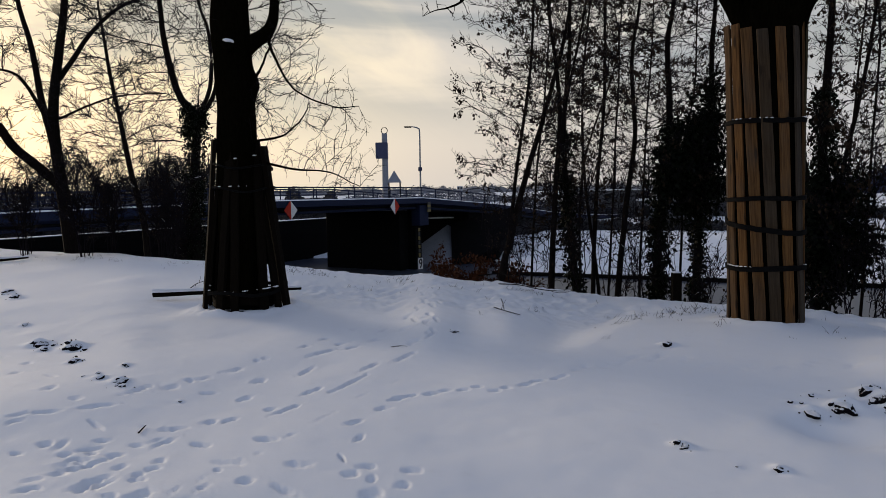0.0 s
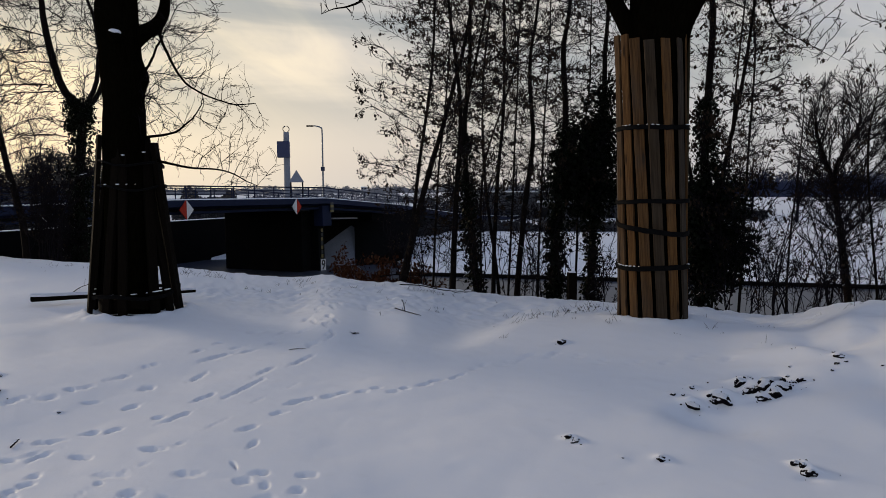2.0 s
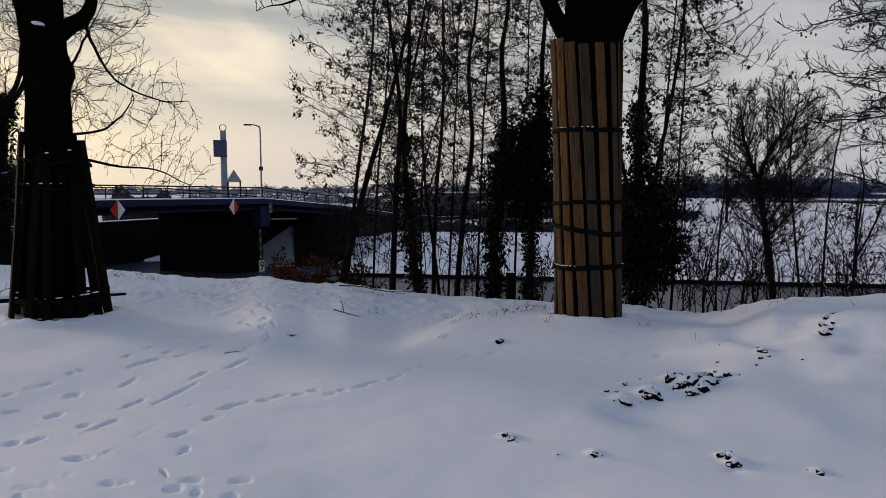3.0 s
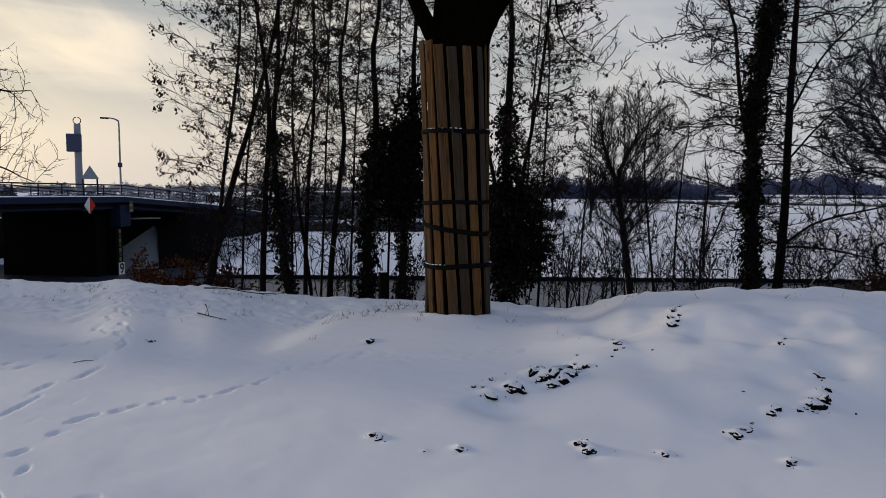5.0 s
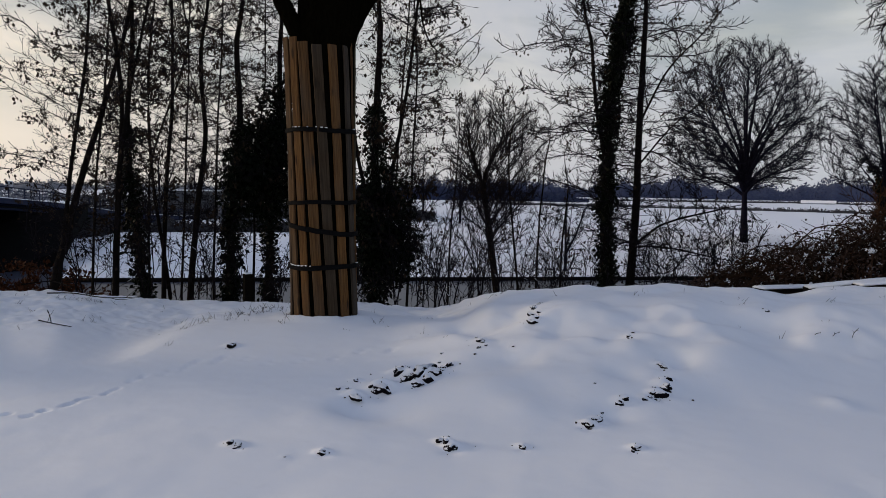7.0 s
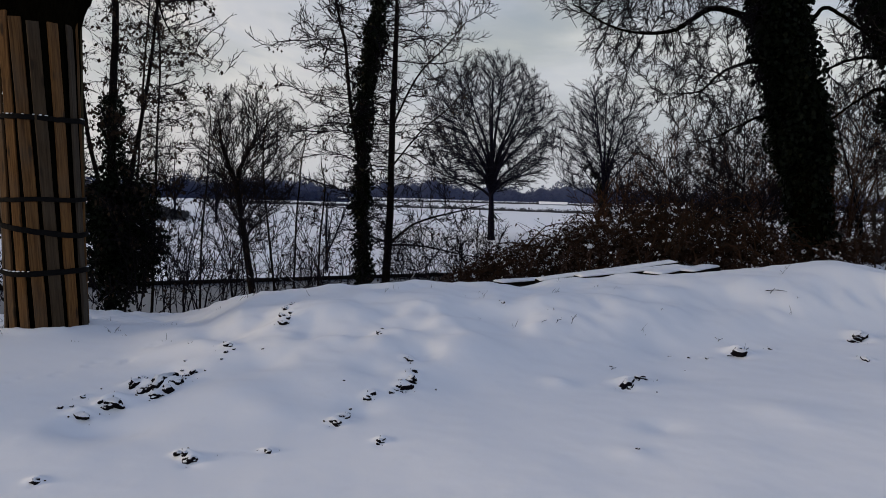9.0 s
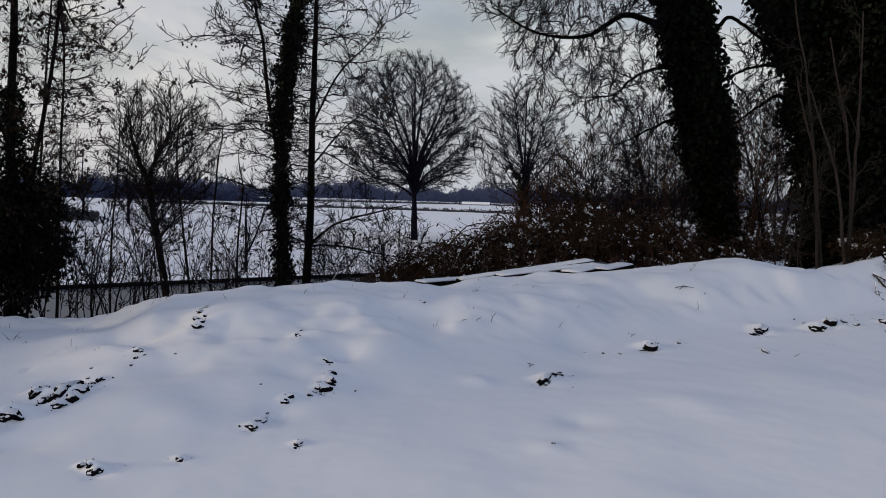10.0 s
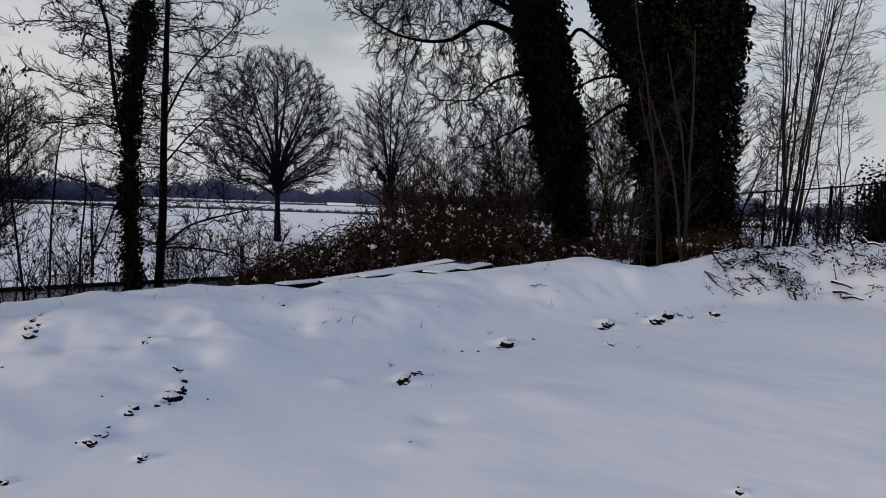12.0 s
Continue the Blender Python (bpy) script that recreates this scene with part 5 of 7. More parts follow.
def knobbly(stem, bumps, sides=18, seed=1):
    """An old trunk: a tube whose rings swell at bumps (height, compass angle, width, depth), with shallow flutes in the bark."""
    line, radii = stem
    k = 90
    s = np.linspace(0, len(line) - 1, k)
    P = np.stack([np.interp(s, np.arange(len(line)), line[:, c]) for c in range(3)], 1)
    R = np.interp(s, np.arange(len(line)), radii)
    a = np.arange(sides) * 2 * np.pi / sides
    A, Z = np.meshgrid(a, P[:, 2])
    f = 1 + 0.035 * np.sin(A * 5 + Z * 0.7 + seed) + 0.03 * waves(A * 0.5 + seed * 9.0, Z, 0.5, 60 + seed) + 0.025 * np.sin(Z * 3.1 + np.cos(A) * 2)
    for z, way, wide, deep in bumps:
        f = f + deep / R[:, None] * np.exp(-((Z - z) / wide) ** 2 - ((np.sin((A - way) / 2) * 2) / 0.9) ** 2)
    V = P[:, None] + (R[:, None] * f)[..., None] * np.stack([np.cos(A), np.sin(A), 0 * A], -1)
    idx = np.arange(k * sides).reshape(k, sides)
    nx = np.roll(idx, -1, axis=1)
    return V.reshape(-1, 3), np.stack([idx[:-1], nx[:-1], nx[1:], idx[1:]], -1).reshape(-1, 4)


def guarded_tree(label, trunk, bumps, limbs, goals, seed, **kw):
    """A big trunk with its first limbs; most of its crown is far overhead."""
    th = grown_tree("tree", label, [trunk, *limbs], goals, seed, bark=BARK_GREEN, **kw)
    for ob in [c for c in th.children if c.name.startswith(("trunk", "stem"))]:
        bpy.data.objects.remove(ob)
    host = part("trunk", mesh_of("trunk", *knobbly(trunk, bumps, seed=seed)), BARK_GREEN, th)
    for line, radii in limbs:
        part("limb", mesh_of("limb", *tubes(line[None], radii[None], 10)), BARK_GREEN, host)
    return th


gt = np.random.default_rng(51)
staked_tree = guarded_tree("old bare tree inside a wooden stake guard", stem_line([(-2.83, 9.90, -0.10), (-2.82, 9.91, 1.70), (-2.79, 9.93, 2.70), (-2.80, 9.93, 3.53), (-2.82, 9.93, 4.40), (-2.78, 9.95, 8.5)], 0.285, 0.235, 0, 0.2, wobble=0.012),
     [(3.08, -0.2, 0.17, 0.075), (3.55, -1.6, 0.14, 0.05), (2.2, 3.0, 0.25, 0.03), (3.9, 3.3, 0.2, 0.03)],
     [stem_line([(-2.70, 9.93, 3.52), (-2.54, 9.95, 3.66), (-2.38, 9.95, 3.76), (-2.27, 9.93, 3.92), (-2.22, 9.93, 4.25), (-2.15, 9.9, 5.6)], 0.125, 0.05, wobble=0.008), stem_line([(-2.30, 9.93, 3.78), (-2.27, 9.8, 3.56), (-2.08, 9.63, 3.20), (-1.85, 9.52, 2.90), (-1.40, 9.45, 2.70), (-1.02, 9.34, 2.69)], 0.026, 0.005),
      stem_line([(-2.62, 9.80, 2.95), (-2.42, 9.74, 3.2), (-2.28, 9.70, 3.5)], 0.018, 0.014), stem_line([(-2.55, 9.70, 2.29), (-2.11, 9.64, 2.36), (-1.86, 9.55, 2.57), (-1.73, 9.44, 2.77)], 0.02, 0.005), stem_line([(-2.58, 9.88, 2.04), (-2.00, 9.73, 1.91), (-1.51, 9.55, 1.86), (-1.04, 9.34, 1.66)], 0.022, 0.005)],
     np.concatenate([globe((-1.75, 9.55, 2.55), (0.85, 0.7, 0.85), 330, gt, 0.1), globe((-1.9, 9.6, 3.7), (0.5, 0.5, 0.6), 130, gt, 0.1), globe((-1.35, 9.4, 1.9), (0.55, 0.4, 0.4), 120, gt, 0.1), globe((-3.4, 9.9, 3.9), (0.5, 0.5, 0.6), 60, gt, 0.1)]), 51, step=0.085, kill=0.13, reach=1.1, lift=-0.05, tip_r=0.0030, twigs=1, twig_len=0.18, fine=1, fine_len=0.10, twig_up=0.0, caught=0.05)
guarded_tree("large tree with its trunk boxed in upright planks", stem_line([(3.68, 8.13, 0.0), (3.66, 8.14, 1.70), (3.68, 8.14, 3.10), (3.72, 8.13, 3.50), (3.77, 8.11, 3.90), (3.85, 8.05, 6.5)], 0.34, 0.37, 0, 0.2, wobble=0.01),
     [(3.75, -0.9, 0.35, 0.09), (3.3, 0.8, 0.3, 0.03)],
     [stem_line([(3.62, 8.02, 3.00), (3.46, 8.06, 3.18), (3.33, 8.11, 3.44), (3.15, 8.17, 3.83), (2.85, 8.30, 4.6)], 0.13, 0.085, wobble=0.006), stem_line([(3.85, 7.98, 3.45), (4.02, 7.88, 3.78), (4.22, 7.77, 4.15), (4.6, 7.5, 5.0)], 0.16, 0.13, wobble=0.006),
      stem_line([(4.35, 7.4, 4.6), (4.22, 6.95, 4.1), (4.25, 6.85, 3.70), (4.29, 6.82, 3.38), (4.38, 6.76, 3.16), (4.56, 6.64, 3.00), (4.79, 6.48, 2.81)], 0.020, 0.0015, wobble=0.01),
      stem_line([(2.7, 8.3, 5.2), (1.6, 7.9, 4.9), (0.43, 7.59, 3.89), (0.26, 7.60, 3.58), (0.10, 7.60, 3.48), (-0.05, 7.60, 3.45), (-0.18, 7.60, 3.39)], 0.03, 0.002, wobble=0.01)],
     np.concatenate([globe((4.55, 6.6, 3.35), (0.40, 0.35, 0.5), 80, gt, 0.1), globe((4.72, 6.5, 3.0), (0.30, 0.25, 0.30), 90, gt, 0.1), globe((0.06, 7.6, 3.47), (0.30, 0.20, 0.11), 90, gt, 0.1), globe((2.6, 8.2, 4.4), (0.6, 0.4, 0.6), 60, gt, 0.1)]), 52, step=0.085, kill=0.15, reach=0.9, lift=-0.02, tip_r=0.0042, twigs=1, twig_len=0.14, fine=1, fine_len=0.08, twig_up=0.1, caught=0.05)

# ---- far field trees ----
def field_tree(label, foot, fork, spread, rise, r_trunk, n_limb, seed, goals, ivy=(), bushes=(), **kw):
    """A tree alone in the field: a short trunk, steep limbs fanning out of it, and a round head of fine twigs."""
    g = np.random.default_rng(seed)
    foot, fork = np.array(foot, float), np.array(fork, float)
    rows_ = [stem_line([foot, (foot + fork) / 2, fork, fork + [0.1, 0.2, rise * 0.35], fork + [-0.1, 0.1, rise * 0.85]], r_trunk, r_trunk * 0.14, 0, 0.4, g=g, wobble=0.06)]
    for i in range(n_limb):
        a = i * 2.39996 + g.normal() * 0.2
        steep = (i + 0.5) / n_limb
        out = spread * (0.92 - 0.50 * steep) * (0.9 + 0.2 * g.random())
        up = rise * (0.13 + 0.74 * steep ** 0.8) * (0.9 + 0.2 * g.random())
        start = fork + [0, 0, (0.4 * steep - 0.1) * rise * 0.22]
        way = np.array([math.cos(a), math.sin(a), 0])
        rows_.append(stem_line([start, start + way * out * 0.20 + [0, 0, up * 0.34], start + way * out * 0.62 + [0, 0, up * 0.66], start + way * out + [0, 0, up]], r_trunk * (0.32 + 0.14 * steep), r_trunk * 0.06, 0, 0, g=g, wobble=0.07))
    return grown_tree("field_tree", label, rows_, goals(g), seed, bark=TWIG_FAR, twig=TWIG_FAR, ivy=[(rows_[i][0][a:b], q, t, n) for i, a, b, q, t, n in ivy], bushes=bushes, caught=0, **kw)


field_tree("large round-crowned bare tree alone in the snowy field", (64.38, 44.29, -3.5), (64.33, 44.36, 1.75), 7.4, 14.5, 0.56, 22, 61,
           lambda g: np.concatenate([globe((64.1, 44.7, 8.9), (7.4, 7.4, 7.6), 2400, g, 0.45), globe((64.1, 44.7, 4.2), (6.6, 6.6, 2.6), 500, g, 0.3)]), step=0.36, kill=0.52, reach=3.2, lift=0.05, tip_r=0.023, twigs=2, twig_len=0.75, fine=2, fine_len=0.45, twig_up=0.1, fan=np.array([64.33, 44.36, 0.5]), twig_angle=26)
field_tree("bare many-stemmed tree with ivy at the field's edge", (56.06, 26.94, -0.6), (56.02, 27.01, 0.8), 4.6, 11.0, 0.34, 12, 62,
           lambda g: globe((55.95, 27.15, 6.2), (4.3, 4.3, 5.6), 1500, g, 0.3, -0.85), ivy=[(0, 2, 17, 0.3, 0.5, 1500), (7, 0, 16, 0.2, 0.4, 700), (9, 0, 16, 0.2, 0.4, 700)], ivy_leaf=0.2, step=0.30, kill=0.46, reach=2.6, lift=0.1, tip_r=0.018, twigs=2, twig_len=0.6, fine=2, fine_len=0.35, twig_up=0.1, fan=np.array([56.02, 27.01, -1.0]), twig_angle=26)

# ---- ivy giants on the mound's end ----
gi = np.random.default_rng(70)
g1 = stem_line([(16.51, 2.97, 0.35), (16.45, 3.26, 2.04), (16.40, 3.51, 3.44), (16.34, 3.83, 4.95), (16.37, 4.13, 6.22)], 0.34, 0.46, 4, 0.3, wobble=0.02)
grown_tree("ivy_tree", "leaning old tree thickly clad in dark ivy", [g1, *(stem_line(p, a, b, wobble=0.09) for p, a, b in (
    ([(16.15, 4.20, 5.35), (15.44, 4.94, 5.58), (14.85, 5.60, 5.10), (14.17, 6.34, 5.07), (13.45, 7.05, 5.55)], 0.085, 0.012), ([(16.20, 3.84, 4.55), (15.62, 4.57, 4.39), (15.15, 5.14, 3.87), (14.64, 5.71, 3.76)], 0.05, 0.01),
    ([(16.37, 3.56, 5.06), (16.49, 3.02, 5.52), (16.60, 2.43, 5.02), (16.68, 1.84, 4.41)], 0.055, 0.02), ([(16.30, 3.60, 3.6), (16.0, 4.3, 3.3), (15.6, 5.0, 2.9), (15.2, 5.6, 2.8)], 0.04, 0.008), ([(16.2, 4.3, 5.8), (15.7, 5.2, 6.2), (15.1, 6.1, 6.1), (14.4, 7.0, 6.4)], 0.08, 0.02)))],
    np.concatenate([globe((14.8, 5.7, 5.2), (1.3, 2.0, 1.2), 420, gi, 0.1), globe((15.3, 5.0, 3.9), (0.8, 1.2, 0.8), 260, gi, 0.1), globe((14.2, 6.8, 5.9), (1.0, 1.3, 0.8), 220, gi, 0.1), globe((15.7, 4.9, 2.9), (0.5, 1.0, 0.6), 100, gi, 0.1), globe((16.6, 2.3, 5.2), (0.5, 0.6, 0.8), 100, gi, 0.1), globe((15.9, 4.6, 6.4), (1.0, 1.2, 0.6), 100, gi, 0.1)]),
    71, step=0.14, kill=0.22, reach=1.6, lift=-0.05, tip_r=0.0085, twigs=3, twig_len=0.36, fine=2, fine_len=0.2, twig_up=0.0, bark=BARK_GREEN, ivy=[(g1[0][:9], 0.34, 0.16, 4500), (g1[0][8:], 0.44, 0.32, 15000)], ivy_leaf=0.12, caught=0.25)
g2 = [stem_line([(17.07, 1.14, 0.40), (17.06, 1.28, 2.11), (17.03, 1.53, 3.49), (16.98, 1.82, 4.87), (16.92, 2.15, 5.76), (16.90, 2.34, 6.26)], 0.34, 0.26, 4, 0.3, wobble=0.02), stem_line([(17.32, 0.25, 0.50), (17.31, 0.40, 2.14), (17.31, 0.46, 3.76), (17.31, 0.36, 5.24), (17.31, 0.40, 6.22)], 0.46, 0.40, 4, 0.3, wobble=0.02),
      stem_line([(17.20, 0.80, 0.45), (17.22, 0.92, 2.10), (17.22, 1.05, 3.60), (17.20, 1.18, 4.90), (17.18, 1.45, 6.20)], 0.36, 0.28, 4, 0.3, wobble=0.02)]
grown_tree("ivy_tree", "huge many-trunked tree thickly clad in dark ivy", [*g2, *(stem_line(p, a, b, wobble=0.07) for p, a, b in (([(17.0, 1.61, 4.16), (16.9, 2.18, 4.54), (16.75, 2.73, 4.48), (16.6, 3.06, 4.30)], 0.05, 0.02), ([(17.0, 1.48, 3.69), (16.9, 2.04, 3.90), (16.75, 2.47, 3.65), (16.6, 2.85, 3.31)], 0.05, 0.018)))],
    np.concatenate([globe((16.8, 2.5, 4.3), (0.5, 0.7, 1.5), 260, gi, 0.1), globe((16.9, 2.0, 2.8), (0.4, 0.5, 0.7), 60, gi, 0.1)]),
    72, step=0.14, kill=0.22, reach=1.6, lift=-0.03, tip_r=0.0085, twigs=3, twig_len=0.36, fine=2, fine_len=0.2, twig_up=0.0, bark=BARK_GREEN, ivy=[(g2[0][0], 0.38, 0.26, 12000), (g2[1][0], 0.58, 0.36, 20000), (g2[2][0], 0.40, 0.24, 9000)], ivy_leaf=0.12, caught=0.2)

# ---- thin saplings standing among the bank trees ----
def sapling(points, seed, r, tall, clusters):
    bank_tree("sapling", "thin leafy sapling among the bank trees", points, seed, r, 0.2, 5.0 if tall else 0.4, goals=210 if tall else 110, reach=((0.2, 0.4), (2.5, 0.85), (5.5, 0.95), (10.0, 0.4)), clusters=clusters, per=4, leaf_size=0.08, group="saplings", caught=0)


for i, p in enumerate(([(1.96, 15.88, -0.51), (2.10, 15.86, 2.01), (2.33, 15.83, 4.20), (2.43, 15.82, 5.64)], [(3.10, 16.21, -0.63), (3.16, 16.19, 2.00), (3.83, 16.05, 4.21), (4.00, 16.01, 5.66)], [(3.83, 16.56, -0.76), (3.95, 16.54, 1.99), (4.06, 16.51, 4.54), (3.94, 16.54, 5.80)], [(4.24, 15.43, -0.67), (4.34, 15.40, 1.71), (4.44, 15.37, 3.74), (4.49, 15.36, 5.48)], [(5.02, 15.19, -0.65), (5.06, 15.18, 1.94), (5.25, 15.11, 3.69), (5.29, 15.10, 5.40)], [(7.35, 12.55, -0.63), (7.43, 12.51, 1.67), (7.51, 12.46, 3.59), (7.44, 12.50, 5.13)], [(7.41, 13.66, -0.79), (7.61, 13.55, 1.67), (7.70, 13.50, 3.72), (7.84, 13.42, 5.60)], [(10.19, 12.43, -0.69), (10.06, 12.53, 0.83), (9.99, 12.59, 2.33), (10.07, 12.53, 3.07)], [(11.76, 13.73, -0.96), (11.78, 13.71, 0.75), (11.86, 13.64, 2.14), (11.95, 13.57, 2.84)], [(12.23, 13.32, -0.93), (12.26, 13.30, 0.48), (12.33, 13.23, 1.59), (12.27, 13.28, 2.15)], [(10.54, 15.88, -1.16), (10.58, 15.85, 0.66), (10.69, 15.78, 2.15), (10.74, 15.75, 3.19)])):
    sapling(p, 460 + i, 0.034, i < 7, 60 if i < 7 else 20)

# ---- plank box round one tree, stake guard round the other ----
WC = [(3.68, 8.13, 0.04), (3.63, 8.16, 3.45)]          # axis of the boxed trunk, foot and top
wx, wy, wz = WC[0][0], WC[0][1], float(ground_z(WC[0][0], WC[0][1]))


def plank_mesh(w, t, h, seed):
    """A board with slightly uneven edges, worn corners and a cup in its face."""
    g = np.random.default_rng(seed)
    rows = 9
    V = []
    for i in range(rows):
        zz = h * i / (rows - 1)
        e = g.normal(size=2) * 0.0022
        c = 0.006
        for x, y in ((-w / 2 + c, -t / 2), (w / 2 - c, -t / 2), (w / 2, -t / 2 + c), (w / 2, t / 2), (-w / 2, t / 2), (-w / 2, -t / 2 + c)):
            V.append((x + e[0], y + e[1], zz))
    Q = [[i * 6 + j, i * 6 + (j + 1) % 6, (i + 1) * 6 + (j + 1) % 6, (i + 1) * 6 + j] for i in range(rows - 1) for j in range(6)]
    n = (rows - 1) * 6
    Q += [[n, n + 1, n + 2, n + 5], [n + 5, n + 2, n + 3, n + 4], [5, 2, 1, 0], [4, 3, 2, 5]]
    return mesh_of("plank", V, Q, smooth=False)


def band(th, name, r, z, h, t, mat, tilt=0.0, tilt_dir=0.0, wob=0.006, seed=1, label=""):
    """A strap round a trunk, sagging a little."""
    g = np.random.default_rng(seed)
    k = 48
    a = np.arange(k) * 2 * np.pi / k
    zz = z + tilt * r * np.cos(a - tilt_dir) + wob * np.sin(a * 3 + seed) + g.normal(size=k) * 0.002
    V = []
    for i in range(k):
        for rr, dz in ((r, -h / 2), (r + t, -h / 2 + 0.004), (r + t, h / 2 - 0.004), (r, h / 2)):
            V.append((rr * math.cos(a[i]), rr * math.sin(a[i]), zz[i] + dz))
    Q = [[i * 4 + j, i * 4 + (j + 1) % 4, ((i + 1) % k) * 4 + (j + 1) % 4, ((i + 1) % k) * 4 + j] for i in range(k) for j in range(4)]
    part(name, mesh_of(name, V, Q, smooth=False), mat, th, label)
    return a, zz


def snow_bits(th, places, size, seed, name="snow_bit"):
    """Little lumps of snow as one mesh."""
    g = np.random.default_rng(seed)
    bm = bmesh.new()
    for p in places:
        s = size * (0.5 + g.random())
        bmesh.ops.create_icosphere(bm, subdivisions=1, radius=1.0, matrix=Matrix.Translation(p) @ Matrix.Diagonal((s * (1 + g.random()), s * (1 + g.random()), s * 0.5, 1)))
    for f in bm.faces:
        f.smooth = True
    part(name, bm, SNOW, th)["kind"] = "stuff"


def plank_box():
    th = thing("trunk_guard", "weathered upright planks strapped round a tree trunk", "tree guard", (wx, wy, wz))
    lean = Vector(WC[1]) - Vector(WC[0])
    th.matrix_world = Matrix.Translation((wx, wy, wz)) @ Vector((0, 0, 1)).rotation_difference(lean).to_matrix().to_4x4()
    g = np.random.default_rng(5)
    n, r = 15, 0.395
    for i in range(n):
        a = 2 * math.pi * (i + g.normal() * 0.04) / n
        w, h = 0.090 + 0.034 * g.random(), 3.24 + 0.22 * g.random()
        ob = part("plank", plank_mesh(w, 0.024, h, 100 + i), PLANK, th)
        ob.matrix_local = pose(0, 0, 0, 0, 0, math.degrees(a) + 90) @ pose(0, -r - 0.006 * g.random(), -0.05 + 0.03 * g.random(), -0.4 + g.normal() * 0.25, -2.0 + g.normal() * 0.5, 0)
    sn = []
    for j, (z, h, tilt) in enumerate(((0.66, 0.060, 0.0), (1.13, 0.060, 0.20), (1.43, 0.050, 0.0), (2.28, 0.055, 0.02))):
        a, zz = band(th, "strap", r + 0.018, z, h, 0.012, STRAP, tilt, 2.1, 0.006, j, "black strap round the planks")
        if j in (0, 3):
            sn += [((r + 0.022) * math.cos(a[i]), (r + 0.022) * math.sin(a[i]), zz[i] + h / 2) for i in range(48) for _ in range(1)]
    sn = [tuple(p) for p in sn]
    pick = [p for p in sn if g.random() < 0.25]
    snow_bits(th, [Vector(p) for p in pick], 0.011, 3, "strap_snow")
    return th


plank_box()


def soil_snow_build(n, pos):
    c = n.noise(pos, 14.0, 5.0, 0.65)
    f = n.noise(pos, 70.0, 4.0, 0.7)
    nz = n.add("ShaderNodeSeparateXYZ", {0: n.add("ShaderNodeNewGeometry").outputs["Normal"]}).outputs[2]
    lying = n.ramp(n.math("ADD", nz, n.math("MULTIPLY", n.math("SUBTRACT", c, 0.5), 1.6)), [(0.56, (0, 0, 0)), (0.68, (1, 1, 1))])
    soil = n.mix(c, (0.0030, 0.0026, 0.0040), (0.010, 0.0085, 0.0105))
    return {"Base Color": n.mix(lying, soil, (0.80, 0.82, 0.86)), "Roughness": 0.95, "Specular IOR Level": 0.05, "relief": (f, 0.9, 0.015)}


SOIL_SNOW = material("snow_dusted_soil", soil_snow_build)

gx, gy, gz = GX + 0.03, GY + 0.15, float(ground_z(GX, GY))


def stake_guard():
    th = thing("stake_guard", "old dark wooden stakes leaning round a tree trunk", "tree guard", (gx, gy, gz))
    g = np.random.default_rng(8)
    n = 12
    for i in range(n):
        a = 2 * math.pi * (i + 0.22 * g.normal()) / n
        w, h = 0.07 + 0.07 * g.random(), 2.2 + 0.45 * g.random()
        lean = math.degrees(math.atan2(0.25 + 0.03 * g.normal(), 2.25))
        ob = part("stake", plank_mesh(w, 0.055, h, 200 + i), POST_WOOD, th)
        ob.matrix_local = pose(0, 0, 0, 0, 0, math.degrees(a) + 90) @ pose(0, -0.545 - 0.07 * g.random(), -0.02 - 0.05 * g.random(), -lean, g.normal() * 1.6, 0)
    for j, (z, r) in enumerate(((0.32, 0.545), (1.72, 0.42), (2.02, 0.40))):
        band(th, "wire_band", r, z, 0.028 if j else 0.05, 0.02, STRAP, 0.05, 1.0 + j, 0.03, 20 + j, "dark band holding the stakes")
    band(th, "inner_board", 0.44, 0.20, 0.16, 0.03, POST_WOOD, 0.02, 0.4, 0.02, 31)
    band(th, "soil_ring", 0.36, 0.01, 0.10, 0.10, SOIL_SNOW, 0.0, 0.0, 0.02, 32, "ring of dark soil under the stakes")
    gb = np.random.default_rng(9)
    snow_bits(th, [Vector((0.54 * math.cos(q), 0.54 * math.sin(q), 0.37 + 0.03 * math.cos(q - 1.0))) for q in gb.random(40) * 6.283], 0.015, 7, "band_snow")
    snow_bits(th, [Vector((0.44 * math.cos(q), 0.44 * math.sin(q), 1.75)) for q in 3.6 + gb.random(5) * 1.6], 0.012, 8, "band_snow")
    snow_bits(th, [Vector((0.02, -0.40, 2.12)), Vector((0.26, -0.33, 2.16))], 0.018, 6)
    return th


stake_guard()


def burl(at):
    """A knot on the old trunk with a cap of snow."""
    host = staked_tree
    for name, mat, r, dz, flat in (("burl", BARK_GREEN, 0.085, 0.0, 0.9), ("snow_cap", SNOW, 0.075, 0.055, 0.45)):
        bm = bmesh.new()
        bmesh.ops.create_icosphere(bm, subdivisions=3, radius=r)
        for v in bm.verts:
            v.co *= 1 + 0.35 * noise.noise(v.co * 12)
            v.co.z = v.co.z * flat + dz
            v.co += Vector(at)
        for f in bm.faces:
            f.smooth = True
        host = part(name, bm, mat, host)


BURL = (-2.79, 9.58, 3.54)
burl(BURL)


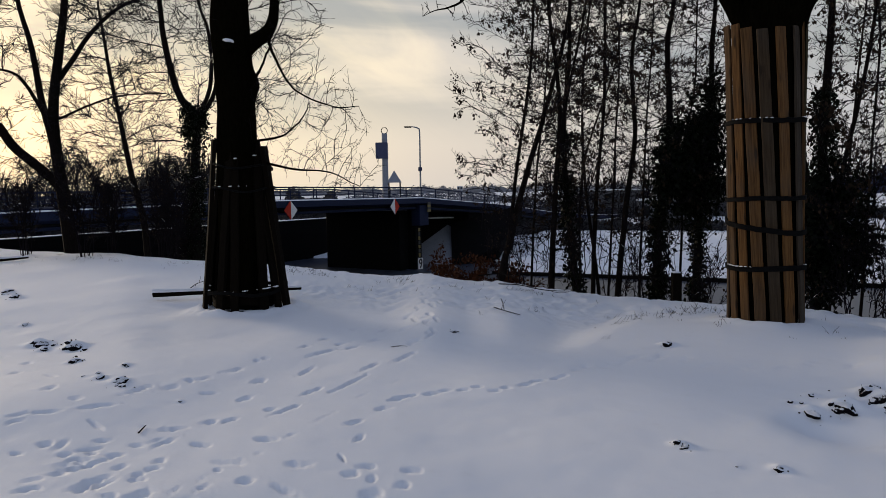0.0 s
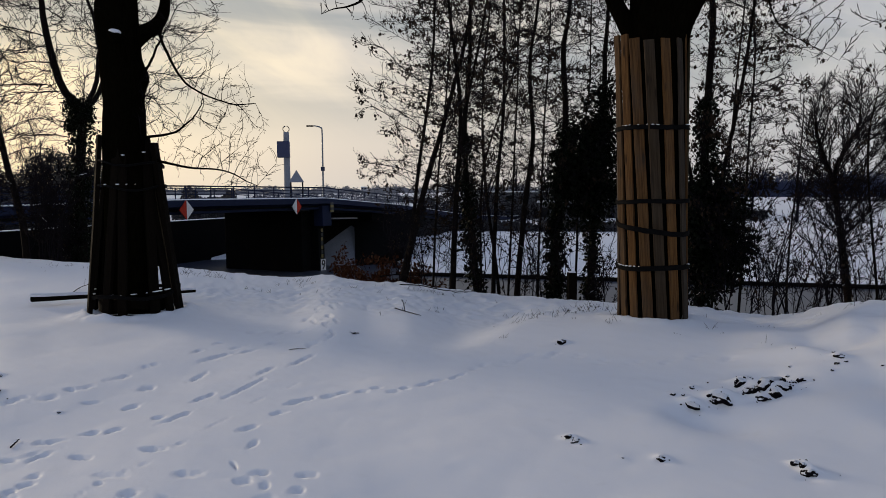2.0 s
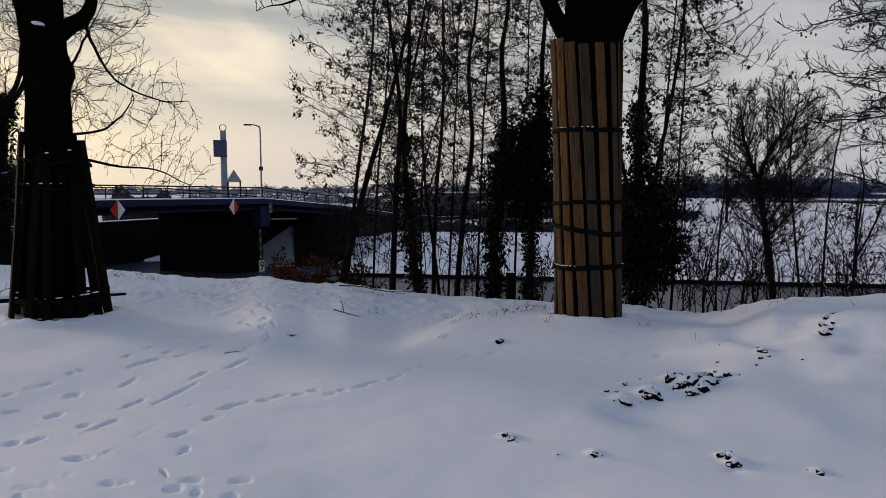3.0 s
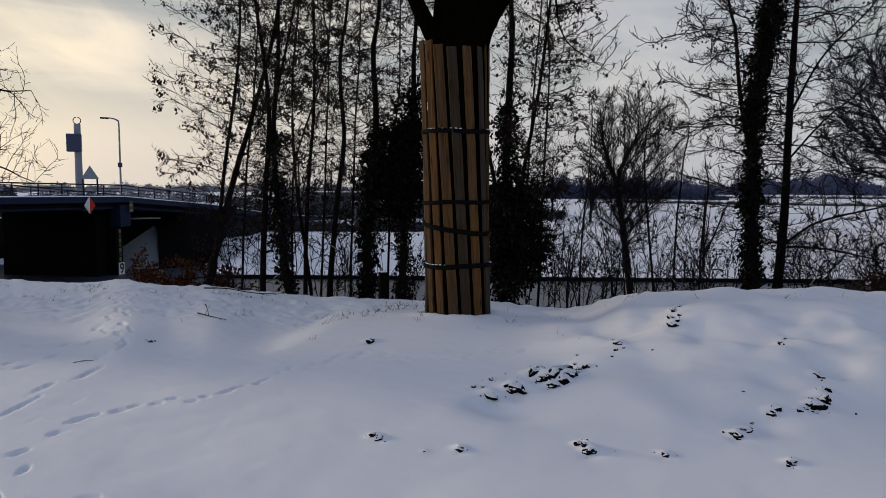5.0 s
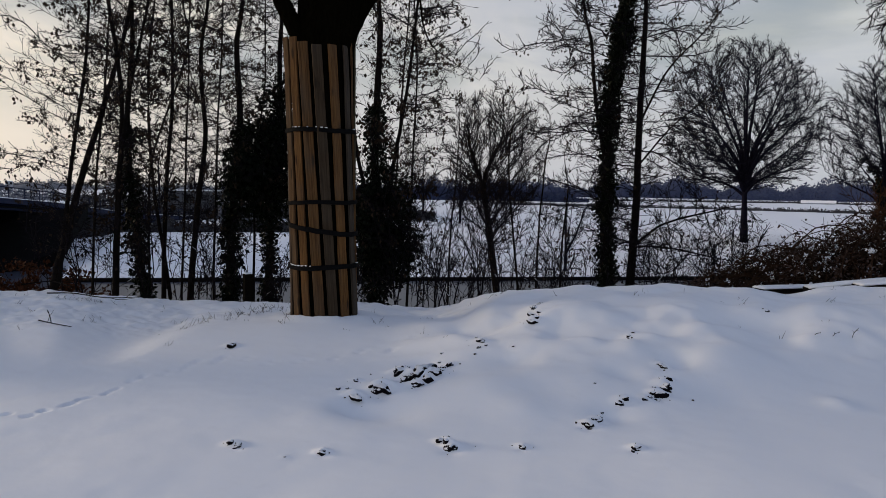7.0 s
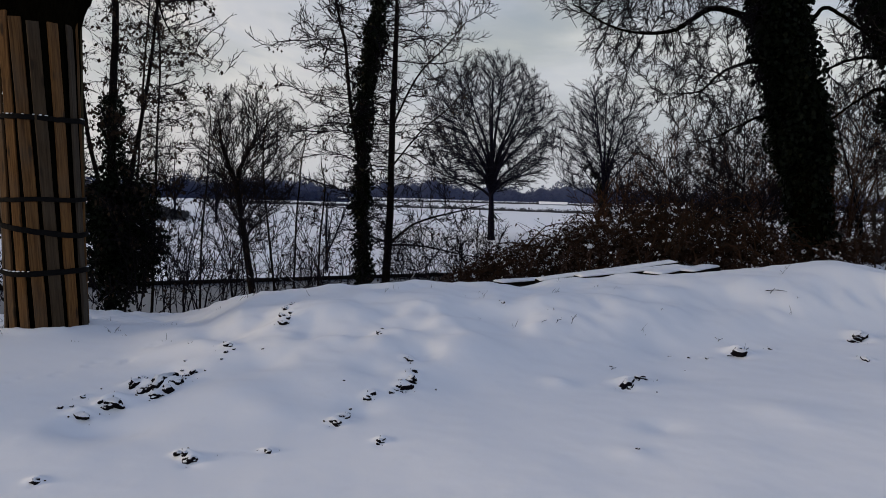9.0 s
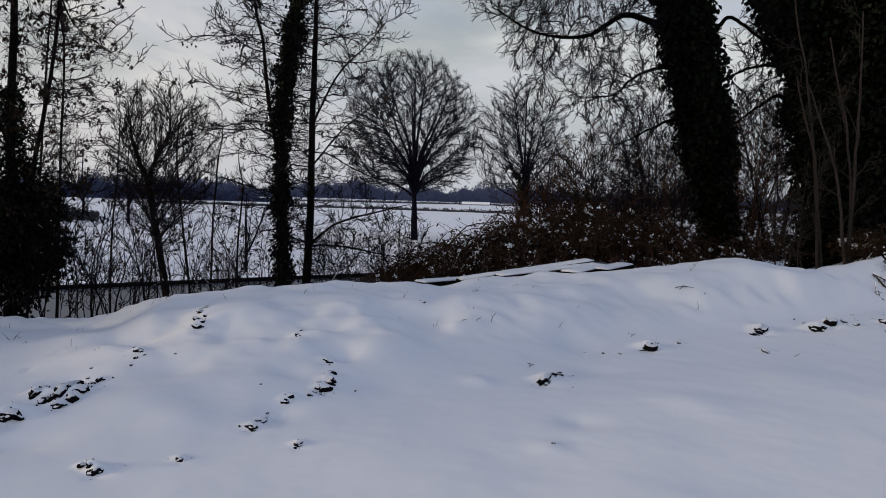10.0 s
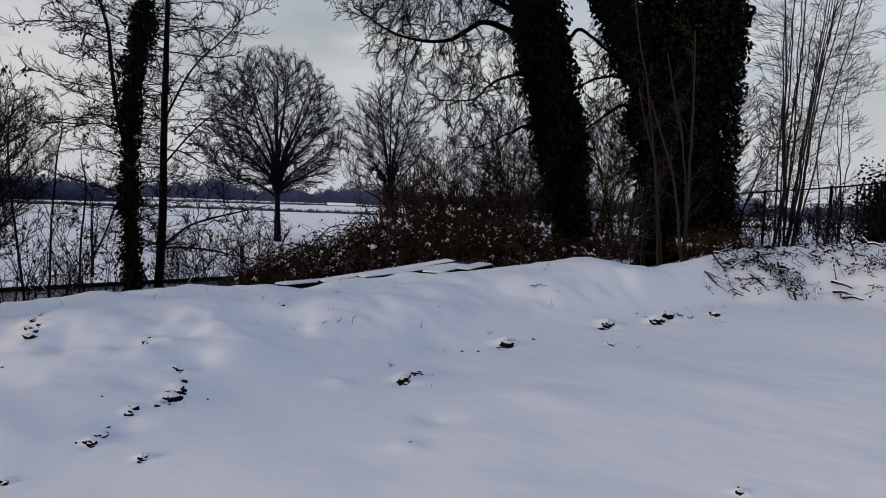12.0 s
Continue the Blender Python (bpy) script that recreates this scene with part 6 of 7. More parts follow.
def bank_post(x, y, top):
    """A stout square post with a chamfered top at the edge of the bank."""
    z = float(ground_z(x, y))
    th = thing("bank_post", "short dark wooden post at the bank's edge", "post", (x, y, z))
    bm = bmesh.new()
    box(bm, (0.15, 0.15, top - z + 0.3), (0, 0, (top - z - 0.3) / 2), bevel=0.012)
    part("shaft", bm, POST_WOOD, th)
    bm = bmesh.new()
    box(bm, (0.12, 0.12, 0.025), (0, 0, top - z + 0.010), bevel=0.01)
    part("snow_cap", bm, SNOW, th, "thin cap of snow")
    return th


bank_post(4.04, 12.37, 0.08)

# ---- clods, sticks, logs, boards ----


def clod_patch(patch, seed):
    """Frozen clods of broken soil half sunk in the snow."""
    g = np.random.default_rng(seed)
    x0, y0, _ = patch[0]
    z0 = float(ground_z(x0, y0))
    th = thing("soil_clods", "dark frozen soil clods poking through the snow", "soil clod", (x0, y0, z0), "soil clods in the snow")
    for x, y, wide in patch:
        for k in range(1 if wide < 0.05 else 2):
            bm = bmesh.new()
            bmesh.ops.create_icosphere(bm, subdivisions=3, radius=0.5 * wide * (1.02 if k == 0 else 0.55))
            sh = Vector(g.random(3) * 20)
            for v in bm.verts:
                c = v.co / (0.5 * wide)
                f = 1 + 0.5 * noise.noise(c * 1.1 + sh) + 0.30 * noise.noise(c * 2.3 + sh) + 0.12 * noise.noise(c * 6 + sh)
                v.co = Vector((v.co.x * f * (1.45 if wide > 0.07 and k == 0 else 1.2), v.co.y * f * 0.85, v.co.z * f * 0.78))
            for f in bm.faces:
                f.smooth = True
            px_, py_ = x + (g.normal() * wide * 0.35 if k else 0), y + (g.normal() * wide * 0.2 if k else 0)
            ob = part("clod", bm, SOIL_SNOW, th)
            ob.matrix_local = pose(px_ - x0, py_ - y0, float(ground_z(px_, py_)) - z0 + wide * (-0.15 if k == 0 else -0.04), g.normal() * 15, g.normal() * 15, -math.degrees(math.atan2(x, y)) + g.normal() * 25)
    if len(patch) >= 9:
        # the broken edge of turf that joins the clods
        Q = np.array([(x, y) for x, y, _ in patch])
        mid = Q.mean(0)
        axis = np.linalg.svd(Q - mid)[2][0]
        half = np.abs((Q - mid) @ axis).max() * 0.72
        k = 22
        s_ = np.linspace(-1, 1, k)
        line = np.stack([mid[0] + axis[0] * half * s_ + g.normal(size=k) * 0.014, mid[1] + axis[1] * half * s_ + g.normal(size=k) * 0.014], 1)
        fat = (0.055 * np.sqrt(np.maximum(0, 1 - s_ ** 2)) + 0.006) * (0.65 + 0.5 * g.random(k))
        P = np.stack([line[:, 0] - x0, line[:, 1] - y0, ground_z(line[:, 0], line[:, 1]) - z0 - 0.012], 1)
        v, q = tubes(P[None], fat[None], 9)
        v = v + g.normal(size=v.shape) * 0.006
        part("turf_edge", mesh_of("turf_edge", v, q), SOIL_SNOW, th)
    # crumbs broken off the clods
    bm = bmesh.new()
    for x, y, wide in patch:
        for _ in range(2 if wide > 0.04 else 0):
            px_, py_ = x + g.normal() * wide * 1.1, y + g.normal() * wide * 0.9
            q = 0.003 + 0.007 * g.random() ** 2
            bmesh.ops.create_icosphere(bm, subdivisions=1, radius=1.0, matrix=pose(px_ - x0, py_ - y0, float(ground_z(px_, py_)) - z0 + q * 0.2, g.random() * 90, g.random() * 90, 0) @ Matrix.Diagonal((q * (1 + g.random()), q, q * 0.8, 1)))
    part("crumb_scatter", bm, SOIL, th)["kind"] = "stuff"
    return th


for i, patch in enumerate(CLODS):
    clod_patch(patch, 300 + i)


def stick(points, r, name="stick", label="bare twig lying on the snow", snow=False, mat=TWIG, forks=2, seed=1, group="twigs on the snow"):
    """A twig or log with a fork or two; points are metres, z over the ground."""
    g = np.random.default_rng(seed)
    P = [(x, y, float(ground_z(x, y)) + z) for x, y, z in points]
    th = thing(name, label, "twig" if r < 0.03 else "log", P[0], group)
    L, R = stem_line([np.array(p) - np.array(P[0]) for p in P], r, r * 0.55, k=14, g=g, wobble=r * 0.8)
    mesh = [tubes(L[None], R[None], 7)]
    if forks:
        B, BR = sprout(L[None], R[None], forks, 0.3, 0.95, 45, -0.4, 0.7, 8, 0.2, 0.3, 0.4, 1, g)
        mesh.append(tubes(B, BR, 4))
    part("wood", mesh_of("wood", *merge(mesh)), mat, th)
    if snow:
        W = L.copy()
        W[:, 2] += R * 0.55
        part("snow_cap", mesh_of("snow_cap", *tubes(W[None], (R * 0.85)[None], 7)), SNOW, th, "snow lying along the top")
    return th


def on_snow(pts, z=0.01):
    return [(x, y, z) for x, y in pts]


stick([(*(-4.42, 10.73, 0.26)[:2], 0.10), (*(-3.40, 11.09, 0.24)[:2], 0.10), (*(-2.31, 11.37, 0.21)[:2], 0.10)], 0.055, "fence_rail", "grey wooden rail lying on the snow behind a tree", True, POST_WOOD, 0, 3, "")
stick([(*(-11.73, 18.61, 0.10)[:2], 0.06), (*(-11.40, 18.81, 0.10)[:2], 0.07), (*(-11.07, 19.01, 0.10)[:2], 0.06)], 0.06, "timber", "dark timber lying half covered by snow", True, POST_WOOD, 0, 2, "")
stick(on_snow([(0.66, 9.53), (0.77, 9.21), (0.95, 8.98)], 0.02), 0.008, seed=4)
stick([(*(0.77, 9.21), 0.02), (*(0.76, 9.25), 0.10), (*(0.74, 9.30), 0.17)], 0.006, seed=5)
stick(on_snow([(-2.11, 4.76), (-2.12, 4.85), (-2.12, 4.90)]), 0.006, seed=6, forks=1)
stick(on_snow([(-0.57, 7.34), (-0.48, 7.36), (-0.40, 7.30)]), 0.004, seed=8, forks=1)
stick(on_snow([(-4.15, 11.44), (-4.20, 11.97), (-4.15, 12.24)], 0.05), 0.008, seed=9, forks=4)
for k_, ((x, y, _), tall) in enumerate(zip([(6.937, 3.605, 0.024), (7.096, 3.508, 0.024), (6.804, 3.712, 0.024), (10.054, 2.255, 0.032), (8.535, 0.670, 0.026), (8.303, 2.339, 0.027), (6.366, 2.699, 0.021)], (0.05, 0.11, 0.03, 0.06, 0.03, 0.04, 0.03))):
    stick([(x, y, -0.02), (x + 0.01, y - 0.02, tall * 0.5), (x + 0.03, y - 0.05, tall)], 0.004, seed=30 + k_, forks=2, label="small dead sprig standing in the snow")
stick([(x, y, 0.03) for x, y, _ in [(10.032, 2.298, 0.032), (10.096, 2.210, 0.032), (10.105, 2.090, 0.032)]], 0.006, seed=41, forks=3)
stick([(x, y, 0.015) for x, y, _ in [(7.819, 2.080, 0.025), (7.934, 2.010, 0.025), (8.096, 1.952, 0.026)]], 0.006, seed=42, forks=2)
stick(on_snow([(0.86, 11.28), (1.19, 11.41), (1.58, 10.94), (2.17, 11.20)], 0.08), 0.010, "fallen_branch", "thin fallen branch at the snowy bank's edge", False, BARK, 6, 13, "")
stick(on_snow([(0.58, 12.03), (1.00, 12.55), (1.21, 11.68)], 0.16), 0.012, "fallen_branch", "thin fallen branch at the bank's edge", False, BARK, 4, 14, "")


def board_pile():
    """Long planks under thick snow on the back of the mound."""
    th = thing("board_pile", "pile of long boards under thick snow", "board pile")
    for i, (a, b, w, lift) in enumerate(BOARDS):
        a, b = Vector(a) + Vector((0, 0, -0.01)), Vector(b) + Vector((0, 0, -0.005))
        d = b - a
        m = Matrix.Translation((a + b) / 2) @ d.to_track_quat("X", "Z").to_matrix().to_4x4()
        bm = bmesh.new()
        box(bm, (d.length, w, 0.06), (0, 0, -0.006), bevel=0.006)
        ob = part("board", bm, POST_WOOD, th, "dark wooden board")
        ob.matrix_world = m
        g = np.random.default_rng(850 + i)
        bm = bmesh.new()
        n = int(d.length / 0.05)
        rings = []
        for k in range(n + 1):
            xx = (k / n - 0.5) * d.length * 0.985
            hh = 0.032 + 0.004 * math.sin(k * 0.13 + i) + 0.0015 * g.normal()
            e = 0.5 if k in (0, n) else 1.0
            ww = w * (0.46 + 0.008 * g.normal())
            rings.append([bm.verts.new((xx, yy * ww, 0.023 + zz * hh * e)) for yy, zz in ((-1, 0), (-0.99, 0.6), (-0.93, 0.9), (-0.3, 1.02), (0.3, 1.04), (0.93, 0.9), (0.99, 0.6), (1, 0))])
        for p, q in zip(rings, rings[1:]):
            for k in range(8):
                bm.faces.new((p[k], p[(k + 1) % 8], q[(k + 1) % 8], q[k]))
        bm.faces.new(rings[0])
        bm.faces.new(rings[-1][::-1])
        bmesh.ops.recalc_face_normals(bm, faces=bm.faces)
        for f in bm.faces:
            f.smooth = True
        ob = part("snow_layer", bm, SNOW, th, "thick snow lying on the board")
        ob.matrix_world = m
    return th


BOARDS = [((10.05, 6.47, 0.16), (11.13, 6.25, 0.14), 0.28, 0), ((10.23, 5.82, 0.24), (11.91, 4.19, 0.57), 0.30, 0), ((10.37, 5.18, 0.35), (11.76, 4.02, 0.52), 0.30, 0),
          ((10.66, 4.08, 0.47), (11.79, 3.96, 0.51), 0.34, 0), ((11.21, 3.78, 0.50), (12.29, 3.72, 0.51), 0.30, 0)]
board_pile()


# ---- shrubs and brambles ----
def shrub(name, label, xy, seed, n=9, height=3.0, spread=0.5, lean=0.25, r=0.02, boughs=9, bough_len=0.9, twigs=5, sprays=4, spray_len=0.3, leaves=0, twig=TWIG, twig_r=0.005, base=0.25, group="", leaf=DEAD_LEAF, leaf_size=0.06, caught=0.25, category="shrub", **kw):
    g = np.random.default_rng(seed)
    x, y = xy[0], xy[1]
    z = float(ground_z(x, y)) - 0.1
    stems = []
    for i in range(n):
        a, b = g.random() * 6.283, g.random() * 6.283
        p = np.array([x + math.cos(a) * base * g.random(), y + math.sin(a) * base * g.random(), z])
        h = height * (0.6 + 0.5 * g.random())
        o = np.array([math.cos(b), math.sin(b), 0]) * lean * h * g.random()
        stems.append(stem_line([p, p + o * 0.3 + [0, 0, h * 0.5], p + o + [0, 0, h]], r * (0.6 + 0.6 * g.random()), r * 0.25, k=16, g=g, wobble=0.05))
    return tree(name, label, category, stems, seed, boughs=boughs, bough_len=bough_len, angle=38, lo=0.2, twigs=twigs, sprays=sprays, spray_len=spray_len, up=0.6, leaves=leaves, twig=twig, bark=twig, twig_r=twig_r, group=group, leaf=leaf, leaf_size=leaf_size, caught=caught, **kw)


BANK = [(6.66, 11.79, -0.16), (7.39, 11.95, -0.22), (7.29, 11.07, -0.11), (8.56, 12.39, -0.33), (8.36, 11.31, -0.20), (10.03, 12.56, -0.44), (9.83, 11.44, -0.29), (10.18, 11.13, -0.28), (11.20, 11.55, -0.38), (11.54, 9.74, -0.19), (12.66, 9.96, -0.28), (12.66, 9.14, -0.18), (13.43, 8.91, -0.20)]
for i, p in enumerate(BANK):
    shrub("bank_shrub", "thin bare shrub on the snowy canal bank", p, 600 + i, n=4 + i % 3, height=(3.6, 2.7, 2.2, 3.4, 2.5)[i % 5] - (0.8 if i > 8 else 0), lean=0.55, leaves=60, boughs=6, twigs=4, sprays=2, bough_len=0.8, r=0.016, group="bare bank shrubs")
for i, p in enumerate([(1.28, 13.44, -0.18), (1.82, 13.88, -0.24), (2.68, 13.74, -0.24), (3.30, 14.12, -0.30), (3.71, 13.50, -0.23), (4.39, 13.29, -0.21), (4.97, 13.09, -0.20)]):
    shrub("bank_shrub", "low bare shrub between the bank trees", p, 640 + i, n=3, height=1.6 + 0.3 * (i % 3), lean=0.5, leaves=60, boughs=6, twigs=4, sprays=2, r=0.014, group="bare bank shrubs")
for i, p in enumerate([(0.50, 21.00, -0.14), (0.95, 21.90, -0.06), (1.35, 20.90, -0.16)]):
    shrub("beech_bush", "low bush with rust-brown withered leaves by the canal", p, 660 + i, n=9, height=(3.2, 3.6, 3.4)[i], lean=0.58, leaves=3800, leaf=RUST_LEAF, twig=TWIG_RED, leaf_size=0.10, boughs=7, twigs=4, sprays=2, group="rust-leaved bushes", base=0.5)
for i, (p, h) in enumerate([((-9.42, 18.77, 0.37), 4.5), ((-9.23, 19.97, 0.28), 4.0), ((-8.22, 20.40, 0.23), 5.2), ((-7.52, 19.61, 0.28), 4.6), ((-7.78, 21.64, 0.13), 4.4), ((-12.12, 20.71, 0.28), 4.0)]):
    shrub("bank_shrub", "tangled bare shrub beside the bridge", p, 680 + i, n=7, height=h * 0.62, lean=0.42, leaves=160, group="bare bank shrubs", twig_r=0.008, boughs=8, sprays=3)
for i in range(5):
    a, d = radians(26.5 + 4.4 * i), 11.7 + 0.5 * math.sin(i * 2.3)
    shrub("bank_shrub", "low tangled shrub at the edge of the bank", (d * math.sin(a), d * math.cos(a)), 690 + i, n=4, height=0.65 + 0.2 * (i % 3), lean=0.8, leaves=30, boughs=3, twigs=3, sprays=1, bough_len=0.45, r=0.008, base=0.55, group="bare bank shrubs")


def bramble(xy, rad, height, seed):
    """An arching bramble tangle with dark leaves and lumps of snow."""
    g = np.random.default_rng(seed)
    x, y = xy[0], xy[1]
    z = float(ground_z(x, y)) - 0.05
    th = thing("bramble", "tangled reddish brown bramble holding lumps of snow", "bramble", group="bramble tangle")
    n = 110
    a = g.random(n) * 6.283
    rr = rad * np.sqrt(g.random(n))
    b = a + g.normal(size=n) * 1.2
    reach = rad * (0.5 + 0.9 * g.random(n))
    h = height * (0.55 + 0.65 * g.random(n)) * (1.1 - 0.5 * rr / rad)
    t = np.linspace(0, 1, 9)
    P = np.zeros((n, 9, 3))
    P[..., 0] = x + (np.cos(a) * rr * 0.7)[:, None] + np.cos(b)[:, None] * reach[:, None] * t
    P[..., 1] = y + (np.sin(a) * rr * 0.7)[:, None] + np.sin(b)[:, None] * reach[:, None] * t
    P[..., 2] = z + h[:, None] * np.sin(np.pi * (0.08 + 0.75 * t)) ** 0.8
    P += np.cumsum(g.normal(size=P.shape) * 0.02, axis=1)
    R = np.full((n, 9), 1.0) * (0.007 + 0.006 * g.random(n))[:, None]
    S, SR = sprout(P, R, 5, 0.2, 1.0, 50, 0.4, 0.7, 4, 0.2, 0.4, 0.5, 0.006, g)
    part("cane_tangle", mesh_of("cane_tangle", *merge([tubes(P, R, 4), tubes(S, SR, 3)])), TWIG_RED, th)
    part("foliage", mesh_of("foliage", *leaf_cloud(np.concatenate([tips_of(P, g, 1000), tips_of(S, g, 2000)]), 0.055, g, 0.2)), DEAD_LEAF if seed % 2 else BRAMBLE_LEAF, th, "dark red-brown leaves")
    top = P[g.integers(0, n, 75), g.integers(3, 8, 75)] + [0, 0, 0.02]
    part("caught_snow", mesh_of("caught_snow", *leaf_cloud(np.repeat(top, 9, 0), 0.045, g, 0.0, 0.022)), SNOW, th, "snow lumps caught on the canes")["kind"] = "stuff"
    return th


BRAMBLE_LEAF = two_tone("bramble_leaf", (0.030, 0.013, 0.007), (0.060, 0.026, 0.014), 9.0, 0.7, 0.1, 0.002)
for i, (p, rad, h) in enumerate([((13.24, 8.35, 0.02), 1.0, 0.7), ((13.19, 7.49, 0.08), 1.0, 0.85), ((13.53, 6.88, 0.21), 1.1, 1.0), ((14.30, 6.47, 0.31), 1.2, 1.25), ((14.61, 5.80, 0.46), 1.2, 1.35), ((14.45, 4.84, 0.52), 1.1, 1.2), ((15.15, 4.31, 0.51), 1.1, 1.2), ((15.84, 3.67, 0.51), 1.0, 1.0), ((15.86, 7.83, 0.27), 1.3, 1.4), ((16.74, 7.17, 0.26), 1.3, 1.8), ((17.09, 2.57, 0.51), 0.9, 0.7), ((15.82, -0.02, 0.79), 0.5, 0.35)]):
    bramble(p, rad, h, 700 + i)


def thicket_tree(xy, height, seed, twig):
    """A small many-stemmed tree with a round, dense head."""
    g = np.random.default_rng(seed)
    foot = np.array([xy[0], xy[1], float(ground_z(xy[0], xy[1])) - 0.1])
    tall = height * 1.06
    stems = []
    for i in range(6):
        a = i * 2.4 + g.random()
        o = np.array([math.cos(a), math.sin(a), 0]) * tall * (0.10 + 0.20 * g.random())
        stems.append(stem_line([foot + o * 0.15, foot + o * 0.4 + [0, 0, tall * 0.3], foot + o + [0, 0, tall * (0.65 + 0.25 * g.random())]], 0.05 * (0.6 + 0.6 * g.random()), 0.012, k=18, g=g, wobble=0.08))
    goals = np.concatenate([globe(foot + [0, 0, tall * 0.62], (tall * 0.40, tall * 0.40, tall * 0.42), 330, g, 0.2), globe(foot + [0, 0, tall * 0.25], (tall * 0.3, tall * 0.3, tall * 0.25), 90, g, 0.1)])
    return grown_tree("thicket_tree", "small bare thicket tree behind the mound", stems, goals, seed, step=0.20, reach=1.8, kill=0.32, lift=0.12, tip_r=0.010, twigs=2, twig_len=0.42, fine=1, fine_len=0.25, fan=foot - [0, 0, 0.5], bark=twig, twig=twig, group="thicket trees", caught=0.25)


for i, (p, h) in enumerate([((20.38, 8.81, 0.13), 4.4), ((22.54, 8.85, 0.03), 5.2), ((20.01, 7.10, 0.25), 4.2), ((22.15, 7.02, 0.15), 5.6), ((19.52, 5.40, 0.36), 4.6), ((22.61, 5.47, 0.21), 5.0), ((22.02, 3.40, 0.35), 4.6), ((23.12, 2.80, 0.34), 5.0), ((24.32, -0.23, 0.45), 4.5), ((26.81, 5.03, 0.03), 6.0), ((24.20, 10.08, -0.12), 5.0), ((26.68, 9.22, -0.19), 6.2), ((26.14, 7.67, -0.08), 6.0)]):
    thicket_tree(p, h, 730 + i, TWIG_RED if i % 3 == 0 else TWIG)
shrub("hazel_bush", "young pale-stemmed bush in front of an ivy trunk", (15.48, 0.74, 0.55), 751, n=5, height=5.2, lean=0.30, r=0.052, boughs=6, bough_len=1.0, twigs=4, sprays=3, twig=TWIG_PALE, base=0.45, caught=0.15)
shrub("hazel_bush", "young pale-stemmed bush in front of an ivy trunk", (15.80, 1.63, 0.47), 752, n=6, height=2.2, lean=0.4, r=0.018, boughs=6, bough_len=0.7, twigs=4, sprays=3, twig=TWIG_PALE, base=0.4)


def young_birches(foot, label, count, tall, lean, seed, goals):
    """Slender stems from one stool, spreading upwards, with fine upright twigs."""
    g = np.random.default_rng(seed)
    foot = np.array([foot[0], foot[1], float(ground_z(foot[0], foot[1])) - 0.1])
    stems = []
    for i in range(count):
        a = i * 2.4 + g.random()
        o = np.array([math.cos(a), math.sin(a), 0]) * tall * 0.13 * g.random() + np.array([-0.35, -0.9, 0]) * tall * lean * (g.random() - 0.25)
        b = foot + np.array([math.cos(a), math.sin(a), 0]) * 0.5 * g.random()
        h = tall * (0.7 + 0.35 * g.random())
        stems.append(stem_line([b, b + o * 0.25 + [0, 0, h * 0.35], b + o * 0.6 + [0, 0, h * 0.7], b + o + [0, 0, h]], 0.024 * (0.7 + 0.6 * g.random()), 0.006, k=20, g=g, wobble=0.10))
    places = sleeve([q[0] for q in stems], [(1.8, 0.35), (4.0, 0.85), (7.0, 1.1), (10.0, 0.5)], goals, g)
    return grown_tree("young_birch", label, stems, places, seed, step=0.20, reach=1.4, kill=0.28, lift=0.55, tip_r=0.0052, twigs=2, twig_len=0.45, fine=2, fine_len=0.28, twig_up=0.5, twig_angle=28, bark=TWIG_PALE, twig=TWIG_PALE, caught=0.05)


young_birches((19.28, -1.50), "cluster of slender bare young trees beside the fence", 17, 9.0, 0.20, 753, 80)
young_birches((22.16, -2.91), "slender bare young tree beside the fence", 4, 4.6, 0.05, 754, 60)


# ---- fence, hedge and brush heap at the end of the mound ----
def wire_fence():
    th = thing("wire_fence", "dark fence posts with a thick top cable", "fence")
    line = FENCE
    L = smooth_line(line, 40)
    part("cable", mesh_of("cable", *tubes(L[None], np.full((1, 40), 0.022), 6)), STRAP, th, "dark cable along the top")
    for dz in (-0.5, -1.0):
        M = L + [0, 0, dz]
        part("wire", mesh_of("wire", *tubes(M[None], np.full((1, 40), 0.006), 4)), STEEL_DARK, th)
    for f in (0.05, 0.28, 0.52, 0.76, 0.98):
        p = L[int(f * 39)]
        zz = float(ground_z(p[0], p[1]))
        bm = bmesh.new()
        box(bm, (0.07, 0.07, p[2] - zz + 0.35), (p[0], p[1], (p[2] + zz) / 2 - 0.13), bevel=0.012)
        part("post", bm, POST_WOOD, th, "dark wooden fence post")
    return th


FENCE = [(21.30, 0.72, 1.98), (20.81, -1.03, 2.14), (20.20, -2.46, 2.26), (19.54, -3.51, 2.38), (18.89, -4.27, 2.48)]
wire_fence()


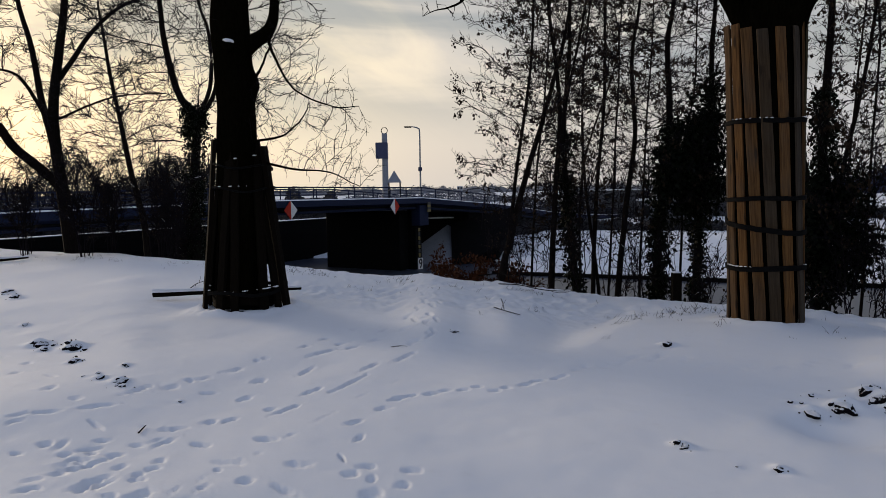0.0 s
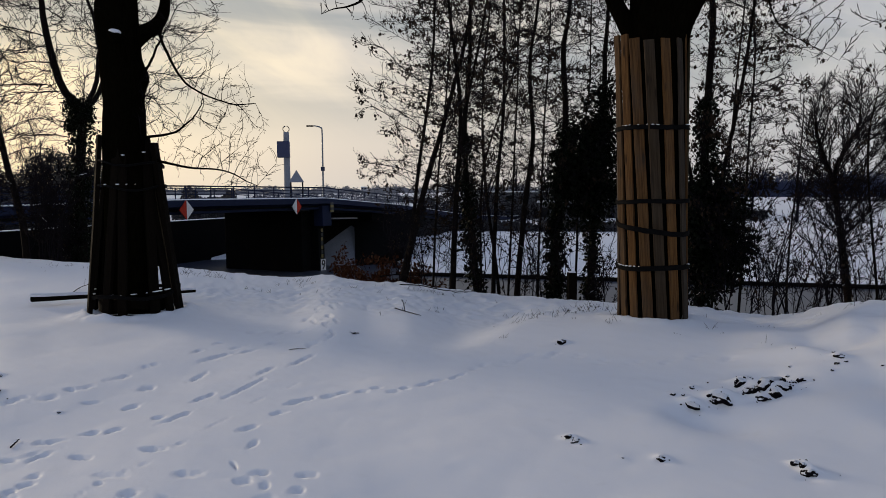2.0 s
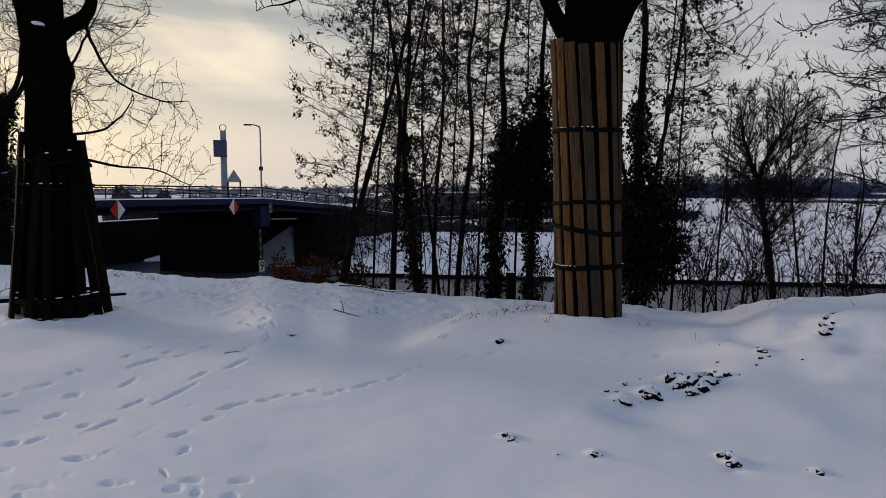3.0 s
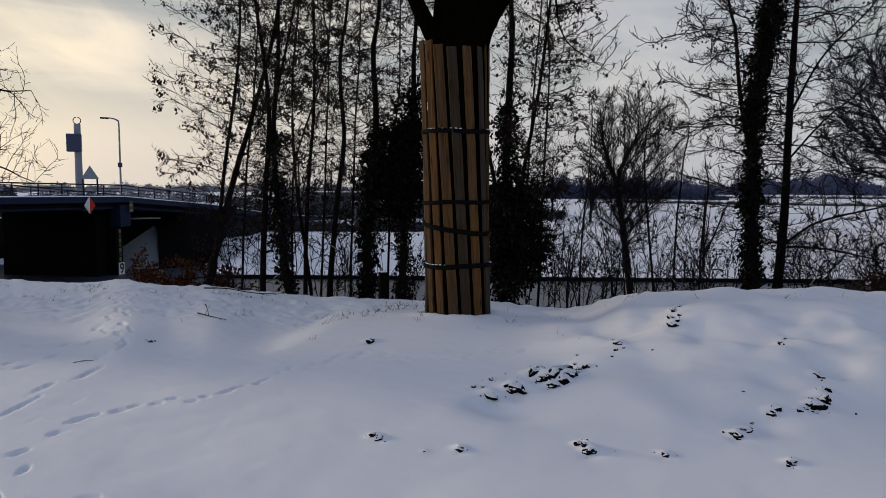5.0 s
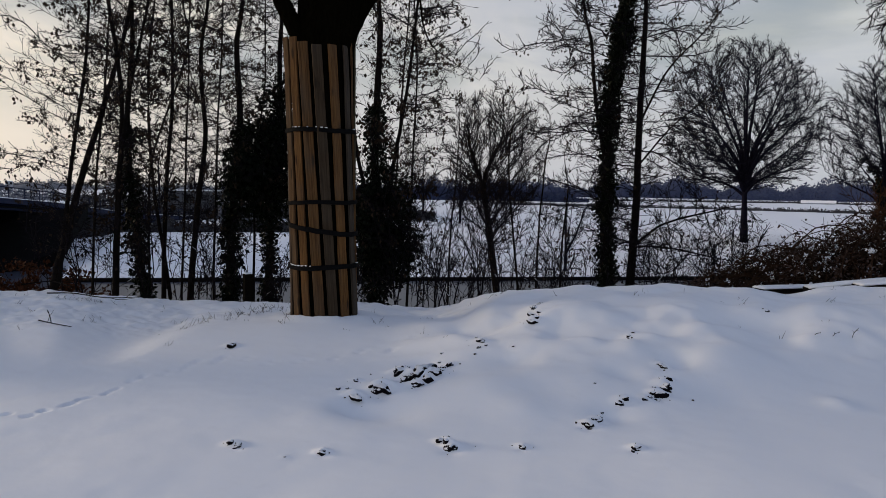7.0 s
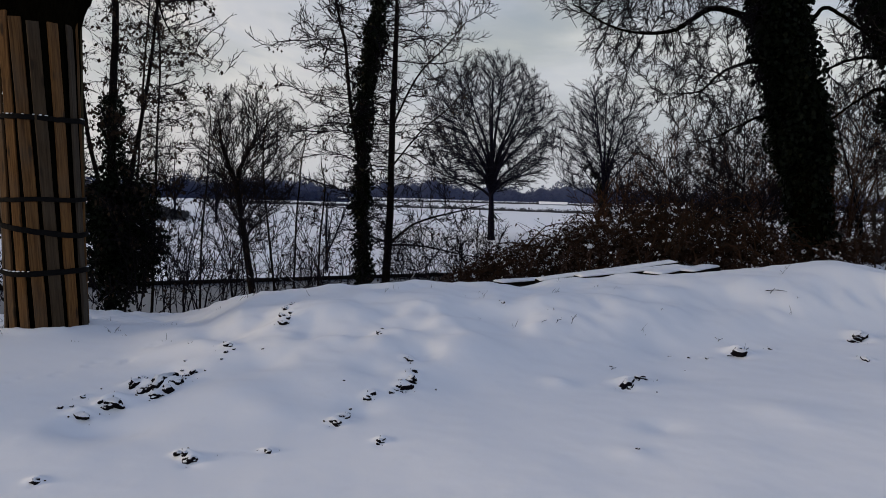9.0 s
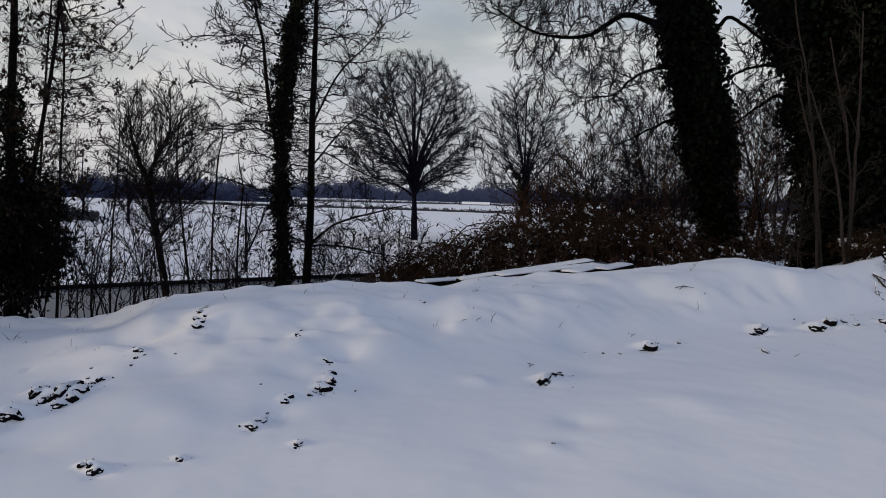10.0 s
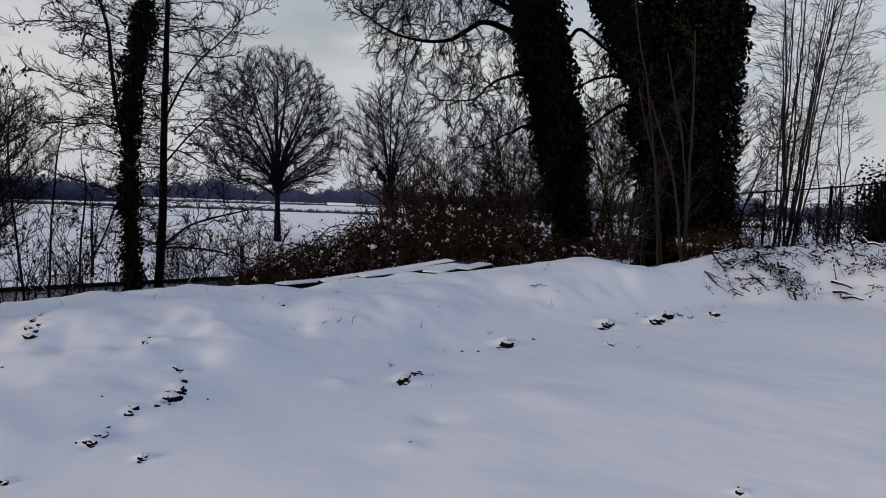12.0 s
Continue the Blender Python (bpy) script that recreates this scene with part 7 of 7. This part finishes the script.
def hedge(points, width, height, count, seed, name="hedge", label="dark evergreen hedge beside the fence", size=0.12, mat=IVY_LEAF, kind="", ground=True):
    """A hedge of many leaves round bare stems."""
    g = np.random.default_rng(seed)
    L = smooth_line([(x, y, 0) for x, y, *_ in points], 200)
    i = g.integers(0, 200, count)
    p = L[i].copy()
    p[:, :2] += g.normal(size=(count, 2)) * width * 0.4
    p[:, 2] = ground_z(p[:, 0], p[:, 1]) + g.random(count) ** 0.8 * height * (0.72 + 0.28 * np.sin(i * 0.35 + seed) + 0.2 * np.sin(i * 1.13))
    th = thing(name, label, "hedge", kind=kind)
    part("foliage", mesh_of("foliage", *leaf_cloud(p, size, g, 0.2, size * 0.3)), mat, th)
    S = np.repeat(L[::10], 3, axis=0)
    S = S + g.normal(size=S.shape) * [width * 0.3, width * 0.3, 0]
    zz = ground_z(S[:, 0], S[:, 1])
    lines = np.stack([np.stack([S[:, 0], S[:, 1], zz - 0.1], 1), np.stack([S[:, 0] + 0.05, S[:, 1], zz + height * 0.5], 1), np.stack([S[:, 0], S[:, 1] + 0.05, zz + height * 0.8], 1)], 1)
    part("stem_tangle", mesh_of("stem_tangle", *tubes(lines, np.full(lines.shape[:2], size * 0.25), 4)), TWIG, th)
    return th


hedge([(22.03, -3.78, 1.35), (20.94, -4.21, 1.39), (19.78, -4.86, 1.44)], 0.9, 1.9, 9000, 801, size=0.09)


for i, p in enumerate([(17.32, 0.07, 0.89), (17.82, -0.46, 0.90), (18.31, -0.94, 0.90), (18.76, -1.80, 0.93), (18.21, -2.20, 0.97), (17.67, -2.57, 1.02)]):
    shrub("weed_clump", "low dead weeds with snow along the fence", p, 770 + i, n=9, height=1.0 + 0.2 * (i % 3), lean=0.5, r=0.008, boughs=7, bough_len=0.35, twigs=3, sprays=2, spray_len=0.15, leaves=260, leaf_size=0.05, group="weeds along the fence", category="weeds", base=0.6, caught=0.6)


DARK_LEAF = two_tone("blackened_leaf", (0.006, 0.005, 0.005), (0.016, 0.011, 0.009), 9.0, 0.85, 0.1, 0.002, sheen=0.04)


def brush_heap(xy, n, seed, rad):
    g = np.random.default_rng(seed)
    x, y = xy[0], xy[1]
    th = thing("brush_heap", "heap of cut branches dusted with snow", "brush heap", group="brush heaps")
    a = g.random(n) * 6.283
    c = np.stack([x + g.normal(size=n) * rad, y + g.normal(size=n) * rad], 1)
    ln = 0.08 + 0.24 * g.random(n)
    t = np.linspace(-0.5, 0.5, 7)
    P = np.zeros((n, 7, 3))
    P[..., 0] = c[:, :1] + np.cos(a)[:, None] * ln[:, None] * t
    P[..., 1] = c[:, 1:] + np.sin(a)[:, None] * ln[:, None] * t
    P[..., 2] = ground_z(P[..., 0], P[..., 1]) + 0.01 + (0.09 * g.random(n) ** 2)[:, None] + (g.normal(size=n) * 0.10)[:, None] * t
    R = (0.005 + 0.012 * g.random(n) ** 3)[:, None] * np.linspace(1, 0.6, 7)
    S, SR = sprout(P, R, 4, 0.2, 1, 45, 0.12, 0.6, 4, 0.2, 0.4, 0.5, 0.006, g)
    for i in range(n):
        part("branch", mesh_of("branch", *tubes(P[i:i + 1], R[i:i + 1], 5)), TWIG, th)
    part("twig_tangle", mesh_of("twig_tangle", *tubes(S, SR, 3)), TWIG, th)["kind"] = "stuff"
    W = P.copy()
    W[..., 2] += R * 0.8
    part("caught_snow", mesh_of("caught_snow", *tubes(W[::2], R[::2] * 0.9, 5)), SNOW, th, "snow lying on the branches")["kind"] = "stuff"
    part("foliage", mesh_of("foliage", *leaf_cloud(tips_of(S, g, n * 7), 0.042, g, 0.2, 0.03)), DARK_LEAF, th, "withered leaves on the cut branches")
    return th


brush_heap((13.20, -1.07, 0.47), 55, 811, 0.20)
brush_heap((13.02, -0.35, 0.36), 40, 812, 0.28)
brush_heap((14.01, -0.79, 0.79), 60, 813, 0.38)
brush_heap((14.16, -2.37, 0.72), 32, 814, 0.35)
brush_heap((14.55, -1.71, 1.00), 36, 815, 0.45)
brush_heap((14.73, -2.57, 0.99), 30, 816, 0.40)
for i, (p, q) in enumerate(([(13.62, -1.85, 0.55), (13.58, -2.19, 0.62)], [(13.42, -1.86, 0.48), (13.39, -2.12, 0.51)], [(13.30, -1.98, 0.44), (13.26, -2.27, 0.43)], [(14.78, -2.28, 1.08), (14.76, -2.41, 1.17)], [(14.43, -1.81, 0.95), (14.42, -1.90, 1.09)], [(14.94, -2.55, 1.07), (14.90, -2.80, 1.14)])):
    stick([(p[0], p[1], 0.05), ((p[0] + q[0]) / 2, (p[1] + q[1]) / 2, 0.09), (q[0], q[1], 0.07)], 0.028, "cut_branch", "cut branch with snow along its top", True, BARK, 0, 820 + i, "cut branches")


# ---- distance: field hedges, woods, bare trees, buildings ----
# haze of distance is mixed into the woods' colours: bluish here, paler in WOODS_HAZE
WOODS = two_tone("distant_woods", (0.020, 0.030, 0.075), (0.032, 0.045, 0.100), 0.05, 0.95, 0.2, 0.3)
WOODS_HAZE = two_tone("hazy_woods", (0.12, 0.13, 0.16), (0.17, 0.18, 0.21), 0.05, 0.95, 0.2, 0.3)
SCRUB = two_tone("distant_scrub", (0.020, 0.021, 0.026), (0.040, 0.039, 0.044), 0.3, 0.95, 0.2, 0.05)


def ring_points(az0, az1, d, n=9):
    return [(d * math.sin(radians(a)), d * math.cos(radians(a)), 0) for a in np.linspace(az0, az1, n)]


def woods(az0, az1, d, depth, height, count, size, seed, mat=WOODS, name="far_woods", label="hazy blue-grey woods beyond the snowy fields", core=0.78):
    g = np.random.default_rng(seed)
    a = np.radians(az0 + (az1 - az0) * g.random(count))
    dd = d + depth * g.random(count)
    x, y = dd * np.sin(a), dd * np.cos(a)
    q = a * d / height
    top = height * (0.70 + 0.18 * np.sin(q * 0.9 + seed) + 0.14 * np.sin(q * 2.3 + 1.0) + 0.10 * np.sin(q * 5.7 + 2.0) + 0.06 * np.sin(q * 11.0))
    taper = radians(min(4.0, (az1 - az0) * 0.2))
    end = lambda q: smooth01((q - radians(az0)) / taper) * smooth01((radians(az1) - q) / taper)
    p = np.stack([x, y, ground_z(x, y) + g.random(count) * top * (0.15 + 0.85 * end(a))], 1)
    # the dense inside of the belt, as an uneven ridge
    n = 260
    ra = np.radians(np.linspace(az0, az1, n))
    rq = ra * d / height
    rt = height * core * (0.70 + 0.18 * np.sin(rq * 0.9 + seed) + 0.14 * np.sin(rq * 2.3 + 1.0) + 0.10 * np.sin(rq * 5.7 + 2.0) + 0.10 * g.normal(size=n)) * end(ra)
    rows_ = []
    for f, k in ((0.15, -0.05), (0.3, 0.8), (0.5, 1.0), (0.8, 0.7), (0.95, -0.05)):
        q_ = d + depth * f
        gx_, gy_ = q_ * np.sin(ra), q_ * np.cos(ra)
        rows_.append(np.stack([gx_, gy_, ground_z(gx_, gy_) + k * rt], 1))
    RV = np.concatenate(rows_)
    ri = np.arange(5 * n).reshape(5, n)
    RQ = np.stack([ri[:-1, :-1], ri[:-1, 1:], ri[1:, 1:], ri[1:, :-1]], -1).reshape(-1, 4)
    me = mesh_of(name, *merge([leaf_cloud(p, size, g, -0.3, size * 0.3), (RV, RQ)]))
    ob = part(name, me, mat)
    return tagged(ob, label, "woods", kind="stuff")


woods(34, 125, 620, 120, 20, 36000, 1.6, 901)
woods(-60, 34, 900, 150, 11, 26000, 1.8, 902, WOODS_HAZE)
woods(20, 44, 330, 30, 11, 18000, 0.8, 903)
woods(34, 95, 230, 6, 1.1, 9000, 0.4, 904, SCRUB, "field_hedge", "dark low hedge line across the snowy field")
woods(44, 100, 420, 8, 1.4, 9000, 0.6, 905, SCRUB, "field_hedge", "dark low hedge line across the snowy field")
woods(1, 30, 76, 5, 1.1, 9000, 0.35, 906, SCRUB, "verge_scrub", "dark scrub along the top of the far bank")
woods(3, 32, 105, 30, 6.0, 26000, 0.30, 907, SCRUB, "scrub_belt", "dark bare scrub belt behind the far bank", 0.4)
woods(-62, -16, 100, 30, 11.5, 26000, 0.42, 908, SCRUB, "scrub_belt", "dark bare scrub belt behind the bridge", 0.6)
woods(-40, -23.5, 92, 16, 13.5, 30000, 0.30, 909, SCRUB, "scrub_belt", "tall dark bare wood beyond the bridge ramp", 0.5)
woods(-28, -15.5, 96, 16, 10.5, 24000, 0.30, 910, SCRUB, "scrub_belt", "dark bare wood beyond the bridge ramp", 0.5)


woods(-13, -7.6, 120, 20, 5.6, 12000, 0.35, 911, SCRUB, "scrub_belt", "dark bare scrub behind the bridge deck", 0.5)
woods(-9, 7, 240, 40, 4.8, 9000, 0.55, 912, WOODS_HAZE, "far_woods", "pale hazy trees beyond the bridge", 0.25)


def far_tree(seed, height, r):
    stems = [stem_line([(0, 0, 0), (0.1, 0, height * 0.25), (0.0, 0.1, height * 0.6), (0.2, 0, height * 0.95)], r, r * 0.2)]
    g = np.random.default_rng(seed)
    for i in range(5):
        b = g.random() * 6.283
        o = np.array([math.cos(b), math.sin(b), 0]) * height * 0.25
        stems.append(stem_line([(0, 0, height * 0.22), o * 0.5 + [0, 0, height * 0.5], o + [0, 0, height * 0.85]], r * 0.5, r * 0.12, g=g))
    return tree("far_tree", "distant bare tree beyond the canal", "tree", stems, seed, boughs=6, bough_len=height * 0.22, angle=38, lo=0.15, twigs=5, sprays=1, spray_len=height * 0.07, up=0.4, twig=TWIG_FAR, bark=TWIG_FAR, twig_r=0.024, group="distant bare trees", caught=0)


kinds = [far_tree(950, 10, 0.22), far_tree(951, 11, 0.25)]
spots = [(-33, 95, 1.2), (-30, 88, 1.0), (-27, 100, 1.3), (-24, 92, 1.0), (-21.5, 105, 1.25), (-18, 98, 1.0), (-15, 110, 0.8), (8.5, 120, 0.9), (11, 110, 1.0), (13.5, 118, 0.9), (16, 108, 1.0), (19, 115, 1.05), (21, 110, 0.95),
         (24, 120, 1.0), (31, 120, 1.1), (34, 100, 0.9), (66, 85, 1.1), (69, 75, 1.0), (72, 80, 1.1), (80, 85, 1.0), (90, 150, 1.0), (95.5, 120, 0.9), (98.5, 130, 1.0), (42.5, 60, 0.62)]
gk = np.random.default_rng(77)
for i, (a, d, f) in enumerate(spots):
    x, y = d * math.sin(radians(a)), d * math.cos(radians(a))
    m = pose(x, y, float(ground_z(x, y)) - 0.1, 0, 0, gk.random() * 360) @ Matrix.Diagonal((f, f, f * (0.9 + 0.2 * gk.random()), 1))
    if i < 2:
        kinds[i].matrix_world = m
    else:
        ob = copy_thing(kinds[i % 2], m)
        ob.scale = (f, f, f)


def building(az, d, w, dep, h, rows, cols, label, flat=True, turn=0.0, wall=None):
    x, y = d * math.sin(radians(az)), d * math.cos(radians(az))
    th = thing("building", label, "building", (x, y, float(ground_z(x, y)) - 0.3), turn=-az + turn)
    bm = bmesh.new()
    box(bm, (w, dep, h), (0, dep / 2, h / 2), bevel=0.05)
    part("wall", bm, wall or WALL_GREY, th)
    if flat:
        bm = bmesh.new()
        box(bm, (w + 0.4, dep + 0.4, 0.18), (0, dep / 2, h + 0.09), bevel=0.05)
    else:
        bm = bmesh.new()
        v = [bm.verts.new(c) for c in ((-w / 2 - 0.3, -0.4, h), (w / 2 + 0.3, -0.4, h), (w / 2 + 0.3, dep / 2, h + dep * 0.38), (-w / 2 - 0.3, dep / 2, h + dep * 0.38), (-w / 2 - 0.3, dep + 0.4, h), (w / 2 + 0.3, dep + 0.4, h))]
        for f in ((0, 1, 2, 3), (3, 2, 5, 4), (0, 3, 4), (1, 5, 2), (0, 4, 5, 1)):
            bm.faces.new([v[q] for q in f])
    part("roof", bm, SNOW, th, "snow-covered roof")
    for r in range(rows):
        for c in range(cols):
            bm = bmesh.new()
            box(bm, (w / cols * 0.55, 0.12, h / rows * 0.42), ((c + 0.5) * w / cols - w / 2, -0.03, (r + 0.55) * h / rows), bevel=0.02)
            part("window", bm, STEEL_DARK, th)
    return th


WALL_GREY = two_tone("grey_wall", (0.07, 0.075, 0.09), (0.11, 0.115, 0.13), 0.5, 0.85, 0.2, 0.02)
# wall of far-off buildings, paled by the haze put into its colour
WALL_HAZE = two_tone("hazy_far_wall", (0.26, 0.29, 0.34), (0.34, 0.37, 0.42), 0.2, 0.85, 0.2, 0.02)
building(13.6, 112, 9, 7, 4.2, 2, 4, "grey house behind the far bank under snow")
building(17.0, 96, 6, 6, 3.0, 1, 3, "low dark shed behind the far bank")
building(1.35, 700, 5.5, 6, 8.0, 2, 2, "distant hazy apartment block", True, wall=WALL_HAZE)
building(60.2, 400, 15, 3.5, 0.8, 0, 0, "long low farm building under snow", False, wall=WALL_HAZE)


# ---- dry grass and twigs showing through the snow along the bank's edge ----
def grass(count, seed):
    g = np.random.default_rng(seed)
    az = np.radians(np.concatenate([-34 + 56 * g.random(count), 20 + 75 * g.random(count // 9)]))
    edge = np.interp(np.degrees(az), [-34, -25, -19, -8, 3, 10, 20, 30, 60, 95], [24, 20, 17, 13.6, 11.6, 10.6, 9.8, 9.2, 9.6, 12])
    d = edge - np.abs(g.normal(size=len(az))) * 1.1 + 0.5
    x, y = d * np.sin(az), d * np.cos(az)
    cl = (waves(x, y, 0.9, 31) + 0.5 * waves(x, y, 2.5, 32)) > 0.35
    x, y = x[cl], y[cl]
    n = len(x)
    x, y = np.repeat(x, 3) + g.normal(size=3 * n) * 0.02, np.repeat(y, 3) + g.normal(size=3 * n) * 0.02
    n = len(x)
    h = 0.015 + 0.09 * g.random(n) ** 3
    a = g.random(n) * 6.283
    P = np.stack([x, y, ground_z(x, y) - 0.01], 1)
    tip = np.stack([np.cos(a) * h * 0.8, np.sin(a) * h * 0.8, h], 1)
    L = np.stack([P, P + tip * 0.6 + [0, 0, 0.004], P + tip], 1)
    ob = part("dry_grass", mesh_of("dry_grass", *tubes(L, np.array([[0.0025, 0.002, 0.0008]]) * np.ones((n, 1)), 3)), GRASS)
    return tagged(ob, "short dry grass blades showing through the snow", "grass", kind="stuff")


GRASS = two_tone("dry_grass", (0.018, 0.014, 0.010), (0.045, 0.033, 0.020), 9.0, 0.9, 0.1, 0.002)
grass(1700, 41)
